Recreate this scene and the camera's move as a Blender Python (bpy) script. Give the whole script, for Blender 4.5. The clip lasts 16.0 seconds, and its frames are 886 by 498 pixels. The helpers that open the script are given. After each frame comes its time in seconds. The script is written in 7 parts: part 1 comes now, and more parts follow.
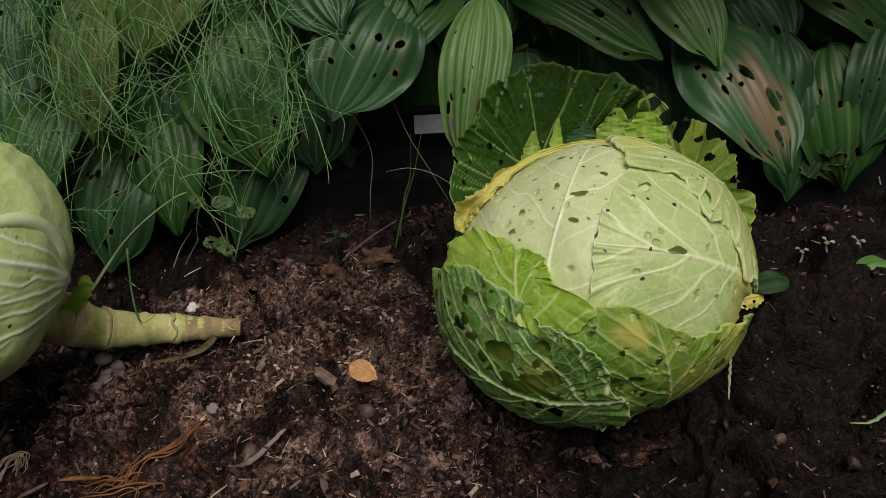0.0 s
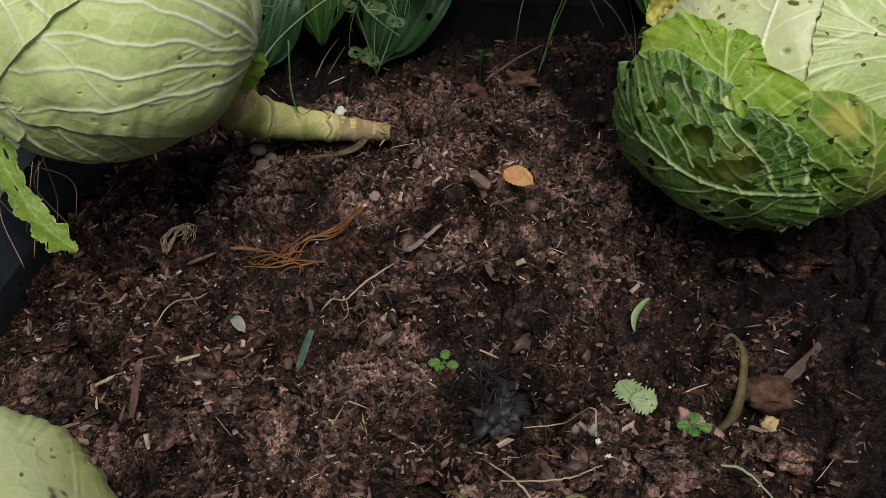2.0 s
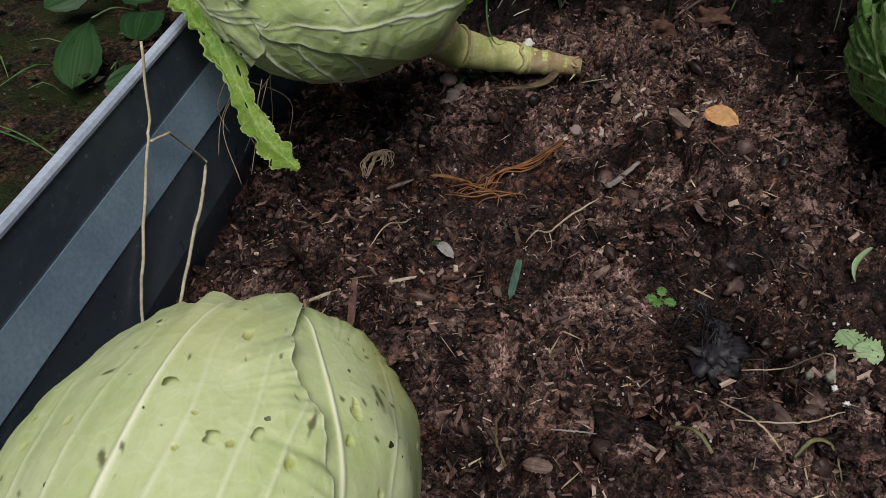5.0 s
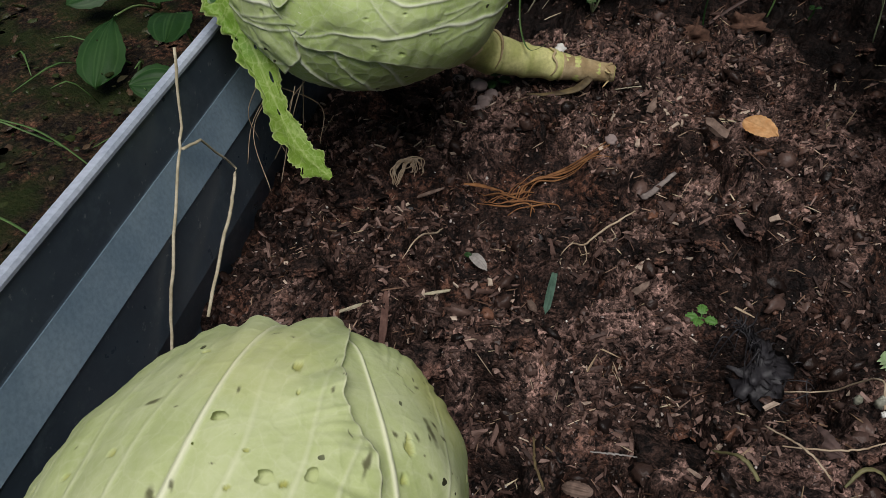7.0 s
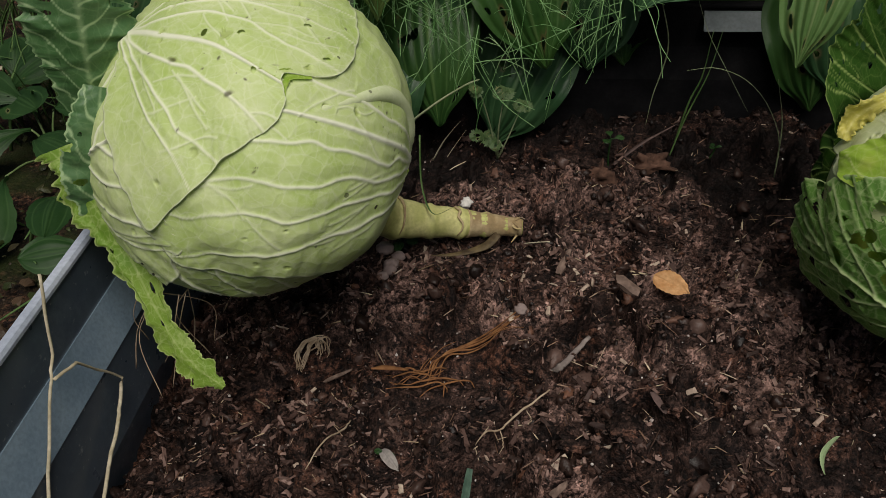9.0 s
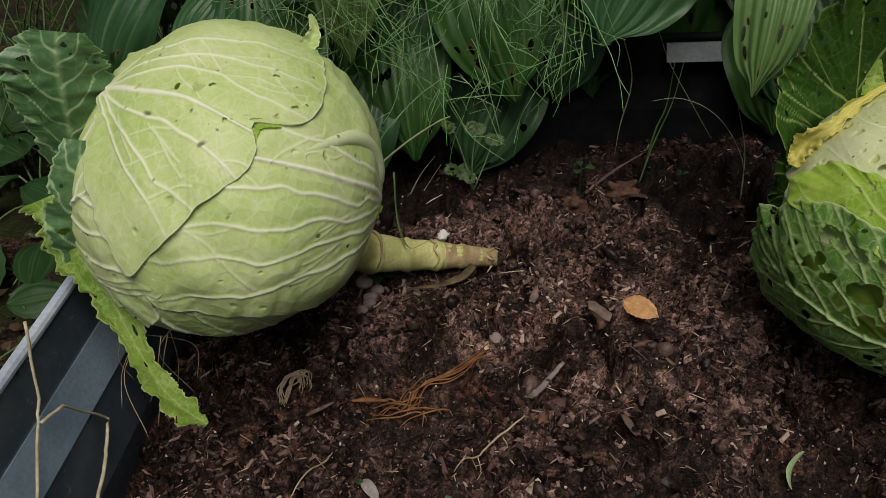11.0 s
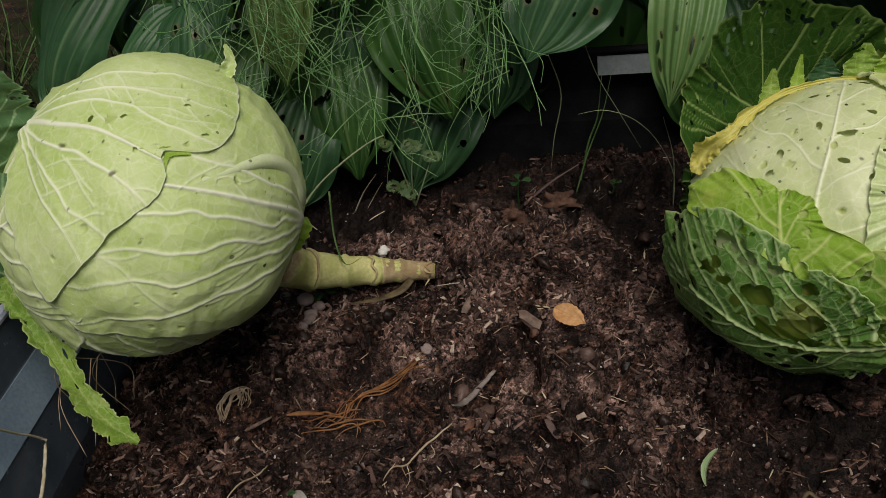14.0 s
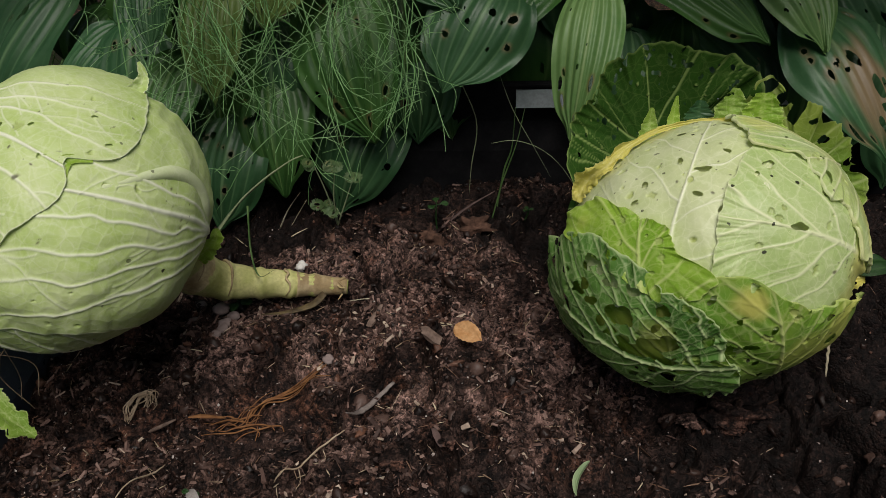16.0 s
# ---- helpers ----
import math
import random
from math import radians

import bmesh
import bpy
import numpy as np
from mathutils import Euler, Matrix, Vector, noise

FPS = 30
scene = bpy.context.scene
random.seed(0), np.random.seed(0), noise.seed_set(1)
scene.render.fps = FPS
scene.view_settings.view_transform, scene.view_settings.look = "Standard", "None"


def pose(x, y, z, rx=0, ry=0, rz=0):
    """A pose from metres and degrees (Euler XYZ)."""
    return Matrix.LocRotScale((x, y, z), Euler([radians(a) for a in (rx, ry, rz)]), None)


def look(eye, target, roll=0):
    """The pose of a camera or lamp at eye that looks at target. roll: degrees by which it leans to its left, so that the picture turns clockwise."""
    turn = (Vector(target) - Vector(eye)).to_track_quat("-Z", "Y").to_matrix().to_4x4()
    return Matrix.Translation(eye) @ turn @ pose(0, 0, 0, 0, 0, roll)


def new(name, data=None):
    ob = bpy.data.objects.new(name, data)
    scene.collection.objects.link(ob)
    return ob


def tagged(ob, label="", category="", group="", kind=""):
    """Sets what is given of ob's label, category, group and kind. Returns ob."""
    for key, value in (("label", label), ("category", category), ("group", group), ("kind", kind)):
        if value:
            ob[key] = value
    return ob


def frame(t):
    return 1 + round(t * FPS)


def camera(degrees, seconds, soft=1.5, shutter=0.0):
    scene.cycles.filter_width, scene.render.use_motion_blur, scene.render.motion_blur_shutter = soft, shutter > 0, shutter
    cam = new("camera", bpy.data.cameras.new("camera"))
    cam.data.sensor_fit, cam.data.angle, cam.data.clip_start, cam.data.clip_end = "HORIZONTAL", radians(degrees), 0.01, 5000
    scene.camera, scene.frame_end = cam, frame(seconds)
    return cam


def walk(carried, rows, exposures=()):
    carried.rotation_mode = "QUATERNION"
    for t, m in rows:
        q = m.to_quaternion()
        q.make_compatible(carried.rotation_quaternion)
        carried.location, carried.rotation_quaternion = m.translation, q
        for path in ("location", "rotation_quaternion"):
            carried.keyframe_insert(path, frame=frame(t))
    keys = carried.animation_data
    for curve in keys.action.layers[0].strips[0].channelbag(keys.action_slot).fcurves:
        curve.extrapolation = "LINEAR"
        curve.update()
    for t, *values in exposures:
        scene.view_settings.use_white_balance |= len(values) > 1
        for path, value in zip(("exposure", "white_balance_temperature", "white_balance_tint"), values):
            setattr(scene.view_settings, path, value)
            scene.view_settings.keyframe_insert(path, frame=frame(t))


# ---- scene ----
cam = camera(56.5, 16.0, soft=0.9)
METRES, EYE, TILT, LEAN, TURN = 0.6, 0.53, -33.0, 3.0, 0.0
ROWS = [
    (0.0, 0.0, 0.0, 0.0, -0.0, 0.0, 0.0),
    (0.5, -0.0299, 0.0082, -0.0323, -0.27, -0.84, -0.4),
    (1.0, -0.0757, -0.0015, -0.0758, -0.29, -2.67, -1.41),
    (1.5, -0.1226, -0.0091, -0.1221, 0.65, -4.44, -3.01),
    (2.0, -0.182, -0.0203, -0.1659, 2.94, -6.63, -4.42),
    (2.5, -0.229, -0.0355, -0.1817, 5.71, -8.69, -5.1),
    (3.0, -0.2637, -0.0438, -0.1845, 7.41, -9.4, -5.41),
    (3.5, -0.2777, -0.0389, -0.1928, 8.55, -9.71, -6.31),
    (4.0, -0.2983, -0.0352, -0.184, 8.59, -10.18, -6.48),
    (4.5, -0.3203, -0.0387, -0.1935, 8.94, -10.56, -6.44),
    (5.0, -0.3475, -0.0375, -0.2037, 9.23, -10.9, -6.59),
    (7.5, -0.387, 0.0015, -0.1722, 10.02, -11.43, -7.26),
    (8.0, -0.3761, 0.0487, -0.1151, 8.35, -10.38, -6.74),
    (8.5, -0.37, 0.0656, -0.0641, 6.16, -7.97, -5.17),
    (9.0, -0.3609, 0.0657, -0.0327, 5.46, -6.28, -3.98),
    (11.5, -0.3123, 0.0195, -0.014, 4.9, -4.39, -1.94),
    (12.0, -0.2906, 0.0085, -0.0073, 4.87, -4.29, -1.74),
    (12.5, -0.271, 0.0041, -0.0042, 4.9, -4.16, -1.39),
    (13.0, -0.2544, 0.0108, -0.0016, 4.9, -3.99, -0.87),
    (13.5, -0.2386, 0.0122, -0.0043, 4.81, -3.69, -0.51),
    (14.0, -0.2183, -0.0007, -0.0093, 4.77, -3.55, -0.15),
    (14.5, -0.1959, -0.013, -0.0155, 4.82, -3.6, -0.53),
    (15.0, -0.1481, -0.0136, -0.0382, 4.38, -3.62, -1.01),
    (15.5, -0.1264, -0.0518, -0.025, 3.36, -2.81, -1.95),
    (16.0, -0.1008, -0.0611, -0.0195, 3.14, -1.58, -2.49),
]
walk(cam, [(t, pose(0, 0, EYE, TILT, LEAN, TURN) @ pose(METRES * x, METRES * y, METRES * z, 90 + pitch, roll, yaw)) for t, x, y, z, yaw, pitch, roll in ROWS],
     exposures=[(0.0, -0.10, 6850, 10), (1.0, -0.06, 6750, 10), (2.5, 0.11, 6500, 10), (4.5, 0.12, 6250, 10), (7.5, 0.06, 6400, 10), (9.0, -0.08, 6750, 10), (13.5, -0.11, 6800, 10), (16.0, -0.06, 6600, 10)])

# ---- light: an overcast sky ----
world = bpy.data.worlds.new("overcast_sky")
scene.world = world
world.use_nodes = True
wn = world.node_tree.nodes
sky = wn.new("ShaderNodeTexSky")
sky.sky_type, sky.sun_disc, sky.sun_elevation, sky.sun_rotation = "NISHITA", False, radians(76), radians(150)
sky.air_density, sky.dust_density, sky.ozone_density = 1.0, 4.0, 1.0
wn["Background"].inputs["Strength"].default_value = 0.032
world.node_tree.links.new(sky.outputs["Color"], wn["Background"].inputs["Color"])
sun = new("sun", bpy.data.lights.new("sun", "SUN"))
sun.data.energy, sun.data.angle, sun.data.color = 3.1, radians(42), (1.0, 0.97, 0.92)
sun.matrix_world = look((0.30, -0.90, 3.0), (0, 0.5, 0))


# ---- materials ----
class Nodes:
    """A node material under construction."""

    def __init__(self, name, roughness=0.6, specular=0.4, metallic=0.0):
        self.mat = bpy.data.materials.new(name)
        self.mat.use_nodes = True
        self.tree = self.mat.node_tree
        self.bsdf = self.tree.nodes["Principled BSDF"]
        self.bsdf.inputs["Roughness"].default_value = roughness
        self.bsdf.inputs["Specular IOR Level"].default_value = specular
        self.bsdf.inputs["Metallic"].default_value = metallic

    def add(self, kind, **inputs):
        n = self.tree.nodes.new(kind)
        for key, value in inputs.items():
            self.put(n.inputs[key.replace("_", " ")], value)
        return n

    def put(self, socket, value):
        if isinstance(value, bpy.types.NodeSocket):
            self.tree.links.new(value, socket)
        elif isinstance(value, tuple) and len(value) == 3:
            socket.default_value = (*value, 1.0)
        else:
            socket.default_value = value

    def coord(self):
        return self.add("ShaderNodeTexCoord").outputs["Object"]

    def noise(self, scale, detail=4.0, rough=0.55):
        n = self.add("ShaderNodeTexNoise", Scale=scale, Detail=detail, Roughness=rough)
        self.put(n.inputs["Vector"], self.coord())
        return n.outputs["Fac"]

    def ramp(self, fac, *stops):
        n = self.add("ShaderNodeValToRGB")
        while len(n.color_ramp.elements) < len(stops):
            n.color_ramp.elements.new(0.5)
        for e, (pos, col) in zip(n.color_ramp.elements, stops):
            e.position = pos
            e.color = (*col, 1.0) if isinstance(col, tuple) else (col, col, col, 1.0)
        self.put(n.inputs["Fac"], fac)
        return n.outputs["Color"]

    def mix(self, fac, a, b, how="MIX"):
        n = self.tree.nodes.new("ShaderNodeMix")
        n.data_type, n.blend_type = "RGBA", how
        for key, value in ((0, fac), (6, a), (7, b)):
            self.put(n.inputs[key], value)
        return n.outputs[2]

    def math(self, how, a, b=0.0):
        n = self.tree.nodes.new("ShaderNodeMath")
        n.operation = how
        self.put(n.inputs[0], a)
        self.put(n.inputs[1], b)
        return n.outputs[0]

    def attr(self, name):
        n = self.tree.nodes.new("ShaderNodeAttribute")
        n.attribute_name = name
        return n.outputs["Fac"]

    def island(self):
        return self.tree.nodes.new("ShaderNodeNewGeometry").outputs["Random Per Island"]

    def each(self):
        return self.tree.nodes.new("ShaderNodeObjectInfo").outputs["Random"]

    def bump(self, height, strength=0.4, distance=0.002):
        n = self.add("ShaderNodeBump", Strength=strength, Distance=distance, Height=height)
        self.put(self.bsdf.inputs["Normal"], n.outputs["Normal"])
        return n.outputs["Normal"]

    def done(self, color, through_color=None, share=0.25):
        self.put(self.bsdf.inputs["Base Color"], color)
        if through_color is not None:
            t = self.add("ShaderNodeBsdfTranslucent", Color=through_color)
            m = self.add("ShaderNodeMixShader", Fac=share)
            self.put(m.inputs[1], self.bsdf.outputs[0])
            self.put(m.inputs[2], t.outputs[0])
            self.put(self.tree.nodes["Material Output"].inputs["Surface"], m.outputs[0])
        return self.mat


def leaf_material(name, low, high, vein, scar=(0.25, 0.24, 0.10), roughness=0.5, share=0.2, specks=0.0, tint=0.25, net=0.0, grain=0.28, specular=0.35):
    """Green tissue in two tones, paler veins, dull feeding scars, and on some leaves black specks or a yellowing patch."""
    m = Nodes(name, roughness, specular)
    tone = m.mix(m.ramp(m.noise(16, 3), (0.35, 0.0), (0.68, 1.0)), low, high)
    tone = m.mix(m.math("MULTIPLY", m.each(), tint), tone, m.mix(0.5, tone, (0.02, 0.04, 0.02)))
    tone = m.mix(m.ramp(m.noise(170, 4), (0.3, 0.0), (0.75, grain)), tone, vein)
    bent = m.coord()
    if net or specks:
        wobble = m.add("ShaderNodeTexNoise", Scale=70.0, Detail=3.0)
        m.put(wobble.inputs["Vector"], m.coord())
        small = m.add("ShaderNodeVectorMath")
        small.operation = "SCALE"
        m.put(small.inputs[0], wobble.outputs["Color"])
        small.inputs["Scale"].default_value = 0.010
        moved = m.add("ShaderNodeVectorMath")
        m.put(moved.inputs[0], m.coord())
        m.put(moved.inputs[1], small.outputs[0])
        bent = moved.outputs[0]
    if net:
        tone = m.mix(m.ramp(m.noise(48, 5, 0.65), (0.44, 0.0), (0.60, 0.45)), tone, m.mix(0.55, low, tone))
        for scale, wide, weight in ((62.0, 0.045, net), (150.0, 0.06, 0.55 * net)):
            cell = m.tree.nodes.new("ShaderNodeTexVoronoi")
            cell.feature = "DISTANCE_TO_EDGE"
            cell.inputs["Scale"].default_value = scale
            m.put(cell.inputs["Vector"], bent)
            tone = m.mix(m.ramp(cell.outputs["Distance"], (0.0, weight), (wide, 0.0)), tone, vein)
    tone = m.mix(m.ramp(m.attr("vein"), (0.12, 0.0), (0.70, 1.0)), tone, vein)
    tone = m.mix(m.attr("yellow"), tone, (0.64, 0.58, 0.15))
    tone = m.mix(m.attr("scar"), tone, scar)
    tone = m.mix(m.attr("dark"), tone, (0.060, 0.050, 0.024))
    if specks:
        v = m.add("ShaderNodeTexVoronoi", Scale=95.0)
        m.put(v.inputs["Vector"], bent)
        dots = m.math("MULTIPLY", m.math("LESS_THAN", v.outputs["Distance"], 0.15), m.math("GREATER_THAN", v.outputs["Color"], 1.0 - specks))
        dots = m.math("MULTIPLY", dots, m.ramp(m.noise(14, 2), (0.42, 0.0), (0.55, 1.0)))
        tone = m.mix(dots, tone, (0.035, 0.035, 0.02))
    m.bump(m.noise(260, 5), 0.25, 0.0012)
    return m.done(tone, m.mix(0.5, tone, high), share)


CABBAGE_PALE = leaf_material("pale_cabbage_leaf", (0.46, 0.61, 0.155), (0.645, 0.745, 0.33), (0.88, 0.90, 0.70), scar=(0.36, 0.44, 0.13), specks=0.18, net=0.20)
CABBAGE_DULL = leaf_material("dull_pale_cabbage_leaf", (0.46, 0.54, 0.20), (0.62, 0.67, 0.36), (0.78, 0.79, 0.55), scar=(0.36, 0.36, 0.10), specks=0.3, net=0.14, specular=0.2)
CABBAGE_WHITE = leaf_material("whitish_cabbage_leaf", (0.58, 0.68, 0.27), (0.78, 0.82, 0.49), (0.86, 0.88, 0.64), scar=(0.40, 0.46, 0.13), specks=0.42, roughness=0.34, net=0.35)
CABBAGE_LIME = leaf_material("lime_cabbage_leaf", (0.40, 0.56, 0.16), (0.56, 0.67, 0.30), (0.76, 0.80, 0.48), scar=(0.30, 0.36, 0.10), specks=0.35, roughness=0.36, net=0.40)
CABBAGE_GREEN = leaf_material("green_cabbage_leaf", (0.20, 0.38, 0.025), (0.36, 0.54, 0.06), (0.56, 0.66, 0.22), scar=(0.42, 0.50, 0.16), specks=0.15, share=0.3, net=0.35, grain=0.12, specular=0.2)
CABBAGE_DARK = leaf_material("dark_cabbage_leaf", (0.058, 0.170, 0.025), (0.15, 0.32, 0.056), (0.52, 0.63, 0.30), scar=(0.26, 0.40, 0.12), share=0.3, roughness=0.42, net=0.42, grain=0.10, specular=0.22)
CABBAGE_BRIGHT = leaf_material("bright_green_cabbage_leaf", (0.11, 0.26, 0.022), (0.25, 0.43, 0.05), (0.52, 0.62, 0.22), scar=(0.42, 0.46, 0.14), specks=0.2, share=0.3, roughness=0.42, net=0.38, grain=0.10, specular=0.22)
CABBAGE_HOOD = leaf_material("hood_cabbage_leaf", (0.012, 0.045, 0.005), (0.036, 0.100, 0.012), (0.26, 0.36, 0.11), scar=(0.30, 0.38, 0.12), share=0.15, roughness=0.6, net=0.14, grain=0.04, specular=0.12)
CABBAGE_MID = leaf_material("mid_green_cabbage_leaf", (0.14, 0.27, 0.025), (0.28, 0.42, 0.06), (0.48, 0.58, 0.22), specks=0.1, share=0.25, net=0.36, grain=0.12, specular=0.2)
CABBAGE_BLUE = leaf_material("bluish_cabbage_leaf", (0.050, 0.135, 0.040), (0.110, 0.225, 0.095), (0.36, 0.50, 0.26), scar=(0.32, 0.42, 0.22), share=0.2, roughness=0.38, net=0.14, grain=0.12, specular=0.45)
CABBAGE_YELLOW = leaf_material("yellowed_cabbage_leaf", (0.56, 0.50, 0.07), (0.74, 0.67, 0.15), (0.82, 0.76, 0.34), share=0.3)
HOSTA_BLUE = leaf_material("bluish_hosta_leaf", (0.019, 0.068, 0.023), (0.043, 0.110, 0.043), (0.090, 0.165, 0.072), scar=(0.17, 0.12, 0.065), roughness=0.40, tint=0.6, share=0.1, grain=0.12, specular=0.3)
HOSTA_LIGHT = leaf_material("light_hosta_leaf", (0.065, 0.150, 0.036), (0.115, 0.210, 0.062), (0.18, 0.265, 0.10), scar=(0.18, 0.12, 0.05), roughness=0.45)
HOSTA_GREEN = leaf_material("mid_green_hosta_leaf", (0.021, 0.078, 0.013), (0.050, 0.128, 0.026), (0.100, 0.182, 0.054), scar=(0.16, 0.11, 0.05), roughness=0.40, tint=0.6, share=0.1, grain=0.12, specular=0.3)
HOSTA_YELLOW = leaf_material("yellowing_hosta_leaf", (0.055, 0.105, 0.018), (0.095, 0.14, 0.03), (0.13, 0.18, 0.06), scar=(0.18, 0.11, 0.05), roughness=0.5)
WEED_GREEN = leaf_material("weed_leaf", (0.009, 0.035, 0.0065), (0.021, 0.060, 0.014), (0.055, 0.115, 0.035), roughness=0.5, grain=0.12, specular=0.25)
SPROUT_GREEN = leaf_material("sprout_leaf", (0.05, 0.14, 0.022), (0.10, 0.23, 0.045), (0.18, 0.32, 0.09), roughness=0.5)
SPROUT_DULL = leaf_material("lacy_weed_leaf", (0.05, 0.10, 0.03), (0.09, 0.15, 0.05), (0.14, 0.20, 0.085), roughness=0.5)
PALE_GREEN = leaf_material("pale_fallen_leaf", (0.22, 0.34, 0.15), (0.36, 0.47, 0.25), (0.5, 0.58, 0.36), roughness=0.6)


def plain_material(name, low, high, scale=40, roughness=0.8, bump=0.4, specular=0.3, fine=300, by_object=0.0, share=0.0):
    m = Nodes(name, roughness, specular)
    tone = m.mix(m.ramp(m.noise(scale), (0.35, 0.0), (0.68, 1.0)), low, high)
    tone = m.mix(m.ramp(m.noise(fine, 3), (0.35, 0.0), (0.7, 0.35)), tone, tuple(c * 0.45 for c in low))
    if by_object:
        tone = m.mix(m.math("MULTIPLY", m.each(), by_object), tone, tuple(c * 0.4 for c in low))
    m.bump(m.noise(fine, 4), bump, 0.001)
    return m.done(tone, tone if share else None, share)


DRY_STRAW = plain_material("dry_straw", (0.36, 0.31, 0.20), (0.58, 0.52, 0.39), 60)
GREY_LEAF = plain_material("grey_dead_leaf", (0.14, 0.11, 0.10), (0.27, 0.23, 0.21), 90)
GRIT_LEAF = plain_material("pale_grey_dead_leaf", (0.20, 0.18, 0.165), (0.33, 0.30, 0.28), 90)
BROWN_LEAF = plain_material("brown_dead_leaf", (0.07, 0.045, 0.04), (0.14, 0.09, 0.08), 90)
ORANGE_LEAF = plain_material("orange_birch_leaf", (0.50, 0.24, 0.09), (0.68, 0.40, 0.19), 120, 0.6, share=0.15)
ROOT_ORANGE = plain_material("orange_root", (0.13, 0.052, 0.020), (0.31, 0.145, 0.055), 150)
ROOT_PALE = plain_material("pale_root", (0.28, 0.20, 0.13), (0.50, 0.40, 0.29), 150)
BLACK_FIBRE = plain_material("black_fibre", (0.010, 0.009, 0.011), (0.035, 0.032, 0.036), 200, 0.55)
SHOOT_BROWN = plain_material("withered_shoot", (0.045, 0.030, 0.016), (0.15, 0.11, 0.05), 80, 0.7)
BULB_WHITE = plain_material("whitish_bulblet", (0.20, 0.20, 0.15), (0.38, 0.37, 0.31), 120, 0.5)
CHIP_TAN = plain_material("tan_wood_chip", (0.10, 0.065, 0.050), (0.21, 0.145, 0.115), 120)
CHIP_RED = plain_material("reddish_wood_chip", (0.07, 0.034, 0.026), (0.14, 0.075, 0.058), 120)
PEBBLE_MAUVE = plain_material("mauve_pebble", (0.20, 0.15, 0.14), (0.32, 0.25, 0.23), 80)
PEBBLE_PINK = plain_material("pinkish_stone", (0.24, 0.15, 0.12), (0.40, 0.27, 0.23), 120)
STONE_WHITE = plain_material("white_stone", (0.60, 0.58, 0.54), (0.75, 0.74, 0.70), 90)
CLOD_BROWN = plain_material("brown_clod", (0.045, 0.022, 0.014), (0.12, 0.062, 0.042), 120, 0.95, 0.9)
STALK_GREEN = plain_material("cabbage_stalk", (0.38, 0.40, 0.12), (0.66, 0.62, 0.29), 35, 0.55)
STALK_TAN = plain_material("woody_stalk_end", (0.28, 0.20, 0.10), (0.52, 0.42, 0.25), 50, 0.75, 0.8)
STALK_OLIVE = plain_material("olive_stem", (0.09, 0.085, 0.035), (0.19, 0.17, 0.08), 60, 0.6)
STALK_SCAR = plain_material("stalk_scar", (0.34, 0.24, 0.10), (0.62, 0.52, 0.29), 60, 0.7)
HERB_GREEN = plain_material("feathery_herb", (0.105, 0.25, 0.075), (0.25, 0.43, 0.185), 30, 0.5)
GRASS_GREEN = plain_material("grass_blade", (0.055, 0.12, 0.03), (0.12, 0.20, 0.065), 40, 0.5)
GRASS_PALE = plain_material("pale_grass_blade", (0.22, 0.27, 0.14), (0.36, 0.40, 0.24), 40, 0.5)
PETIOLE = plain_material("hosta_petiole", (0.09, 0.15, 0.05), (0.17, 0.24, 0.09), 40, 0.5)
BLADE_TEAL = plain_material("bluish_leek_strip", (0.045, 0.085, 0.062), (0.09, 0.15, 0.11), 90, 0.5)


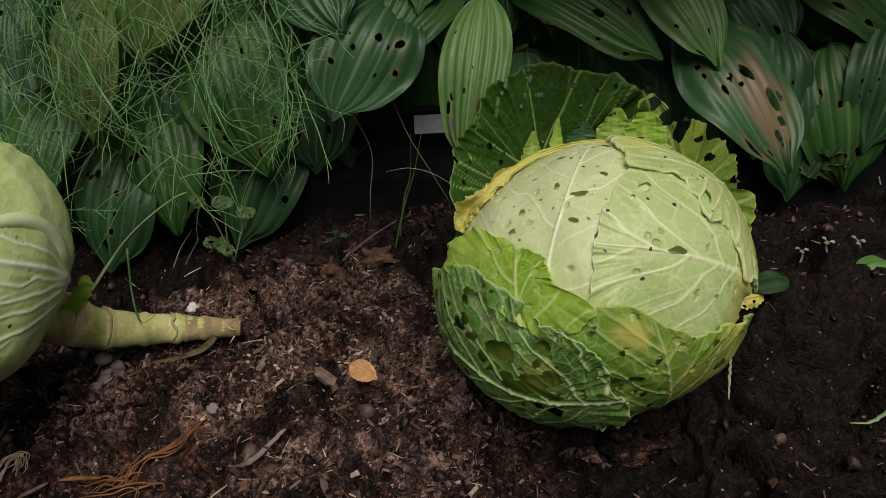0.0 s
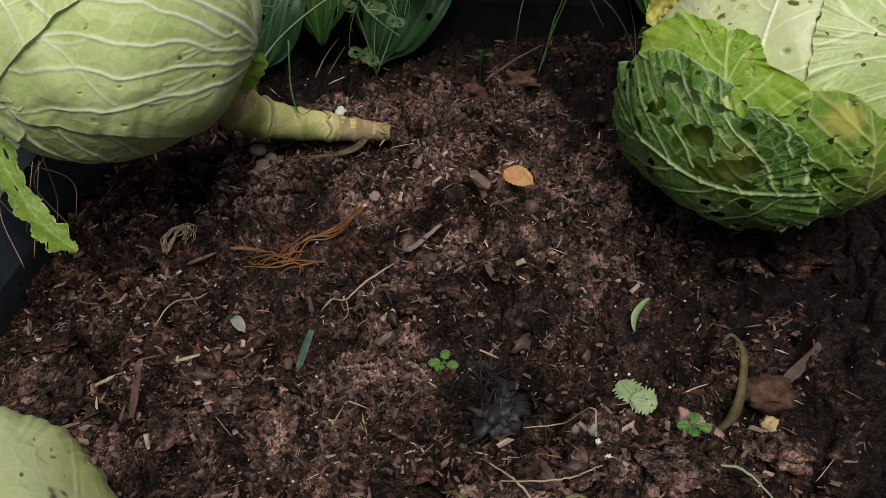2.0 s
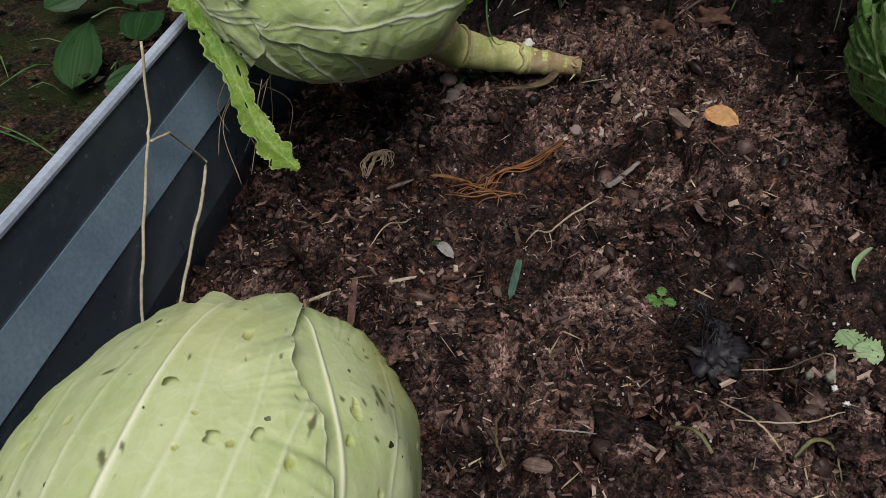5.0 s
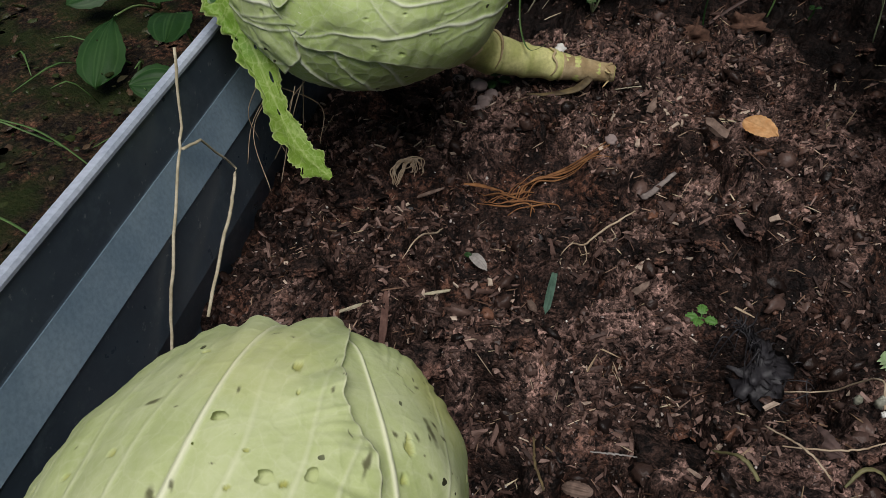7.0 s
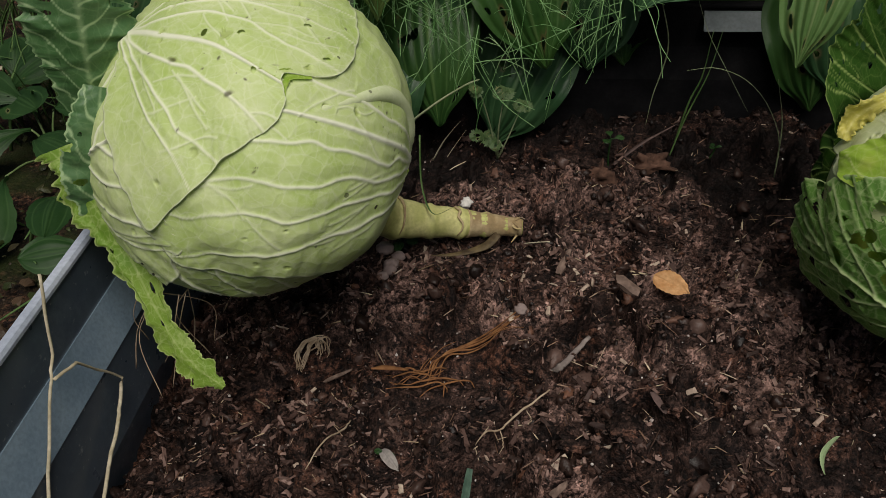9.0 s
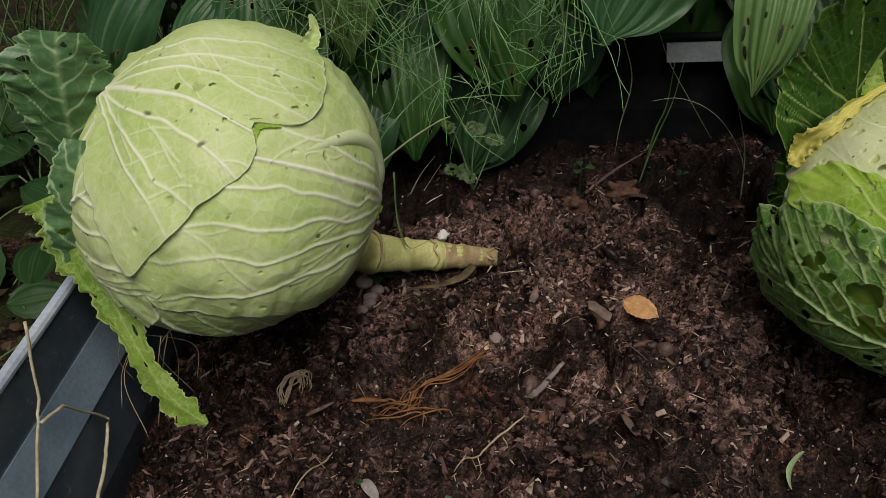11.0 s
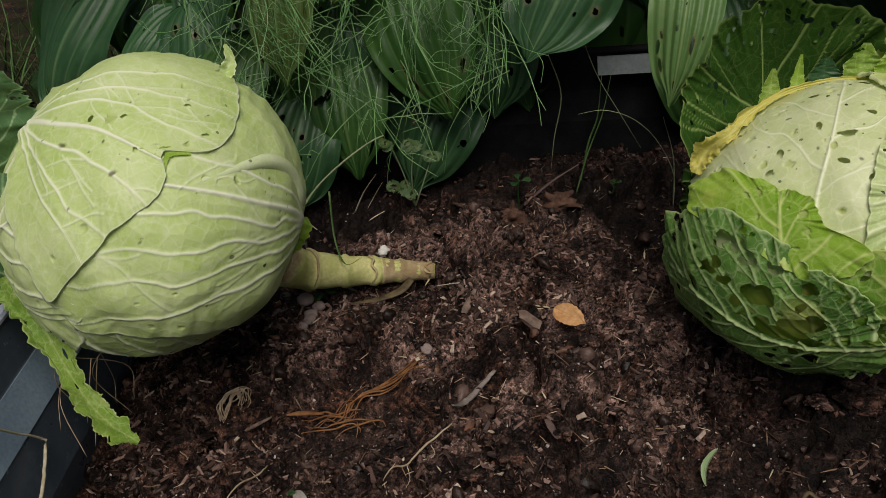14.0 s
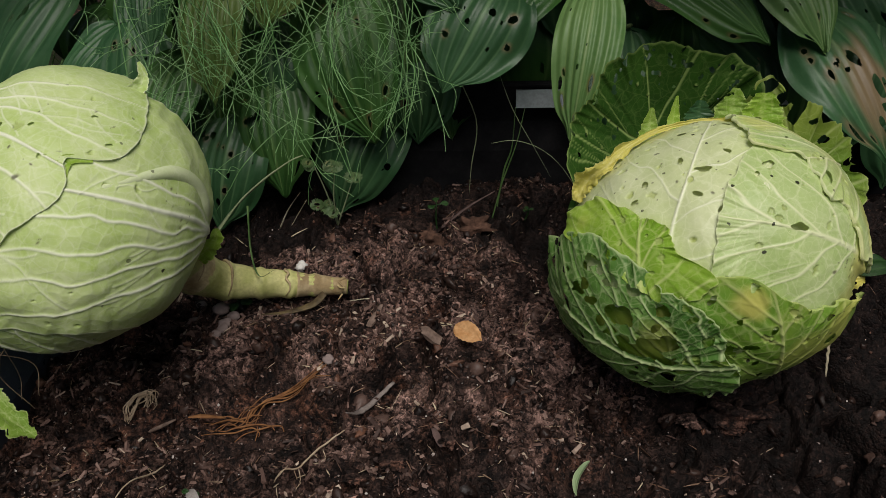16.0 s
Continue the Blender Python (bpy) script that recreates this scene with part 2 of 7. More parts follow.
def soil_material(name, dark, mid, light, moss=None):
    """Crumbly soil: grains of two sizes that differ in tone, dry crust, patches black from moisture and painted shade,
    and on old ground moss.
    """
    m = Nodes(name, 0.7, 0.14)
    tone = m.ramp(m.noise(26, 6, 0.7), (0.28, dark), (0.50, mid), (0.70, light))
    red = m.mix(m.ramp(m.noise(150, 5, 0.7), (0.40, 0.0), (0.60, 0.9)), tone, (0.125, 0.058, 0.036))
    tone = m.mix(m.ramp(m.noise(21, 4, 0.6), (0.50, 0.0), (0.60, 0.50)), tone, red)
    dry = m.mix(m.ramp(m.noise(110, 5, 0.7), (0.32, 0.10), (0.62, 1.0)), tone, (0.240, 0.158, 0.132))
    tone = m.mix(m.attr("lit_crust"), tone, dry)
    # moisture together with the shade of hostas and cabbage, both put in as darker colour
    tone = m.mix(m.attr("damp_shade"), tone, m.mix(0.95, tone, (0.0065, 0.0042, 0.0036)))
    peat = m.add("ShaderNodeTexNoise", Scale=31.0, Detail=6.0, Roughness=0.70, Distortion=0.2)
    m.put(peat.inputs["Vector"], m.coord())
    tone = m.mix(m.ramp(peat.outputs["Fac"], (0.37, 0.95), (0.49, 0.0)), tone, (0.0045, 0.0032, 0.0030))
    # fine black noise paints the shaded gaps between crumbs
    gap_shade = m.add("ShaderNodeTexNoise", Scale=150.0, Detail=5.0, Roughness=0.7, Distortion=0.1)
    m.put(gap_shade.inputs["Vector"], m.coord())
    tone = m.mix(m.ramp(gap_shade.outputs["Fac"], (0.40, 0.95), (0.48, 0.0)), tone, (0.004, 0.0028, 0.0026))
    tone = m.mix(1.0, tone, (1.02, 0.95, 0.95), "MULTIPLY")
    height = m.noise(240, 6, 0.75)
    for size, low, high, share in ((210.0, 0.50, 1.75, 0.5), (560.0, 0.50, 1.75, 0.3)):
        cell = m.add("ShaderNodeTexVoronoi", Scale=size, Randomness=1.0)
        bent = m.add("ShaderNodeVectorMath")
        bent.operation = "ADD"
        wobble = m.add("ShaderNodeTexNoise", Scale=size * 0.7, Detail=2.0)
        m.put(wobble.inputs["Vector"], m.coord())
        small = m.add("ShaderNodeVectorMath")
        small.operation = "SCALE"
        m.put(small.inputs[0], wobble.outputs["Color"])
        small.inputs["Scale"].default_value = 0.6 / size
        m.put(bent.inputs[0], m.coord())
        m.put(bent.inputs[1], small.outputs[0])
        m.put(cell.inputs["Vector"], bent.outputs[0])
        shade = m.ramp(m.math("MULTIPLY", cell.outputs["Color"], 1.0), (0.2, low / 2.4), (0.8, high / 2.4))
        tone = m.mix(1.0, m.mix(1.0, tone, shade, "MULTIPLY"), (2.4, 2.4, 2.4), "MULTIPLY")
        height = m.math("SUBTRACT", height, m.math("MULTIPLY", cell.outputs["Distance"], share * 2))
    if moss is not None:
        tone = m.mix(m.ramp(m.noise(9, 5, 0.65), (0.44, 0.0), (0.58, 0.8)), tone, moss)
    m.bump(height, 0.8, 0.0022)
    return m.done(tone)


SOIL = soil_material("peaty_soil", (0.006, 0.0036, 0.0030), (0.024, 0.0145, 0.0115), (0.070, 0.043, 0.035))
EARTH = soil_material("mossy_earth", (0.006, 0.0045, 0.0025), (0.016, 0.011, 0.006), (0.032, 0.022, 0.012), (0.013, 0.021, 0.0035))


def island_material(name, *stops, roughness=0.42, bump=0.5):
    m = Nodes(name, roughness, 0.22)
    tone = m.ramp(m.island(), *stops)
    tone = m.mix(m.ramp(m.noise(300, 3), (0.35, 0.0), (0.7, 0.5)), tone, m.mix(0.6, tone, (0.02, 0.012, 0.01)))
    m.bump(m.noise(500, 3), bump, 0.001)
    return m.done(tone)


CRUMBS = island_material("soil_crumbs", (0.0, (0.005, 0.0033, 0.003)), (0.45, (0.020, 0.011, 0.0085)), (0.7, (0.042, 0.024, 0.019)), (0.92, (0.11, 0.068, 0.056)), (1.0, (0.15, 0.07, 0.044)))
CHIPS = island_material("bark_chips", (0.0, (0.018, 0.010, 0.008)), (0.38, (0.064, 0.036, 0.029)), (0.72, (0.150, 0.090, 0.073)), (0.93, (0.26, 0.168, 0.140)), (1.0, (0.50, 0.40, 0.31)), roughness=0.6)
FIBRES = island_material("soil_fibres", (0.0, (0.05, 0.027, 0.018)), (0.5, (0.13, 0.072, 0.046)), (0.8, (0.27, 0.17, 0.115)), (1.0, (0.50, 0.40, 0.29)))
GRITS = island_material("pale_grit", (0.0, (0.16, 0.11, 0.095)), (0.6, (0.30, 0.24, 0.22)), (0.85, (0.50, 0.45, 0.42)), (1.0, (0.70, 0.67, 0.62)))
STRAWS = island_material("straw_bits", (0.0, (0.20, 0.13, 0.08)), (0.5, (0.34, 0.25, 0.16)), (1.0, (0.62, 0.52, 0.36)))
MOSSBITS = island_material("moss_bits", (0.0, (0.014, 0.022, 0.005)), (0.5, (0.03, 0.042, 0.010)), (0.8, (0.03, 0.02, 0.012)), (1.0, (0.08, 0.05, 0.028)))


def wall_material():
    m = Nodes("dark_coated_metal", 0.32, 0.5)
    tone = m.mix(m.ramp(m.noise(9, 5, 0.7), (0.35, 0.0), (0.7, 1.0)), (0.045, 0.064, 0.088), (0.082, 0.108, 0.138))
    smudge = m.ramp(m.noise(22, 6, 0.75), (0.52, 0.0), (0.70, 0.5))
    tone = m.mix(smudge, tone, (0.15, 0.19, 0.22))
    dirt = m.ramp(m.noise(120, 4, 0.7), (0.62, 0.0), (0.70, 0.7))
    tone = m.mix(dirt, tone, (0.26, 0.28, 0.28))
    m.put(m.bsdf.inputs["Roughness"], m.ramp(m.noise(45, 4), (0.3, 0.26), (0.7, 0.5)))
    m.bump(m.noise(30, 3), 0.12, 0.001)
    return m.done(tone)


WALL = wall_material()
RIM = plain_material("pale_plastic_rim", (0.33, 0.37, 0.45), (0.43, 0.47, 0.55), 20, 0.45, 0.1)
RIM_DULL = plain_material("sky_paled_band", (0.17, 0.20, 0.21), (0.26, 0.29, 0.30), 30, 0.5, 0.1)
# rear wall and rim: the hostas' deep shade is put into this near-black colour
SHADED_WALL = plain_material("shaded_rear_metal", (0.008, 0.008, 0.009), (0.018, 0.017, 0.018), 40, 0.8, 0.2, specular=0.1)
# upward facet of the same sheet, with its sky light put into the colour
BAND = plain_material("sky_lit_facet", (0.15, 0.215, 0.28), (0.23, 0.305, 0.37), 14, 0.42, 0.15)

# ---- number helpers ----
RNG = np.random.RandomState(7)
LATTICE = RNG.rand(12, 256, 256)


def field(x, y, k=0):
    """Smooth value noise from -1 to 1."""
    x, y = np.asarray(x, float), np.asarray(y, float)
    i, j = np.floor(x).astype(int), np.floor(y).astype(int)
    a, b = x - i, y - j
    a, b = a * a * (3 - 2 * a), b * b * (3 - 2 * b)
    t = LATTICE[k % 12]
    i0, i1, j0, j1 = i % 256, (i + 1) % 256, j % 256, (j + 1) % 256
    return 2 * ((t[i0, j0] * (1 - a) + t[i1, j0] * a) * (1 - b) + (t[i0, j1] * (1 - a) + t[i1, j1] * a) * b) - 1


def layered(x, y, k=0, n=4, gain=0.5):
    return sum(gain ** i * field(x * 2.03 ** i + 17.3 * i, y * 2.03 ** i + 5.1 * i, k + i) for i in range(n))


def squashed(R, radii, axis="X", degrees=0.0):
    """The matrix that turns a ball of radius R into one with these radii, leaning about an axis."""
    turn = np.array(Matrix.Rotation(radians(degrees), 3, axis))
    return turn @ np.diag(np.array(radii) / R) @ turn.T


def unit(v):
    v = np.asarray(v, float)
    return v / np.linalg.norm(v)


ORIGIN = {}


def thing(name, at, label, category, group="", kind=""):
    """An empty at a thing's base, to hold its parts."""
    ob = new(name)
    ob.empty_display_size = 0.02
    ob.location = at
    ORIGIN[ob] = np.array(at, float)
    return tagged(ob, label, category, group, kind)


def part(name, verts, faces, material, parent=None, label="", smooth=True, **attrs):
    """One mesh object, given in world coordinates, under a thing or a part."""
    verts = np.asarray(verts, float)
    o = ORIGIN[parent] if parent is not None else np.zeros(3)
    me = bpy.data.meshes.new(name)
    me.from_pydata((verts - o).tolist(), [], faces.tolist() if hasattr(faces, "tolist") else faces)
    me.materials.append(material)
    if smooth:
        me.polygons.foreach_set("use_smooth", [True] * len(me.polygons))
    for key, values in attrs.items():
        me.attributes.new(key, "FLOAT", "POINT").data.foreach_set("value", np.asarray(values, np.float32))
    ob = new(name, me)
    if parent is not None:
        ob.parent = parent
    ORIGIN[ob] = o
    if label:
        tagged(ob, label)
    return ob


def free_mesh(name, at, verts, faces, material, label, category, group="", kind="", smooth=True, **attrs):
    """A thing made of one mesh."""
    ob = part(name, np.asarray(verts, float) - np.array(at, float), faces, material, None, "", smooth, **attrs)
    ob.location = at
    ORIGIN[ob] = np.array(at, float)
    return tagged(ob, label, category, group, kind)


def grid_faces(rows, cols, wrap=False):
    i, j = np.meshgrid(np.arange(rows - 1), np.arange(cols if wrap else cols - 1), indexing="ij")
    a, b = i * cols + j, i * cols + (j + 1) % cols
    return np.stack([a, b, b + cols, a + cols], -1).reshape(-1, 4)


def spline(points, n):
    """A smooth line of n points through the given ones."""
    p = np.asarray(points, float)
    if len(p) == 2:
        p = np.stack([p[0], (p[0] + p[1]) / 2, p[1]])
    q = np.vstack([2 * p[0] - p[1], p, 2 * p[-1] - p[-2]])
    out = []
    for s in np.linspace(0, len(p) - 1 - 1e-9, n):
        i = int(s)
        t = s - i
        a, b, c, d = q[i:i + 4]
        out.append(0.5 * (2 * b + (c - a) * t + (2 * a - 5 * b + 4 * c - d) * t ** 2 + (3 * b - a - 3 * c + d) * t ** 3))
    return np.array(out)


def tube(points, radii, sides=5, flat=1.0, ends=True):
    """Verts and faces of a tapered tube along points; flat squeezes it into a strap."""
    p = np.asarray(points, float)
    n = len(p)
    r = np.interp(np.linspace(0, 1, n), np.linspace(0, 1, len(radii)), radii)
    d = np.gradient(p, axis=0)
    d /= np.linalg.norm(d, axis=1)[:, None] + 1e-12
    up = np.array([0.3, 0.2, 0.93])
    s = np.cross(d, up)
    s /= np.linalg.norm(s, axis=1)[:, None] + 1e-9
    w = np.cross(s, d)
    a = np.linspace(0, 2 * np.pi, sides, endpoint=False)
    v = p[:, None] + r[:, None, None] * (np.cos(a)[None, :, None] * s[:, None] + flat * np.sin(a)[None, :, None] * w[:, None])
    f = grid_faces(n, sides, True).tolist()
    if ends:
        f += [list(range(sides))[::-1], [(n - 1) * sides + k for k in range(sides)]]
    return v.reshape(-1, 3), f


def join(pieces):
    """Several (verts, faces) as one."""
    verts, faces, base = [], [], 0
    for v, f in pieces:
        verts.append(v)
        faces += [[k + base for k in q] for q in (f.tolist() if hasattr(f, "tolist") else f)]
        base += len(v)
    return np.vstack(verts), faces


def punch(uv, faces, holes, k=0):
    """Cuts ragged holes (u, v, radius, stretch, turn) through a sheet: faces inside go, and the verts left on the rim move on to it."""
    uv = uv.copy()
    keep = np.ones(len(faces), bool)
    for n, (cu, cv, r, stretch, turn) in enumerate(holes):
        def reach(p):
            dx, dy = p[:, 0] - cu, p[:, 1] - cv
            c, s = math.cos(turn), math.sin(turn)
            x, y = (c * dx + s * dy) / stretch, (c * dy - s * dx) * stretch
            ang = np.arctan2(y, x)
            return np.hypot(x, y) / (r * (1 + 0.3 * field(1.4 * np.cos(ang) + 9 * n, 1.4 * np.sin(ang) + k, k))), dx, dy
        out = reach(uv[faces].mean(1))[0] <= 1
        keep &= ~out
        d, dx, dy = reach(uv)
        inside = np.zeros(len(uv), bool)
        inside[faces[out].ravel()] = True
        inside |= d < 1
        inside &= (d > 0.3) & (d < 1.8)
        uv[inside, 0] = cu + dx[inside] / d[inside]
        uv[inside, 1] = cv + dy[inside] / d[inside]
    return uv, faces[keep]


def cells(p, q, spacing, rng, span):
    """Distance to the seams of an irregular net of cells, and each place's cell."""
    m = int(2 * span / spacing) + 1
    gx, gy = np.meshgrid(np.arange(m), np.arange(m))
    px = (gx.ravel() + rng.uniform(-0.42, 0.42, m * m)) * spacing - span
    py = (gy.ravel() + rng.uniform(-0.42, 0.42, m * m)) * spacing - span
    best, second, who = np.full(len(p), 9.0), np.full(len(p), 9.0), np.zeros(len(p), int)
    for i in range(m * m):
        d = np.hypot(p - px[i], q - py[i])
        near = d < best
        second = np.where(near, best, np.minimum(second, d))
        who[near] = i
        best = np.where(near, d, best)
    return second - best, who


# ---- the ground ----
PRESSED = ((-0.103, 0.594, 0.034, -0.006), (-0.328, 0.402, 0.028, -0.025), (-0.267, 0.384, 0.030, -0.040), (-0.156, 0.370, 0.024, -0.034), (-0.007, 0.362, 0.034, -0.037), (-0.302, 0.507, 0.058, -0.028), (-0.413, 0.515, 0.034, -0.021), (0.0, 0.430, 0.028, -0.020))


def pressed(x, y):
    """How far a place belongs to one of the level spots, and that spot's height."""
    x, y = np.asarray(x, float), np.asarray(y, float)
    most, level = 0 * x, 0 * x
    for px, py, r, z in PRESSED:
        g = np.exp(-(np.hypot(x - px, y - py) / r) ** 4)
        level = np.where(g > most, z, level)
        most = np.maximum(most, g)
    return most, level


def soil_height(x, y):
    """The bed's surface: a level fill that sinks towards the wall, a hump at the far right, clods."""
    x, y = np.asarray(x, float), np.asarray(y, float)
    z = -0.010 + 0 * x
    z = z - 0.045 * np.exp(-((x + 0.56) / 0.10) ** 2)
    z = z + 0.045 * np.exp(-((x - 0.22) / 0.17) ** 2 - ((y - 0.66) / 0.13) ** 2)
    z = z + 0.055 * np.exp(-((x - 0.45) / 0.16) ** 2 - ((y - 0.68) / 0.16) ** 2)
    z = z + 0.014 * np.exp(-((x + 0.10) / 0.13) ** 2 - ((y - 0.60) / 0.09) ** 2)
    z = z - 0.014 * np.exp(-((x - 0.16) / 0.16) ** 2 - ((y - 0.42) / 0.08) ** 2)
    z = z + 0.055 * np.exp(-((x - 0.10) / 0.075) ** 2 - ((y - 0.585) / 0.06) ** 2)
    z = z + 0.010 * layered(x * 7, y * 7, 1, 3)
    wx, wy = x + 0.012 * layered(x * 22, y * 22, 8, 2), y + 0.012 * layered(x * 22 + 5, y * 22, 9, 2)
    for scale, high, k in ((13, 0.026, 2), (27, 0.015, 3), (52, 0.0075, 5)):
        step = np.clip(0.5 + 2.2 * layered(wx * scale, wy * scale, k, 2, 0.5), 0, 1)
        z = z + high * (step * step * (3 - 2 * step) - 0.5)
    for scale, deep, k in ((15, 0.030, 10), (31, 0.016, 11)):
        crack = np.abs(layered(wx * scale + 9, wy * scale, k, 2, 0.5))
        z = z - deep * np.exp(-(crack / 0.10) ** 2) * np.clip(0.6 + 1.5 * field(x * 9, y * 9, k + 1), 0, 1)
    z = z + 0.0022 * layered(x * 120, y * 120, 7, 2, 0.75)
    bare = np.exp(-((x + 0.30) / 0.075) ** 2 - ((y - 0.655) / 0.035) ** 2)
    z = z * (1 - bare) - 0.014 * bare
    flat, level = pressed(x, y)
    rough = 0.003 * layered(x * 60, y * 60, 4, 3, 0.7)
    return z * (1 - 0.9 * flat) + 0.9 * flat * (level + rough)


def damp_and_shade(x, y):
    """Where the peat is black, from moisture and painted shade: the far end, and the side away from the wall."""
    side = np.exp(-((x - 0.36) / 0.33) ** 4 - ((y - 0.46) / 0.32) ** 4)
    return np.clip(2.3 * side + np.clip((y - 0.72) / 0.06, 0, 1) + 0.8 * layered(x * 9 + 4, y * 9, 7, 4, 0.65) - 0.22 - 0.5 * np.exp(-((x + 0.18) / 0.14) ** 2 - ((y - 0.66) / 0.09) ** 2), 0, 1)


def soil_at(x, y, lift=0.0):
    d = 0.004
    return np.array([x, y, float(soil_height(np.array([x, x - d, x + d, x, x]), np.array([y, y, y, y - d, y + d])).max()) + lift])


def soil_top(x, y, r, lift=0.0):
    """The highest soil within r of a place, for what lies flat on it."""
    a = np.linspace(0, 2 * np.pi, 12, endpoint=False)
    px, py = np.concatenate([[x], x + r * np.cos(a), x + 0.5 * r * np.cos(a)]), np.concatenate([[y], y + r * np.sin(a), y + 0.5 * r * np.sin(a)])
    return np.array([x, y, float(soil_height(px, py).max()) + lift])


def spaced(*runs):
    return np.concatenate([np.linspace(a, b, n, endpoint=False) for a, b, n in runs])


gx = spaced((-0.552, 0.30, 400), (0.30, 0.86, 110))
gy = spaced((-0.50, 0.14, 50), (0.14, 0.70, 280), (0.70, 0.9015, 75))
GX, GY = np.meshgrid(gx, gy)
GZ = soil_height(GX, GY)
# dry crust fades in hollows and towards the shaded ends, colouring their shade in
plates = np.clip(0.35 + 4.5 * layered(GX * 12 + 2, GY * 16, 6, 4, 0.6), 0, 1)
lit_crust = plates * np.clip(0.7 + 40 * (GZ + 0.010), 0, 1) * np.exp(-((GX + 0.23) / 0.31) ** 4 - ((GY - 0.44) / 0.35) ** 4)
wet_shade = damp_and_shade(GX, GY)
soil = part("soil", np.stack([GX, GY, GZ], -1).reshape(-1, 3), grid_faces(len(gy), len(gx)), SOIL, lit_crust=lit_crust.ravel() * (1 - 0.8 * wet_shade.ravel()), damp_shade=wet_shade.ravel())
tagged(soil, "dark crumbly peat soil filling the raised garden bed", "soil", kind="structure")

OUT = -0.10
ox = np.concatenate([-np.geomspace(600, 1.6, 24), np.linspace(-1.5, 1.5, 110), np.geomspace(1.6, 600, 24)])
oy = np.concatenate([-np.geomspace(600, 1.2, 22), np.linspace(-1.1, 2.4, 120), np.geomspace(2.5, 600, 24)])
OX, OY = np.meshgrid(ox, oy)
near = np.exp(-(np.hypot(OX, OY) / 3.0) ** 2)
in_bed = (OX > -0.56) & (OX < 0.87) & (OY > -0.51) & (OY < 0.91)
OZ = OUT + near * (0.012 * layered(OX * 6, OY * 6, 2, 3) + 0.006 * layered(OX * 30, OY * 30, 4, 2)) - 0.12 * in_bed
ground = part("ground", np.stack([OX, OY, OZ], -1).reshape(-1, 3), grid_faces(len(oy), len(ox)), EARTH)
tagged(ground, "brown mossy earth around the raised bed", "ground", kind="structure")


# ---- the raised bed ----
def bed_wall(name, start, end, inward, label, facet=True, coat=None):
    """A profiled sheet wall from start to end (plan), with a pale rim and a grey sloping facet on its inner side, paled
    for sky light.
    """
    a, b, n = np.array([*start, 0.0]), np.array([*end, 0.0]), np.array([*inward, 0.0])
    wall = thing(name, (*((a + b) / 2)[:2], OUT), label, "wall", kind="structure")

    def strip(profile):
        v = np.array([[*(e + n * x)[:2], z] for e in (a, b) for x, z in profile])
        m = len(profile)
        f = [[i, (i + 1) % m, m + (i + 1) % m, m + i] for i in range(m)] + [list(range(m))[::-1], [m + i for i in range(m)]]
        return v, f

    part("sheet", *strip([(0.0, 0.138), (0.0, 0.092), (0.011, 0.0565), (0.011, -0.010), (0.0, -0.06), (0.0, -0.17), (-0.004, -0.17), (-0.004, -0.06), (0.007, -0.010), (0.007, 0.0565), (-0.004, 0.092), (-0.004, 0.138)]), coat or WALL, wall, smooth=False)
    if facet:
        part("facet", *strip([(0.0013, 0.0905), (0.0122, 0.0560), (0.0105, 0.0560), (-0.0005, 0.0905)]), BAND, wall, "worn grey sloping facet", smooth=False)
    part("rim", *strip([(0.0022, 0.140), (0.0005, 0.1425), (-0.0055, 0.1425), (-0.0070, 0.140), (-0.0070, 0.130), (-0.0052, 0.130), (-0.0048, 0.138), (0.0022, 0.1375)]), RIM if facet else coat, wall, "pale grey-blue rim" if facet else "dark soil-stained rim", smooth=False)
    return wall


bed_wall("wall_west", (-0.553, -0.51), (-0.553, 0.905), (1, 0), "dark blue-grey profiled wall of the raised bed with pale rim")
rear = bed_wall("wall_north", (0.866, 0.905), (-0.549, 0.905), (0, -1), "profiled rear wall of the raised bed under hosta leaves, shade in its dark colour", False, SHADED_WALL)
bed_wall("wall_east", (0.866, 0.901), (0.866, -0.51), (-1, 0), "dark blue-grey profiled wall of the raised bed with pale rim")
bed_wall("wall_south", (-0.549, -0.51), (0.862, -0.51), (0, 1), "dark blue-grey profiled wall of the raised bed with pale rim")
# pale colour imitates sky reflected by the rear wall's upper slope
part("top_band", *(lambda v: (np.array(v), [[0, 1, 2, 3], [7, 6, 5, 4], [0, 4, 5, 1], [1, 5, 6, 2], [2, 6, 7, 3], [3, 7, 4, 0]]))(
    [(x, y + d, z) for d in (0.0, 0.003) for x, y, z in ((-0.055, 0.886, 0.118), (0.80, 0.886, 0.118), (0.80, 0.8995, 0.1345), (-0.055, 0.8995, 0.1345))]), RIM_DULL, rear, "pale sloping band under the rim", smooth=False)

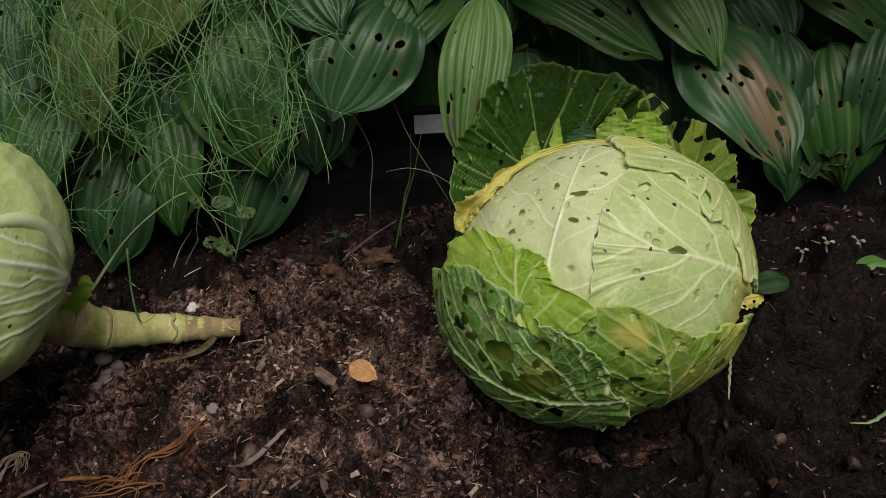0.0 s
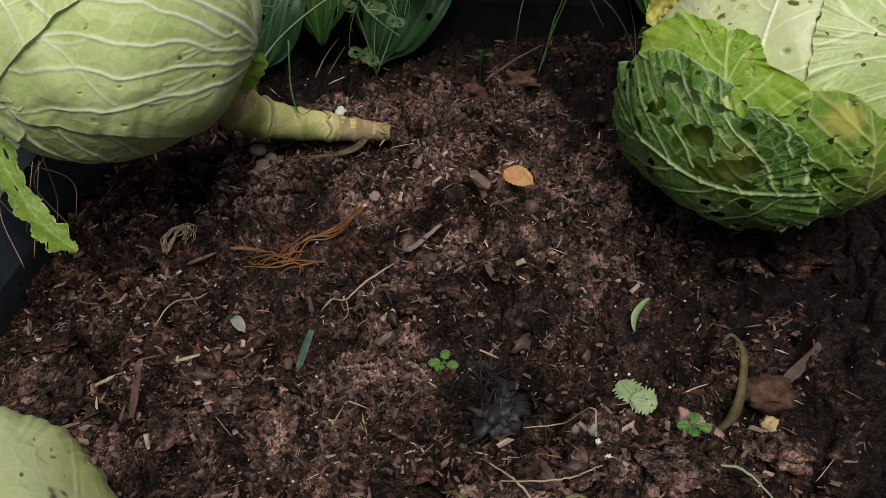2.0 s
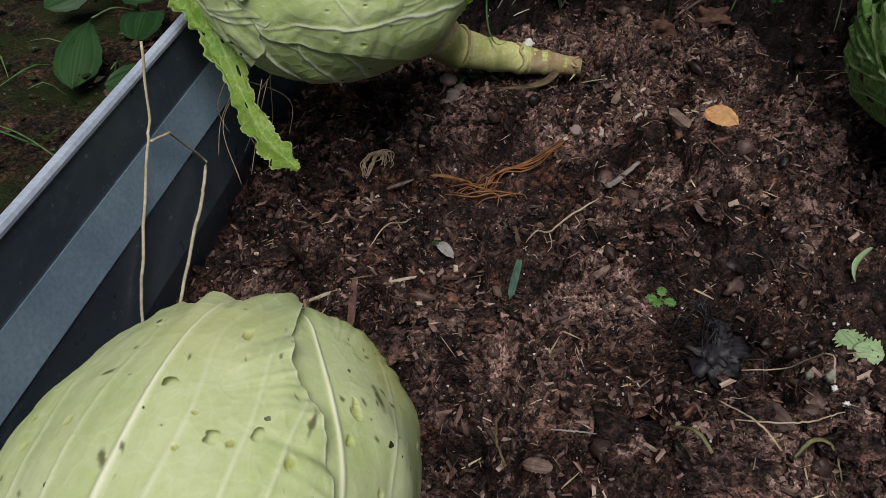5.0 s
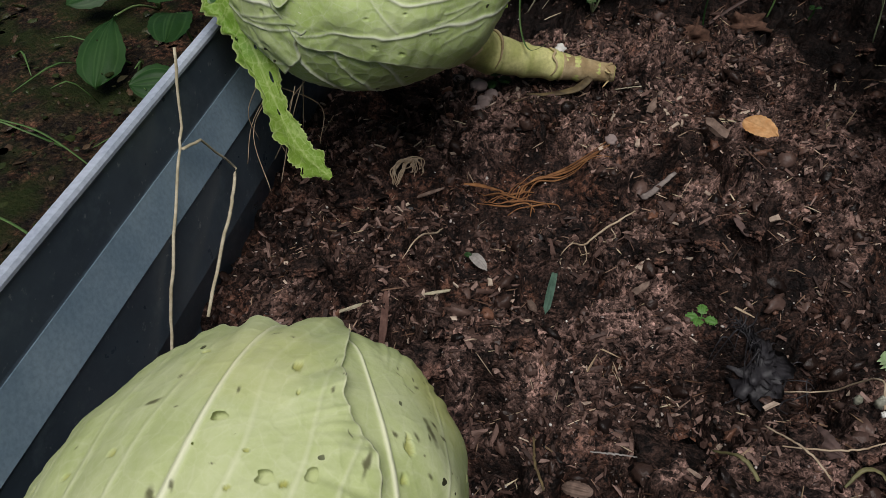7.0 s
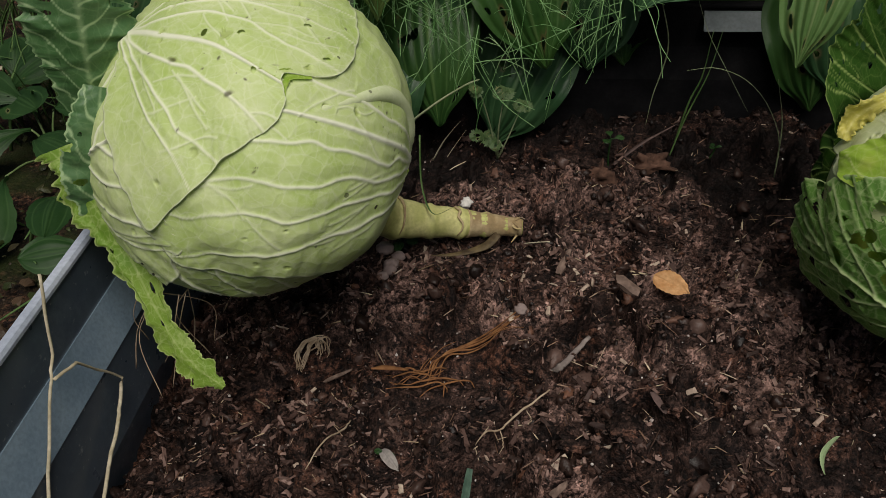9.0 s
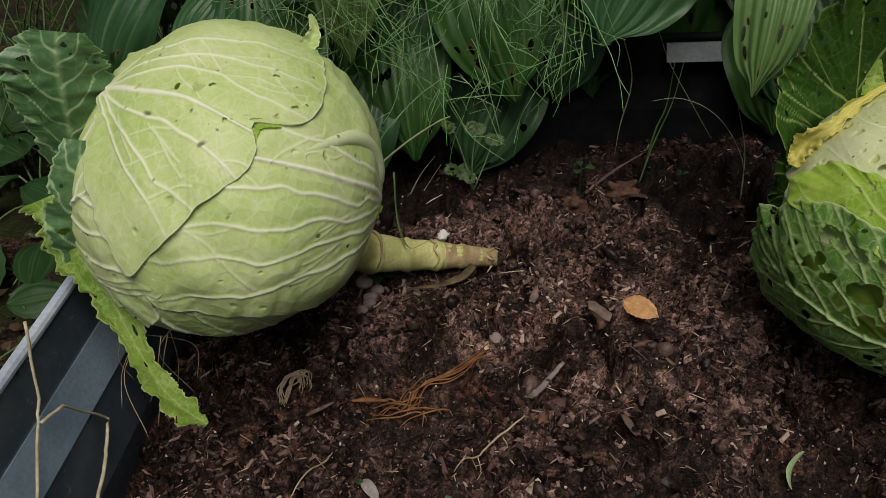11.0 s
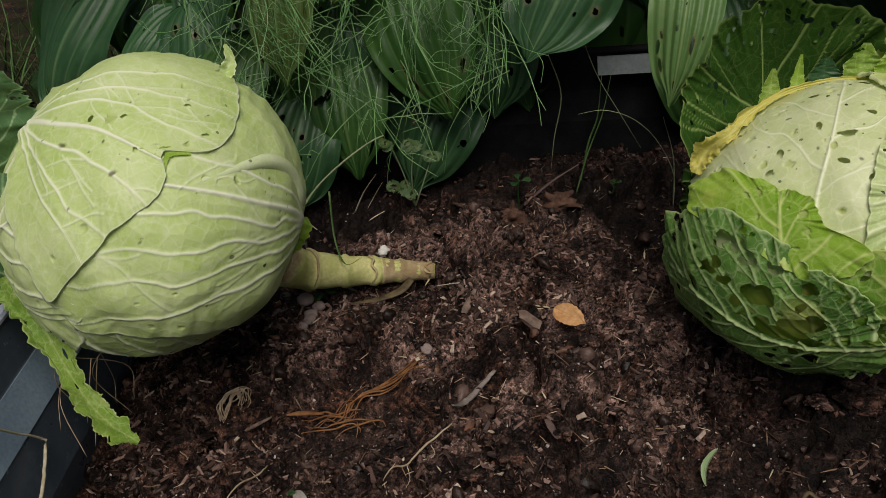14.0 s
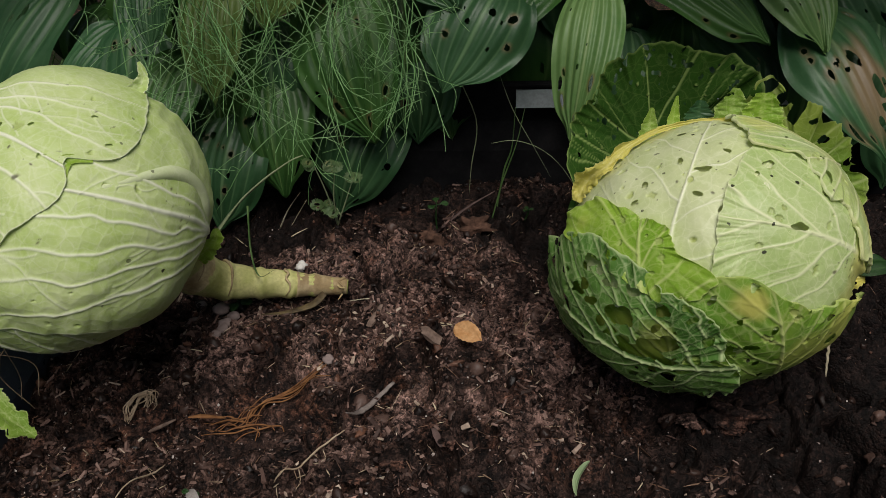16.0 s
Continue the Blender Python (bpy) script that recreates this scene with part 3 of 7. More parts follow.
# ---- leaves ----
def free_leaf(name, base, tip, width, facing, material, parent=None, arch=0.15, ribs=7, relief=0.0012, fold=0.15, shape="heart", holes=0,
              hole_size=0.05, big=(), serrate=0.0, wave=0.02, seed=0, long_res=44, cross_res=28, label="", thing_label="", category="leaf", group="", dead=0.0, rot=None, sway=0.0):
    """A leaf from its base to its tip: a pleated sheet with a midrib, a bend and eaten holes. facing: the side that its face looks to."""
    rng = np.random.RandomState(seed)
    base, tip = np.array(base, float), np.array(tip, float)
    axis = tip - base
    length = np.linalg.norm(axis)
    d = axis / length
    n = np.array(facing, float)
    n = unit(n - d * (n @ d))
    s = np.cross(n, d)
    u = np.linspace(0, 1, long_res)
    v = np.linspace(-1, 1, cross_res)
    U, V = np.meshgrid(u, v, indexing="ij")
    uv = np.stack([U.ravel(), V.ravel() * 0.5], -1)
    faces = grid_faces(long_res, cross_res)[:, ::-1]
    cuts = list(big)
    for _ in range(holes):
        cuts.append((rng.uniform(0.12, 0.92), rng.uniform(-0.42, 0.42), hole_size * rng.uniform(0.25, 1.0) ** 1.3, rng.uniform(0.8, 1.35), rng.uniform(0, 3)))
    if cuts:
        uv, faces = punch(uv, faces, cuts, seed)
    U, V = uv[:, 0], uv[:, 1] * 2
    if shape == "heart":
        w = (np.maximum(U, 0) ** 0.50 * np.maximum(1 - U, 0) ** 0.66) / 0.452
        w = w * (1 - 0.42 * np.exp(-((U - 0.95) / 0.075) ** 2))
        w = np.where(U < 0.12, np.maximum(w, 0.62 * (U / 0.12) ** 0.35), w)
    elif shape == "spoon":
        w = np.maximum(0.12, np.sin(np.pi * np.clip(U, 0, 1) ** 1.7) ** 0.75) * np.where(U > 0.985, 0.3, 1)
    elif shape == "strap":
        w = np.minimum(1, 6 * (1 - U) + 0.05) * (0.75 + 0.25 * np.sin(np.pi * U))
    else:
        w = np.sqrt(np.maximum(0.0004, 1 - (2 * U - 1) ** 2))
    w = w * (1 + serrate * np.abs(V) ** 4 * (np.sin(46 * U + seed) + 0.6 * np.sin(21 * U + 2 * seed)))
    bent = sway * length * (U ** 2 - 0.4 * U)
    side = V * w * width / 2 + bent
    q = np.abs(V)
    height = length * arch * 4 * U * (1 - U) * (0.8 + 0.2 * (1 - U))
    height = height - fold * width * 0.5 * (q * w) ** 1.25 * (0.7 + 0.6 * U)
    crease = np.cos(np.pi * ribs * q ** 0.85)
    height = height + relief * crease * np.minimum(1, 6 * U * (1 - U)) * (1 - 0.25 * q)
    height = height - 0.002 * np.exp(-(V / 0.045) ** 2) * (1 - U)
    height = height + wave * width * q ** 2 * np.sin(9 * U + 3 * V + seed) + 0.04 * width * field(3 * U + seed, 2 * V, seed)
    along = length * U + 0.02 * width * field(4 * U, 3 * V + seed, seed + 1)
    P = base + np.outer(along, d) + np.outer(side, s) + np.outer(height, n)
    vein = np.maximum(0.9 * np.exp(-(V / 0.035) ** 2), 0.42 * np.clip(-crease, 0, 1) ** 10)
    scar = np.zeros(len(U))
    for cu, cv, r, stretch, turn in cuts:
        if dead or rng.rand() < 0.4:
            scar = np.maximum(scar, 0.8 * np.exp(-(np.hypot(U - cu, V / 2 - cv) / (r * (1.35 + dead))) ** 4))
    if rot is not None:
        cu, cv, r = rot
        scar = np.maximum(scar, 0.95 * np.exp(-(np.hypot(U - cu, V / 2 - cv) / (r * (1 + 0.35 * field(7 * U, 7 * V, 3)))) ** 6))
    if parent is not None:
        return part(name, P, faces, material, parent, label, True, vein=vein, scar=scar)
    return free_mesh(name, tuple(base), P, faces, material, thing_label, category, group, vein=vein, scar=scar)


def shell_leaf(name, parent, material, centre, R, n, base, edge, off=0.0, seed=0, label="", edge_r=None, lacy=0.0, holes=0, hole_size=0.05, scars=0,
               rings=92, segs=256, radii=(1, 1, 1), laterals=6, ruffle=0.002, jag=0.05, spacing=0.11, relief=1.0, yellow=0.0, big=(), bow=0.25, slopes=(0.50, 1.6), starts=0.62, netted=0.16, stripes=(), marks=(), thin=1.0, bites=(), patches=(), scar_size=(0.012, 0.030), margin=0, fan=()):
    """A cabbage leaf wrapped round a head. n: the way from the centre to its middle; base: to its stem end; edge: ways to places on its rim;
    edge_r: how far those stand from the centre, for a leaf that spreads away from the head."""
    rng = np.random.RandomState(seed)
    n, b = unit(n), unit(base)
    e1 = unit(n * (n @ b) - b)
    e2 = np.cross(n, e1)
    ways = [unit(d) for d in edge]
    ang = np.array([math.atan2(d @ e2, d @ e1) for d in ways])
    rho = np.array([math.acos(max(-1, min(1, d @ n))) for d in ways])
    order = np.argsort(ang)
    er = np.array(edge_r if edge_r is not None else [R + off] * len(edge))[order]
    ang, rho = ang[order], rho[order]
    ext = np.concatenate([ang - 2 * np.pi, ang, ang + 2 * np.pi])
    a = np.linspace(-np.pi, np.pi, segs, endpoint=False)

    def round_curve(values):
        f = np.interp(a, ext, np.tile(values, 3))
        g = np.concatenate([f[-4:], f, f[:4]])
        return np.convolve(g, np.array([1, 2, 3, 4, 5, 4, 3, 2, 1]) / 25.0, "valid")

    edge_rho = round_curve(rho)
    edge_rho = edge_rho * (1 + jag * (layered(4 * np.cos(a) + seed, 4 * np.sin(a), seed, 3, 0.7) + 0.4 * field(a * 7, a * 0 + seed, seed)))
    spread = round_curve(er)
    k = np.linspace(0.004, 1, rings)
    K, A = np.meshgrid(k, a, indexing="ij")
    pq = np.stack([(K * edge_rho * np.cos(A)).ravel(), (K * edge_rho * np.sin(A)).ravel()], -1)
    faces = grid_faces(rings, segs, True)
    mean = float(edge_rho.mean())
    cuts = list(big)

    def place(way):
        d = unit(way)
        r, t = math.acos(max(-1, min(1, d @ n))), math.atan2(d @ e2, d @ e1)
        return r * math.cos(t), r * math.sin(t)

    for way, size, stretch, turn in bites:
        cuts.append((*place(way), size, stretch, turn))
    for _ in range(holes):
        r, t = mean * math.sqrt(rng.uniform(0.02, 0.9)), rng.uniform(-math.pi, math.pi)
        cuts.append((r * math.cos(t), r * math.sin(t), hole_size * rng.uniform(0.3, 1) ** 1.4, rng.uniform(0.75, 1.35), rng.uniform(0, 3)))
    for _ in range(margin):
        t = rng.uniform(-math.pi, math.pi)
        r = np.interp(t, a, edge_rho) * rng.uniform(0.76, 0.99)
        cuts.append((r * math.cos(t), r * math.sin(t), hole_size * rng.uniform(0.3, 0.9), rng.uniform(0.75, 1.35), rng.uniform(0, 3)))
    if cuts:
        pq, faces = punch(pq, faces, cuts, seed)
    p, q = pq[:, 0], pq[:, 1]
    kk = K.ravel()
    seam, who = cells(p, q, spacing, rng, 1.9 if mean > 1.0 else 1.5)
    net = np.exp(-(seam / (0.16 * spacing)) ** 2)
    pb = -math.acos(max(-1, min(1, n @ b)))
    P = p - pb + 0.04 * field(3 * p + seed, 3 * q, seed)
    Q = q + 0.035 * field(2.2 * p, 2.2 * q + seed, seed + 2)
    far = P.max()
    mid = np.exp(-(Q / (0.026 * thin * np.clip(1.15 - P / far, 0.25, 1))) ** 2) * (P > -0.02)
    lat = np.zeros(len(p))
    close = np.abs(Q)
    for side in (-1, 1):
        for i in range(laterals):
            f = i / max(1, laterals - 1)
            start = far * (0.02 + starts * (f + 0.06 * side + 0.08) ** 1.2) + rng.uniform(-0.02, 0.02)
            slope = slopes[0] + (slopes[1] - slopes[0]) * f + rng.uniform(-0.1, 0.1)
            x = np.abs(Q)
            line = start + slope * x + bow * x * x + 0.05 * field(4 * x + i, q * 0 + side, i) + 0.03 * field(11 * x + 2 * i, q * 0 + side, i + 1)
            dist = np.abs(P - line) / np.sqrt(1 + (slope + 2 * bow * x) ** 2)
            dist = np.where(Q * side > -0.01, dist, 9)
            wide = 0.0115 * thin * np.clip(1.25 - 0.6 * x, 0.55, 1.2)
            lat = np.maximum(lat, np.exp(-(dist / wide) ** 2) * np.clip(1.25 - 0.5 * x, 0.4, 1))
            close = np.minimum(close, dist)
            for _ in range(2):
                x0, lean = rng.uniform(0.10, 0.75), slope + rng.uniform(0.5, 1.2)
                twig = start + slope * x0 + bow * x0 * x0 + lean * (x - x0) + 0.06 * field(6 * x + 3 * i, q * 0 + side, i + 2)
                dist = np.where((Q * side > 0) & (x > x0) & (x < x0 + 0.35), np.abs(P - twig) / math.sqrt(1 + lean * lean), 9)
                lat = np.maximum(lat, 0.6 * np.exp(-(dist / (0.009 * thin)) ** 2) * np.clip((x - x0) / 0.05, 0, 1))
    for i, at in enumerate(stripes):
        dist = np.abs(Q - at - 0.05 * field(2.5 * p, q * 0 + i, i + 1))
        lat = np.maximum(lat, np.exp(-(dist / 0.013) ** 2) * np.clip(1.3 - 0.5 * P, 0.35, 1))
        close = np.minimum(close, dist)
    for i, at in enumerate(fan):
        u = np.clip(P / far, 0, 1.2)
        line = at * u ** 0.75 + 0.035 * field(3.5 * p + 2 * i, q * 0 + seed, i + 1) + 0.014 * field(9 * p + i, q * 0, i + 3)
        dist = np.where(P > 0.02, np.abs(Q - line) / np.sqrt(1 + (0.5 * at) ** 2), 9)
        lat = np.maximum(lat, np.exp(-(dist / (0.0135 * thin * np.clip(1.3 - 0.6 * u, 0.5, 1.3))) ** 2) * np.clip(1.25 - 0.55 * u, 0.4, 1))
        close = np.minimum(close, dist)
        for _ in range(3):
            u0, lean = rng.uniform(0.25, 0.8), rng.choice((-1, 1)) * rng.uniform(0.35, 0.8)
            x = P - u0 * far
            twig = at * u0 ** 0.75 + lean * x + 0.04 * field(6 * p + 3 * i, q * 0, i + 2)
            dist = np.where((x > 0) & (x < 0.30), np.abs(Q - twig) / math.sqrt(1 + lean * lean), 9)
            lat = np.maximum(lat, 0.6 * np.exp(-(dist / (0.009 * thin)) ** 2))
            close = np.minimum(close, dist)
    height = relief * (0.0020 * mid + 0.0012 * lat + 0.0012 * netted * net)
    height = height + relief * 0.0014 * (1 - np.exp(-(close / 0.07) ** 2)) * (0.7 + 0.5 * layered(6 * p + seed, 6 * q, seed + 3, 2))
    vein = np.clip(np.maximum(np.maximum(0.95 * mid, 0.72 * lat), netted * net), 0, 1)
    scar = np.zeros(len(p))
    for _ in range(scars):
        r, t = 0.9 * mean * math.sqrt(rng.rand()), rng.uniform(-math.pi, math.pi)
        size, st, turn = rng.uniform(*scar_size), rng.uniform(0.75, 1.35), rng.uniform(0, 3)
        dx, dy = p - r * math.cos(t), q - r * math.sin(t)
        x, y = (math.cos(turn) * dx + math.sin(turn) * dy) / st, (math.cos(turn) * dy - math.sin(turn) * dx) * st
        one = np.exp(-(np.hypot(x, y) / (size * (1 + 0.45 * layered(45 * p + 7 * t, 45 * q, seed, 2)))) ** 8)
        height = height - 0.0013 * one
        scar = np.maximum(scar, one * rng.uniform(0.4, 1.0))
    dark = np.zeros(len(p))
    for way, size, stretch, turn in marks:
        px, py = place(way)
        dx, dy = p - px, q - py
        x, y = (math.cos(turn) * dx + math.sin(turn) * dy) / stretch, (math.cos(turn) * dy - math.sin(turn) * dx) * stretch
        dark = np.maximum(dark, 0.85 * np.exp(-(np.hypot(x, y) / (size * (1 + 0.5 * field(40 * p, 40 * q, 2)))) ** 4))
    rad = (R + off) + (spread.reshape(1, -1).repeat(rings, 0).ravel() - (R + off)) * kk ** 1.4
    rad = rad + height + ruffle * kk ** 4 * (layered(6 * np.cos(A.ravel()) + seed, 6 * np.sin(A.ravel()), seed + 5, 3, 0.7) + 0.3)
    turn = np.hypot(p, q)
    flat = np.where(turn > 1e-9, np.sin(turn) / np.maximum(turn, 1e-9), 1.0)
    way = np.cos(turn)[:, None] * n + (flat * p)[:, None] * e1 + (flat * q)[:, None] * e2
    rad = rad + 0.0030 * layered(2.3 * way[:, 0] + 1.3 * way[:, 2], 2.3 * way[:, 1] - 1.1 * way[:, 2] + 4, 4, 2)
    scale = np.array(radii, float)
    V = np.array(centre) + (way * rad[:, None]) @ (scale.T if scale.ndim == 2 else np.diag(scale))
    if lacy:
        gone = rng.rand(who.max() + 1) < lacy
        grow = rng.uniform(0.08, 0.30, who.max() + 1)
        open_here = gone[who] & (seam > grow[who] * spacing) & (lat < 0.25) & (mid < 0.2)
        faces = faces[~open_here[faces].all(1)]
    vein = np.maximum(vein, 0.55 * np.clip((kk - 0.97) / 0.03, 0, 1))
    pale = yellow * np.clip(layered(3 * p + 2 * seed, 3 * q, seed + 6, 2) * 1.6, 0, 1)
    pale = np.maximum(pale, yellow * 0.8 * np.clip((kk - 0.86) / 0.14, 0, 1) * np.clip(0.5 + field(3 * np.cos(A.ravel()), 3 * np.sin(A.ravel()), seed), 0, 1))
    for way, size, amount in patches:
        px, py = place(way)
        pale = np.maximum(pale, amount * np.exp(-(np.hypot(p - px, q - py) / (size * (1 + 0.25 * layered(9 * p, 9 * q, seed, 2)))) ** 4))
    if edge_r is None:
        last = np.arange((rings - 1) * segs, rings * segs)
        skirt = np.array(centre) + (V[last] - np.array(centre)) * (1 - 0.0022 / R)
        extra = np.stack([last, np.roll(last, -1), np.roll(np.arange(segs), -1) + len(V), np.arange(segs) + len(V)], -1)
        V = np.vstack([V, skirt])
        faces = np.vstack([faces, extra])
        vein, scar, pale, dark = (np.concatenate([x, x[last]]) for x in (vein, scar, pale, dark))
    return part(name, V, faces, material, parent, label, True, vein=vein, scar=scar, yellow=pale, dark=dark)


def ribbon_leaf(name, parent, material, line, width, facing, seed=0, holes=0, ragged=0.25, curl=0.2, label="", yellow=0.0, n=60, m=16, hole_size=0.05, crinkle=0.25, pairs=0, slant=0.35, rim=0.5):
    """A torn, crinkled strip of leaf along a line; pairs: side veins that slant off its midrib."""
    rng = np.random.RandomState(seed)
    P = spline(line, n)
    d = np.gradient(P, axis=0)
    d /= np.linalg.norm(d, axis=1)[:, None]
    f = np.array(facing, float)
    s = np.cross(d, f)
    s /= np.linalg.norm(s, axis=1)[:, None]
    up = np.cross(s, d)
    w = np.interp(np.linspace(0, 1, n), np.linspace(0, 1, len(width)), width)
    U, V = np.meshgrid(np.linspace(0, 1, n), np.linspace(-1, 1, m), indexing="ij")
    uv = np.stack([U.ravel(), 0.2 * V.ravel()], -1)
    faces = grid_faces(n, m)
    if holes:
        uv, faces = punch(uv, faces, [(rng.uniform(0.1, 0.95), rng.uniform(-0.18, 0.18), hole_size * rng.uniform(0.4, 1), rng.uniform(0.8, 1.3), rng.uniform(0, 3)) for _ in range(holes)], seed)
    u, v = uv[:, 0], uv[:, 1] * 5
    i = np.clip(u * (n - 1), 0, n - 1.001)
    j = i.astype(int)
    t = (i - j)[:, None]

    def at(x):
        x = x if x.ndim == 2 else x[:, None]
        return x[j] * (1 - t) + x[j + 1] * t

    rag = 1 + ragged * (layered(u * 14 + seed, np.sign(v) * 3.3 + seed, seed, 4, 0.75))
    half = at(w)[:, 0] * 0.5 * np.where(np.abs(v) > 0.6, rag, 1)
    h = curl * half * (v ** 2) + crinkle * half * layered(u * 11, v * 1.6 + seed, seed + 1, 2) * (0.3 + np.abs(v))
    V3 = at(P) + at(s) * (v * half)[:, None] + at(up) * h[:, None]
    seam, _ = cells(u * 3 - 1.5, v * 0.5, 0.16, rng, 1.6)
    vein = np.clip(0.38 * np.exp(-(v / 0.08) ** 2) + (0.1 if pairs else 0.35) * np.exp(-(seam / 0.02) ** 2) + rim * (np.abs(v) > 0.93), 0, 1)
    if pairs:
        q = (u - slant * np.abs(v) + 0.02 * np.sin(9 * v + seed)) * pairs + 0.5 * (v > 0)
        vein = np.clip(vein + 0.75 * np.exp(-((q - np.round(q)) / 0.055) ** 2), 0, 1)
    return part(name, V3, faces, material, parent, label, True, vein=vein, scar=0 * vein, yellow=0 * vein + yellow)


def head(parent, material, centre, R, radii=(1, 1, 1), seed=0):
    rows, cols = 48, 72
    th, ph = np.meshgrid(np.linspace(0.02, np.pi - 0.02, rows), np.linspace(0, 2 * np.pi, cols, endpoint=False), indexing="ij")
    th, ph = th.ravel(), ph.ravel()
    r = R * (1 + 0.012 * layered(2 * np.cos(ph) * np.sin(th) + seed, 2 * np.cos(th), seed, 2))
    scale = np.array(radii, float)
    V = np.stack([r * np.sin(th) * np.cos(ph), r * np.sin(th) * np.sin(ph), r * np.cos(th)], -1) @ (scale.T if scale.ndim == 2 else np.diag(scale)) + np.array(centre)
    return part("head", V, grid_faces(rows, cols, True)[:, ::-1], material, parent)


# ---- the cabbage that leans on the wall, its stalk lying out ----
A, AR = np.array([-0.432, 0.528, 0.195]), 0.112
AS = squashed(AR, (0.1123, 0.1214, 0.0998), "X", 24)
POLE = (0.34, 0.56, -0.75)
cabbage_a = thing("cabbage", (-0.40, 0.56, 0.0), "pale green cabbage on its side, stalk lying on the soil", "cabbage", "harvested cabbages")
head(cabbage_a, CABBAGE_PALE, A, AR - 0.003, AS, seed=1)
shell_leaf("wrapper_leaf", cabbage_a, CABBAGE_PALE, A, AR, (-0.1, -0.72, -0.65), POLE,
           [(-0.8, -0.5, -0.2), (-0.6, -0.75, 0.3), (0.2, -0.95, 0.2), (0.8, -0.5, -0.1), (0.8, 0.2, -0.6), (0.2, 0.3, -0.9), (-0.5, 0.0, -0.85)], 0.0, 3, laterals=0, fan=(-0.7, -0.35, 0.35, 0.7), scars=8, jag=0.02, ruffle=0.0, netted=0.3, radii=AS)
shell_leaf("wrapper_leaf", cabbage_a, CABBAGE_PALE, A, AR, (0.60, -0.60, 0.53), (0.86, 0.28, -0.42),
           [(-0.3, -0.85, 0.45), (-0.45, -0.86, 0.2), (-0.32, -0.94, 0.02), (-0.21, -0.96, -0.19), (0.04, -0.97, -0.25), (0.40, -0.86, -0.32), (0.62, -0.58, -0.53), (0.72, -0.15, -0.68), (0.80, 0.35, -0.48), (0.88, 0.46, 0.05),
            (0.75, 0.55, 0.4), (0.55, 0.45, 0.72), (0.2, 0.1, 0.97), (0.0, -0.5, 0.86)], 0.0028, 4, laterals=0, fan=(-0.36, 0.24, 0.48, 0.76, 1.10), scars=10, relief=0.75, thin=0.9, netted=0.2, jag=0.015, ruffle=0.001, rings=140, segs=380, radii=AS, scar_size=(0.008, 0.022),
           marks=[((0.95 + 0.03 * math.sin(7 * k), -0.20 + 0.16 * math.sin(3.1 * k), 0.22 + 0.20 * math.cos(5.3 * k)), 0.006 + 0.004 * math.sin(2 * k), 1.2, k) for k in range(20)] + [((0.32, -0.86, 0.40), 0.010, 1.4, 1.0), ((0.33, -0.85, 0.42), 0.006, 2.0, 0.4)])
shell_leaf("wrapper_leaf", cabbage_a, CABBAGE_PALE, A, AR, (-0.75, -0.55, 0.25), (-0.8, 0.2, -0.5),
           [(-0.2, -0.95, 0.15), (-0.1, -0.8, 0.6), (-0.5, -0.2, 0.85), (-0.9, 0.3, 0.4), (-0.9, 0.2, -0.4), (-0.6, -0.5, -0.6), (-0.25, -0.85, -0.4)], 0.0012, 5, laterals=6, scars=6, radii=AS)
shell_leaf("wrapper_leaf", cabbage_a, CABBAGE_PALE, A, AR, (0.10, -0.50, 0.86), (-0.61, -0.10, 0.78),
           [(0.51, 0.52, 0.68), (0.62, 0.32, 0.71), (0.70, 0.10, 0.70), (0.73, -0.06, 0.68), (0.73, -0.18, 0.66), (0.69, -0.32, 0.65), (0.59, -0.43, 0.68), (0.49, -0.47, 0.74), (0.43, -0.49, 0.76), (0.41, -0.54, 0.73), (0.45, -0.60, 0.66), (0.42, -0.69, 0.59), (0.29, -0.79, 0.54), (0.16, -0.86, 0.48), (-0.01, -0.94, 0.33),
            (-0.17, -0.97, 0.19), (-0.28, -0.95, 0.04), (-0.40, -0.89, 0.22), (-0.55, -0.71, 0.45), (-0.60, -0.52, 0.60), (-0.56, -0.39, 0.73), (-0.62, -0.12, 0.78), (-0.52, 0.22, 0.80), (-0.30, 0.50, 0.80), (0.1, 0.70, 0.70)], 0.0050, 6, laterals=0, fan=(-0.85, -0.55, -0.28, 0.30, 0.58, 0.92), scars=20, jag=0.012, ruffle=0.0016, relief=0.7, rings=140, segs=400, thin=0.8, netted=0.2, scar_size=(0.008, 0.030), radii=AS,
           bites=[(w, 0.017 + 0.008 * math.sin(3 * k) ** 2, 1.2, 1.2 + 0.7 * k) for k, w in enumerate(((0.18, -0.37, 0.91), (-0.01, -0.39, 0.92), (0.28, -0.54, 0.79), (0.49, -0.17, 0.86), (0.61, -0.32, 0.73)))],
           marks=[(w, 0.013 + 0.005 * math.sin(2 * k), 1.4, 0.8 * k) for k, w in enumerate(((0.25, -0.59, 0.77), (0.18, -0.66, 0.73), (-0.08, -0.79, 0.60), (-0.21, -0.11, 0.97), (-0.15, -0.52, 0.84), (-0.32, -0.45, 0.84), (0.10, -0.52, 0.85)))] + [((0.35 + 0.34 * math.sin(7 * k), -0.35 + 0.32 * math.sin(3.1 * k + 1), 0.80), 0.005 + 0.003 * math.sin(2 * k), 1.2, k) for k in range(16)])
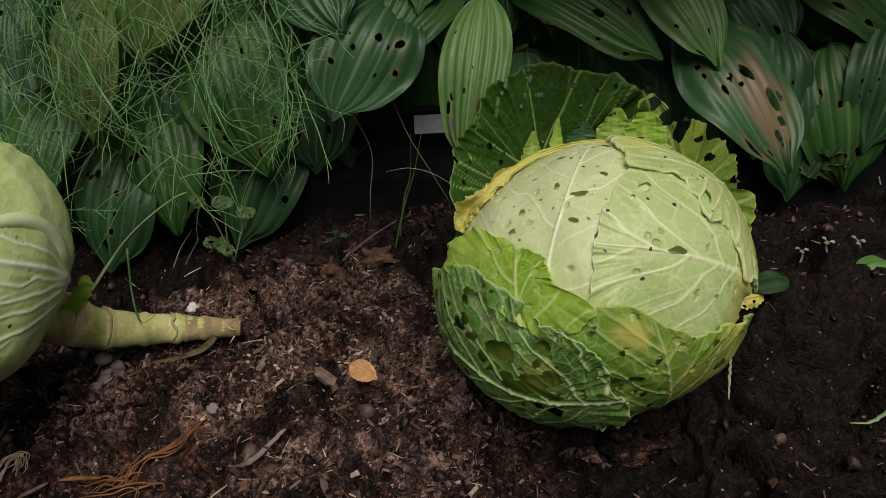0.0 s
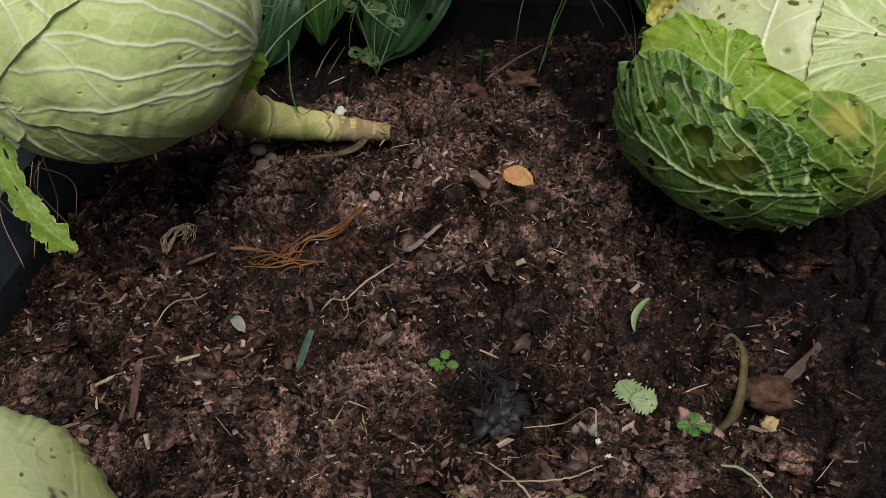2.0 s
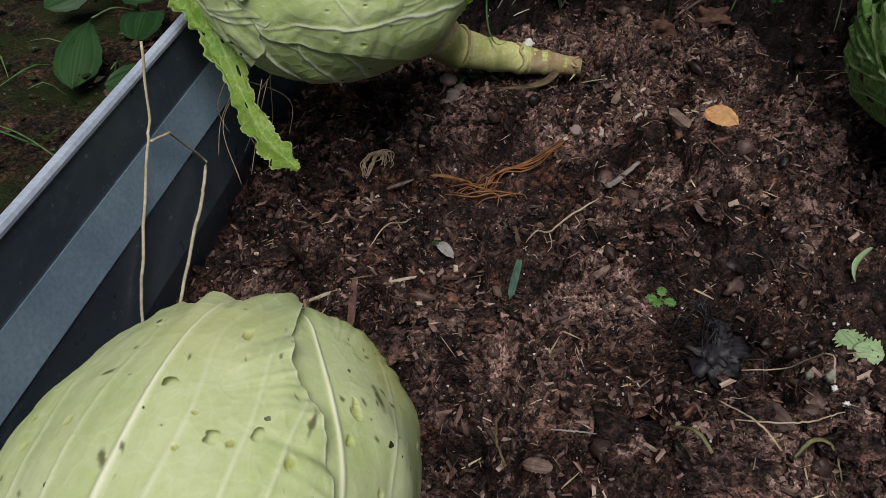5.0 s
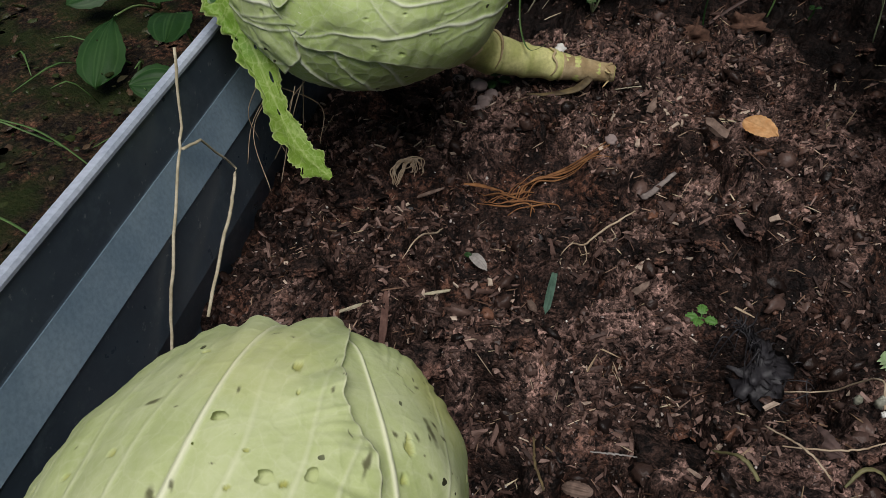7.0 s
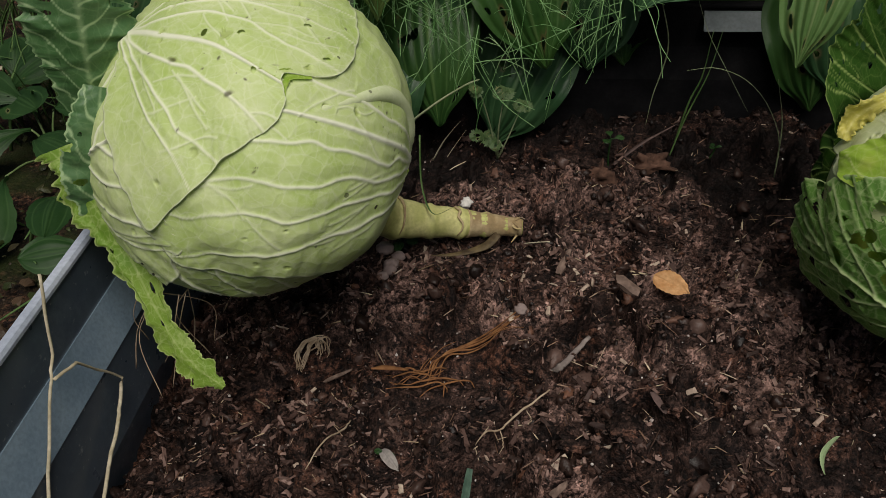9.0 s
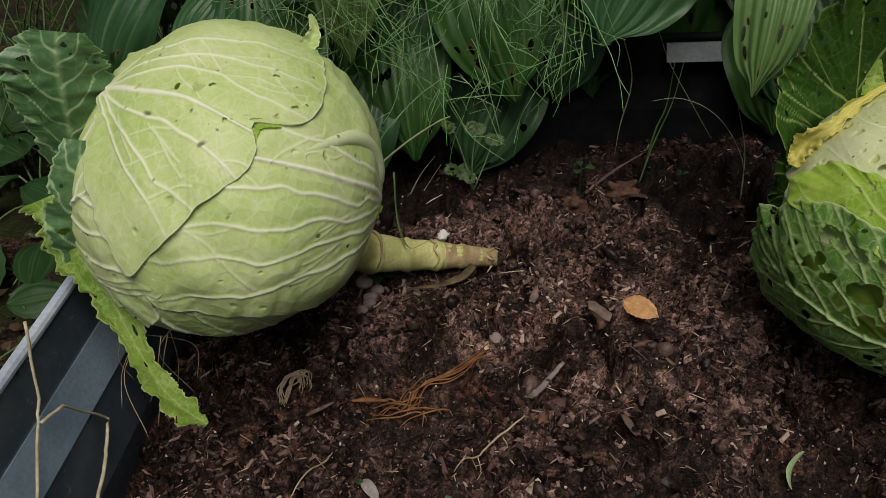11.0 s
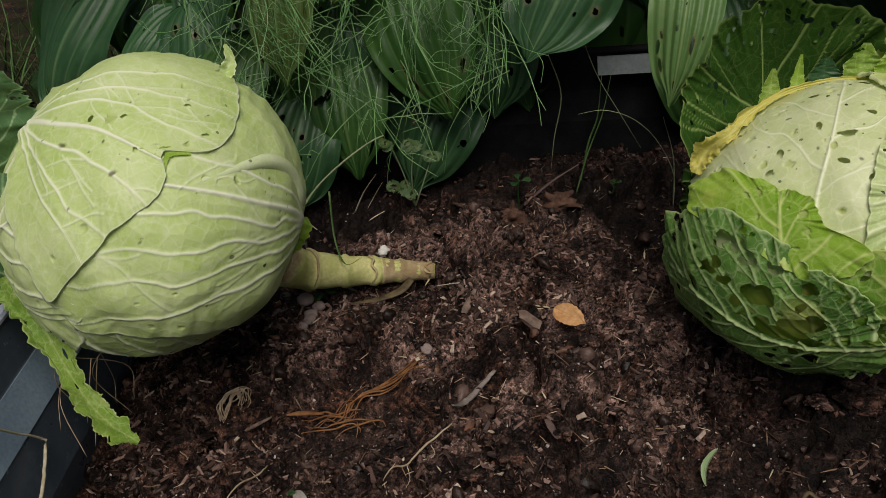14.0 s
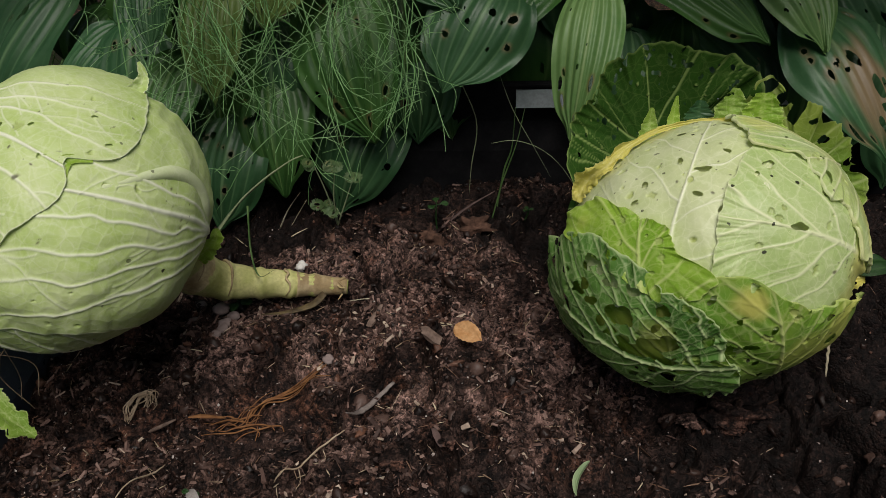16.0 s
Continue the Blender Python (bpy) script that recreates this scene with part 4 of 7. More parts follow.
ribbon_leaf("outer_leaf", cabbage_a, CABBAGE_BLUE, [(-0.526, 0.515, 0.215), (-0.529, 0.500, 0.243), (-0.526, 0.498, 0.264), (-0.522, 0.498, 0.288), (-0.519, 0.500, 0.308), (-0.515, 0.505, 0.326)], [0.026, 0.042, 0.058, 0.068, 0.066, 0.034], (0.50, -0.72, 0.30), 61, 10, 0.10, -0.30, "bluish green outer leaf with fine holes", hole_size=0.020, n=170, m=56, crinkle=0.10, pairs=6, slant=0.30, rim=0.3)
ribbon_leaf("outer_leaf", cabbage_a, CABBAGE_BLUE, [(-0.512, 0.470, 0.150), (-0.519, 0.464, 0.170), (-0.520, 0.462, 0.191), (-0.518, 0.464, 0.214), (-0.514, 0.470, 0.238), (-0.510, 0.480, 0.258)], [0.034, 0.046, 0.052, 0.046, 0.036, 0.020], (0.40, -0.75, 0.30), 62, 9, 0.10, -0.20, "dark green outer leaf with pale torn edges", hole_size=0.026, n=150, m=44, crinkle=0.10, pairs=4, slant=0.25, rim=0.6)
ribbon_leaf("hanging_leaf", cabbage_a, CABBAGE_MID, [(-0.545, 0.478, 0.215), (-0.532, 0.462, 0.188), (-0.512, 0.446, 0.152), (-0.493, 0.428, 0.115), (-0.478, 0.416, 0.085), (-0.462, 0.410, 0.066), (-0.446, 0.406, 0.054)],
            [0.044, 0.046, 0.038, 0.026, 0.017, 0.023, 0.022, 0.006], (0.35, -0.90, 0.20), 8, 9, 0.30, -0.18, "ragged green leaf strip hanging down", hole_size=0.016, n=170, m=34, crinkle=0.16)
ribbon_leaf("leaf_tip", cabbage_a, CABBAGE_PALE, [(-0.375, 0.578, 0.272), (-0.368, 0.584, 0.281), (-0.364, 0.588, 0.289), (-0.366, 0.590, 0.300)], [0.016, 0.012, 0.008, 0.003], (0.3, -0.9, 0.2), 9, 0, 0.2, 0.4, n=24, m=10)
ribbon_leaf("leaf_curl", cabbage_a, CABBAGE_GREEN, [A + 0.1185 * (AS @ unit(d)) for d in ((0.56, -0.45, 0.70), (0.46, -0.49, 0.74), (0.42, -0.53, 0.735), (0.44, -0.59, 0.68))], [0.002, 0.007, 0.011, 0.002], (0.4, -0.5, 0.75), 63, 0, 0.1, 0.5, "bright green turned-back leaf edge", n=40, m=12, crinkle=0.05)


rib = spline([A + k * (AS @ unit(d)) for k, d in ((0.103, (0.80, 0.34, -0.48)), (0.1075, (0.97, 0.18, -0.15)), (0.1085, (0.98, 0.10, 0.14)), (0.1105, (0.91, -0.10, 0.39)), (0.1130, (0.70, -0.45, 0.54)), (0.1148, (0.48, -0.66, 0.57)), (0.1140, (0.31, -0.78, 0.54)))], 60)
rib_v, rib_f = tube(rib, [0.0100, 0.0100, 0.0090, 0.0065, 0.0036, 0.0020, 0.0008], 14)
part("midrib", rib_v, rib_f, CABBAGE_PALE, cabbage_a, "thick pale leaf rib rising from the stalk", vein=np.full(len(rib_v), 0.35), scar=np.zeros(len(rib_v)), yellow=np.zeros(len(rib_v)))
ribbon_leaf("leaf_flap", cabbage_a, CABBAGE_GREEN, [(-0.378, 0.606, 0.072), (-0.366, 0.602, 0.092), (-0.352, 0.598, 0.108), (-0.342, 0.598, 0.120), (-0.339, 0.600, 0.130)], [0.014, 0.020, 0.018, 0.017, 0.006], (0.7, -0.65, 0.3), 65, 0, 0.2, 0.4, "small torn green leaf flap above the neck", n=50, m=16, crinkle=0.12)


def stalk(parent):
    line = spline([A + 0.095 * unit(POLE), (-0.372, 0.628, 0.052), (-0.345, 0.648, 0.031), (-0.312, 0.662, 0.018), (-0.275, 0.674, 0.008), (-0.240, 0.677, 0.004)], 60)
    u = np.linspace(0, 1, 60)
    r = 0.0245 - 0.0165 * u
    for ring in (0.16, 0.30, 0.50, 0.66, 0.80):
        r = r + 0.0022 * np.exp(-((u - ring) / 0.018) ** 2)
    r = r * (1 + 0.05 * field(u * 12, u * 0, 4))
    v, f = tube(line, r, 22)
    v = v + 0.0012 * np.stack([field(v[:, 0] * 90, v[:, 2] * 90, k) for k in (1, 2, 3)], -1)
    stem = part("stalk", v, f, STALK_GREEN, parent, "thick ringed yellow-green stalk with a torn end")
    part("neck", *tube(line[2:10], r[2:10] * (1.03 + 0.05 * field(np.arange(8) * 0.9, np.arange(8) * 0, 2)), 20, ends=False), STALK_SCAR, stem, "brown scarred neck of the stalk")
    part("cut_end", *tube(line[41:], r[41:] * (1.05 + 0.06 * field(np.arange(19) * 0.7, np.arange(19) * 0, 3)), 16), STALK_TAN, stem, "tan torn end of the stalk")
    rng = np.random.RandomState(5)
    for ring in (0.05, 0.12, 0.30, 0.66, 0.97):
        i = int(ring * 59)
        c, d = line[i], unit(line[min(59, i + 1)] - line[max(0, i - 1)])
        side = unit(np.cross(d, (0.1, 0.2, 1)))
        up = np.cross(side, d)
        pts = [c + r[i] * 1.06 * (math.cos(a) * side + math.sin(a) * up) + d * rng.uniform(-0.003, 0.003) for a in np.linspace(-0.4, math.pi + 0.4 + rng.uniform(-0.6, 0.4), 9)]
        part("leaf_scar", *tube(spline(pts, 20), [0.0004, 0.0013, 0.0016, 0.0010, 0.0004], 6), STALK_TAN, stem)
    flap = [(-0.262, 0.662, 0.006), (-0.275, 0.652, -0.002), (-0.300, 0.640, -0.003), (-0.325, 0.632, 0.0)]
    part("torn_bark", *tube(spline(flap, 20), [0.005, 0.006, 0.004, 0.001], 7, 0.25), SHOOT_BROWN, stem, "peeled brown bark strip")
    for k in range(7):
        a = np.array([-0.250, 0.674, 0.006]) + rng.uniform(-0.006, 0.006, 3)
        b = a + np.array([rng.uniform(-0.004, 0.012), rng.uniform(-0.012, 0.006), rng.uniform(-0.008, 0.002)])
        part("torn_fibre", *tube(spline([a, (a + b) / 2 + rng.uniform(-0.004, 0.004, 3), b], 8), [0.0022, 0.0015, 0.0005], 5, 0.5), STALK_SCAR, stem)


stalk(cabbage_a)

# ---- the cabbage with the upright hood leaf ----
B, BR = np.array([0.102, 0.549, 0.141]), 0.110
BS = squashed(BR, (0.116, 0.109, 0.0995), "Y", -20)
cabbage_b = thing("cabbage", (0.09, 0.56, 0.0), "yellowing green cabbage with eaten outer leaves and upright hood leaf", "cabbage", "harvested cabbages")
head(cabbage_b, CABBAGE_WHITE, B, BR - 0.003, BS, 2)
shell_leaf("wrapper_leaf", cabbage_b, CABBAGE_WHITE, B, BR, (-0.30, -0.28, 0.91), (-0.42, -0.90, 0.10),
           [(0.30, -0.05, 0.95), (0.16, -0.35, 0.92), (0.0, -0.70, 0.71), (-0.1, -0.95, 0.3), (-0.5, -0.85, 0.1), (-0.85, -0.45, 0.2), (-0.97, 0.0, 0.25), (-0.80, 0.45, 0.40), (-0.45, 0.66, 0.60), (0.0, 0.62, 0.78), (0.3, 0.45, 0.84)], 0.0035, 11, laterals=5, scars=46, radii=BS, relief=0.45, slopes=(0.5, 1.1), netted=0.12,
           rings=130, segs=360, thin=0.5, scar_size=(0.008, 0.026), patches=[((-0.35, 0.45, 0.82), 0.16, 0.55), ((0.1, 0.45, 0.88), 0.16, 0.5), ((-0.72, 0.15, 0.68), 0.12, 0.4)],
           bites=[((-0.21, -0.31, 0.93), 0.038, 1.25, 1.5), ((-0.26, -0.48, 0.84), 0.026, 1.3, 1.2), ((-0.13, -0.61, 0.78), 0.026, 1.3, 0.5), ((-0.33, -0.18, 0.93), 0.026, 1.4, 0.2), ((-0.55, -0.26, 0.79), 0.028, 1.3, 0.3), ((-0.62, -0.34, 0.70), 0.022, 1.2, 2.3),
                  ((-0.27, 0.19, 0.94), 0.024, 1.4, 1.5), ((-0.15, 0.40, 0.90), 0.024, 1.5, 1.6), ((-0.05, -0.17, 0.98), 0.022, 1.3, 1.3), ((0.02, 0.20, 0.98), 0.024, 1.6, 1.5)],
           marks=[((-0.40 + 0.34 * math.sin(7 * k), -0.15 + 0.42 * math.sin(3.1 * k + 1), 0.85), 0.006 + 0.003 * math.sin(2 * k), 1.2, k) for k in range(26)])
shell_leaf("wrapper_leaf", cabbage_b, CABBAGE_LIME, B, BR, (0.24, -0.71, 0.66), (0.73, -0.59, 0.35),
           [(0.45, -0.02, 0.89), (0.31, -0.03, 0.95), (0.15, -0.10, 0.98), (-0.04, -0.40, 0.92), (-0.14, -0.60, 0.79), (-0.16, -0.76, 0.63), (-0.19, -0.88, 0.44), (-0.08, -0.96, 0.25), (0.30, -0.94, 0.05), (0.62, -0.78, 0.02), (0.86, -0.50, 0.18), (0.90, -0.25, 0.38), (0.72, -0.08, 0.69)],
           0.0062, 12, laterals=4, scars=20, radii=BS, relief=0.35, jag=0.02, bow=0.1, thin=0.8, netted=0.22, rings=130, segs=360, scar_size=(0.008, 0.026),
           patches=[((0.80, -0.55, 0.28), 0.16, 0.75), ((0.76, -0.62, 0.12), 0.20, 0.6), ((0.65, -0.74, 0.08), 0.13, 0.45)],
           bites=[((0.31, -0.68, 0.67), 0.038, 1.4, 0.2), ((0.16, -0.32, 0.93), 0.036, 1.3, 0.6), ((0.08, -0.41, 0.91), 0.022, 1.2, 1.6)],
           marks=[((0.66 + 0.13 * math.sin(7 * k), -0.66 + 0.16 * math.sin(3.1 * k + 1), 0.20 + 0.20 * math.cos(5.3 * k)), 0.007 + 0.004 * math.sin(2 * k), 1.2, k) for k in range(34)])
shell_leaf("wrapper_leaf", cabbage_b, CABBAGE_LIME, B, BR, (0.66, 0.02, 0.75), (0.75, 0.62, -0.2),
           [(0.05, 0.25, 0.97), (0.11, 0.02, 0.99), (0.10, -0.17, 0.97), (0.28, -0.16, 0.94), (0.42, -0.19, 0.88), (0.45, -0.33, 0.81), (0.49, -0.42, 0.76), (0.57, -0.42, 0.69), (0.64, -0.40, 0.62), (0.70, -0.50, 0.48), (0.74, -0.58, 0.33), (0.92, -0.35, 0.05), (0.98, 0.1, 0.1), (0.85, 0.5, 0.0), (0.5, 0.72, 0.45), (0.15, 0.62, 0.77)],
           0.0095, 13, yellow=0.35, radii=BS, scars=14, jag=0.05, relief=0.5, thin=0.8, rings=120, segs=340,
           patches=[((0.45, 0.30, 0.83), 0.2, 0.35), ((0.85, -0.25, 0.35), 0.22, 0.6), ((0.20, 0.20, 0.96), 0.15, 0.45)], bites=[((0.52, -0.30, 0.78), 0.045, 1.6, 0.9), ((0.35, 0.02, 0.93), 0.016, 1.5, 0.3), ((0.55, -0.10, 0.82), 0.016, 1.4, 0.9)])
shell_leaf("wrapper_leaf", cabbage_b, CABBAGE_GREEN, B, BR, (-0.25, -0.8, -0.5), (0.1, -0.3, -0.95),
           [(-0.95, -0.1, 0.1), (-0.7, -0.7, 0.15), (0.0, -0.98, 0.15), (0.6, -0.8, 0.0), (0.75, -0.3, -0.55), (0.2, -0.1, -0.97), (-0.6, 0.0, -0.8)], -0.001, 10, laterals=6, scars=8, yellow=0.4, rings=60, segs=160, radii=BS, patches=[((-0.45, -0.89, -0.05), 0.3, 0.45)])
shell_leaf("outer_leaf", cabbage_b, CABBAGE_GREEN, B, BR, (-0.58, -0.62, 0.53), (-0.50, -0.83, 0.10),
           [(-0.93, -0.06, 0.37), (-0.88, -0.07, 0.46), (-0.79, -0.16, 0.60), (-0.69, -0.34, 0.65), (-0.57, -0.51, 0.65), (-0.39, -0.75, 0.54), (-0.24, -0.83, 0.51), (-0.16, -0.89, 0.43), (-0.22, -0.92, 0.32), (-0.37, -0.90, 0.23), (-0.53, -0.80, 0.29), (-0.66, -0.64, 0.39), (-0.82, -0.43, 0.38), (-0.93, -0.2, 0.33)],
           0.0125, 14, "yellow-green folded outer leaf", laterals=4, scars=16, radii=BS, jag=0.05, ruffle=0.0025, relief=0.35, thin=0.7, netted=0.3, holes=3, hole_size=0.03, patches=[((-0.85, -0.25, 0.46), 0.06, 0.25)])
shell_leaf("outer_leaf", cabbage_b, CABBAGE_DARK, B, BR, (-0.5, -0.82, -0.22), (0.05, -0.97, -0.24),
           [(-0.99, 0.05, 0.16), (-0.97, -0.12, 0.26), (-0.89, -0.22, 0.40), (-0.80, -0.40, 0.46), (-0.64, -0.61, 0.47), (-0.50, -0.78, 0.37), (-0.36, -0.87, 0.32), (-0.24, -0.93, 0.26), (-0.12, -0.98, 0.14), (-0.05, -0.99, -0.12), (0.08, -0.96, -0.26), (0.14, -0.86, -0.49), (-0.1, -0.62, -0.78), (-0.6, -0.25, -0.75), (-0.92, 0.05, -0.38)],
           0.0132, 15, "dark green outer leaf eaten to a net", lacy=0.24, holes=34, hole_size=0.05, scars=26, laterals=6, radii=BS, jag=0.035, ruffle=0.004, spacing=0.10, netted=0.30, relief=0.8, thin=0.75, rings=140, segs=380, margin=14,
           patches=[((-0.42, -0.90, 0.0), 0.12, 0.3)],
           bites=[((-0.64, -0.76, 0.09), 0.085, 1.2, 0.5), ((-0.50, -0.85, -0.16), 0.085, 1.7, 0.2), ((-0.41, -0.91, -0.06), 0.085, 1.5, 0.4), ((-0.78, -0.62, 0.09), 0.04, 1.3, 0.7), ((-0.82, -0.55, 0.18), 0.035, 1.2, 2.0), ((-0.58, -0.77, 0.27), 0.035, 1.4, 0.3), ((-0.67, -0.69, 0.28), 0.03, 1.2, 0.9), ((-0.44, -0.89, 0.07), 0.03, 1.3, 1.0)])
shell_leaf("outer_leaf", cabbage_b, CABBAGE_BRIGHT, B, BR, (0.32, -0.92, -0.20), (0.35, -0.4, -0.85),
           [(-0.40, -0.89, 0.22), (-0.31, -0.90, 0.33), (-0.21, -0.89, 0.40), (-0.12, -0.89, 0.43), (-0.03, -0.90, 0.44), (0.06, -0.91, 0.42), (0.14, -0.91, 0.38), (0.20, -0.93, 0.31), (0.40, -0.90, 0.18), (0.70, -0.71, 0.08), (0.90, -0.42, -0.12), (0.75, -0.35, -0.55), (0.3, -0.6, -0.75), (-0.15, -0.7, -0.7), (-0.20, -0.97, -0.1)],
           0.0098, 16, "green outer leaf with yellow patches and holes", holes=8, hole_size=0.04, scars=20, yellow=0.2, laterals=6, radii=BS, jag=0.03, ruffle=0.0035, netted=0.35, relief=0.6, thin=0.75, rings=130, segs=360, margin=8,
           patches=[((0.05, -0.96, 0.28), 0.105, 0.8), ((0.62, -0.72, -0.25), 0.24, 0.6), ((0.45, -0.85, -0.2), 0.2, 0.4), ((0.68, -0.70, 0.03), 0.2, 0.6)], bites=[((-0.02, -1.00, -0.09), 0.065, 1.4, 0.9), ((0.10, -0.99, -0.06), 0.034, 1.3, 1.3), ((0.63, -0.75, -0.20), 0.05, 1.3, 0.8), ((0.0, -0.985, 0.16), 0.02, 1.2, 0.4)],
           marks=[((0.60 + 0.16 * math.sin(5 * k), -0.74, -0.10 + 0.16 * math.cos(3.3 * k)), 0.007 + 0.003 * math.sin(2 * k), 1.3, k) for k in range(14)])
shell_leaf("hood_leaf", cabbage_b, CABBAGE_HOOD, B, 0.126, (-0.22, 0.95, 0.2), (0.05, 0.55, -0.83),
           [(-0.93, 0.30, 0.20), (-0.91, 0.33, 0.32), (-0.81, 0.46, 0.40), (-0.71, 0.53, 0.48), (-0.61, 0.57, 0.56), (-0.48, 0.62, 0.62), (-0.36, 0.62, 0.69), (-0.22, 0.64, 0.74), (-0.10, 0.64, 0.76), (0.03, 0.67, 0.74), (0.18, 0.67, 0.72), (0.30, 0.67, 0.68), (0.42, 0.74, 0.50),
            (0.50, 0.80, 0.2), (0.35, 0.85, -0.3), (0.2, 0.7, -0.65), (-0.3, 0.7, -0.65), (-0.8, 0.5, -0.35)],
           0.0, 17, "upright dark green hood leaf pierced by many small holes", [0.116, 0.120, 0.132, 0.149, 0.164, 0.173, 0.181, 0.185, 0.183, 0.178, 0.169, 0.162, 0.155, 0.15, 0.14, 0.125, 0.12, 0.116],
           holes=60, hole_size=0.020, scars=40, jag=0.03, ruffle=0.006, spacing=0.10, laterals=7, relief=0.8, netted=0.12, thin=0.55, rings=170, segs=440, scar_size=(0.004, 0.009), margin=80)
ribbon_leaf("yellow_leaf", cabbage_b, CABBAGE_YELLOW, [B + k * (BS @ unit(d)) for k, d in ((0.116, (-0.88, 0.16, 0.38)), (0.120, (-0.81, 0.20, 0.52)), (0.118, (-0.71, 0.18, 0.68)), (0.118, (-0.56, 0.30, 0.77)), (0.117, (-0.32, 0.46, 0.82)), (0.116, (-0.02, 0.47, 0.88)), (0.116, (0.28, 0.38, 0.88)))],
            [0.007, 0.018, 0.011, 0.006, 0.004, 0.004, 0.003], (-0.35, -0.75, 0.55), 18, 0, 0.35, 0.5, "curled yellow leaf edge", yellow=0.1, crinkle=0.6, n=160, m=20)
shell_leaf("outer_leaf", cabbage_b, CABBAGE_MID, B, 0.120, (0.72, 0.62, 0.25), (0.5, 0.55, -0.67),
           [(0.30, 0.66, 0.68), (0.34, 0.60, 0.72), (0.38, 0.57, 0.73), (0.45, 0.56, 0.69), (0.53, 0.58, 0.61), (0.60, 0.49, 0.62), (0.75, 0.41, 0.52), (0.89, 0.30, 0.34), (0.97, 0.18, 0.17), (0.98, 0.04, -0.10), (0.8, 0.3, -0.45), (0.45, 0.8, -0.25), (0.30, 0.88, 0.25)],
           0.0, 19, "light green torn outer leaf beside the hood", [0.144, 0.153, 0.158, 0.153, 0.140, 0.153, 0.154, 0.146, 0.139, 0.131, 0.125, 0.13, 0.14], holes=8, hole_size=0.04, jag=0.04, ruffle=0.005, yellow=0.2, laterals=6, thin=0.6, relief=0.6, rings=130, segs=360, margin=16,
           bites=[((0.36, 0.62, 0.69), 0.055, 1.5, 1.2), ((0.47, 0.60, 0.64), 0.05, 1.3, 0.8), ((0.56, 0.58, 0.59), 0.05, 1.3, 0.4)])
for k, (way, reach, w, m) in enumerate((((-0.42, 0.56, 0.71), 0.026, (0.020, 0.013, 0.003), CABBAGE_MID), ((-0.25, 0.58, 0.77), 0.028, (0.014, 0.008, 0.002), CABBAGE_GREEN), ((0.16, 0.60, 0.78), 0.030, (0.040, 0.028, 0.006), CABBAGE_MID),
                                        ((0.36, 0.56, 0.74), 0.030, (0.040, 0.034, 0.016), CABBAGE_GREEN), ((-0.06, 0.66, 0.75), 0.022, (0.030, 0.024, 0.008), HOSTA_BLUE))):
    foot = B + 0.113 * (BS @ unit(way))
    ribbon_leaf("inner_leaf", cabbage_b, m, [foot, foot + reach * np.array([0.05, 0.25, 0.5]), foot + reach * np.array([0.1, 0.35, 1.0])], w, (0.1, -0.8, 0.55), 30 + k, 2 if k in (2, 3) else 0, 0.10, 0.3, n=48, m=18, hole_size=0.05, crinkle=0.1)
scrap = soil_at(0.240, 0.610, 0.006)
free_leaf("leaf_scrap", tuple(scrap), tuple(soil_at(0.272, 0.615, 0.010)), 0.020, (0.1, -0.5, 0.8), CABBAGE_YELLOW, None, 0.2, 3, 0.001, 0.2, "round", 4, 0.09, serrate=0.08, wave=0.12, seed=41, thing_label="torn yellow leaf scrap beside the cabbage", category="leaf scrap")

# ---- the cabbage at the near end of the bed ----
C, CR = np.array([-0.3850, 0.0863, 0.088]), 0.100
CS = squashed(CR, (0.087, 0.107, 0.123), "Y", 46)
cabbage_c = thing("cabbage", (-0.355, 0.075, -0.02), "pale lime cabbage with bruised, spotted top leaf", "cabbage", "harvested cabbages")
head(cabbage_c, CABBAGE_DULL, C, CR - 0.003, CS, 3)
shell_leaf("wrapper_leaf", cabbage_c, CABBAGE_DULL, C, CR, (0.55, 0.25, 0.8), (0.5, -0.85, -0.1),
           [(0.28, 0.75, 0.60), (0.40, 0.74, 0.54), (0.57, 0.69, 0.44), (0.70, 0.63, 0.34), (0.78, 0.58, 0.22), (0.88, 0.46, 0.08), (0.93, 0.35, -0.1), (0.9, -0.4, -0.1), (0.4, -0.9, 0.1), (-0.3, -0.6, 0.7), (-0.1, 0.3, 0.95), (0.1, 0.65, 0.75)], 0.0025, 21, scars=14, radii=CS, jag=0.03, ruffle=0.0015, laterals=0, stripes=(-0.42, 0.22, 0.7), relief=0.35, rings=120, segs=340,
           bites=[((0.24, 0.70, 0.68), 0.035, 1.2, 0.3), ((0.73, 0.66, 0.20), 0.05, 1.3, 0.3), ((0.36, 0.72, 0.60), 0.025, 1.5, 0.9)],
           marks=[((0.62, 0.45, 0.64), 0.010, 4.5, 0.9), ((0.55, 0.50, 0.67), 0.008, 4.0, 0.7), ((0.74, 0.30, 0.60), 0.035, 1.6, 0.3), ((0.64, 0.66, 0.40), 0.018, 1.4, 0.3)] + [((0.70 + 0.16 * math.sin(7 * k), 0.35 + 0.3 * math.sin(3.1 * k + 1), 0.50 + 0.2 * math.cos(5.3 * k)), 0.009 + 0.005 * math.sin(2 * k), 1.4, k) for k in range(22)],
           patches=[((0.72, 0.55, 0.42), 0.22, 0.35)])
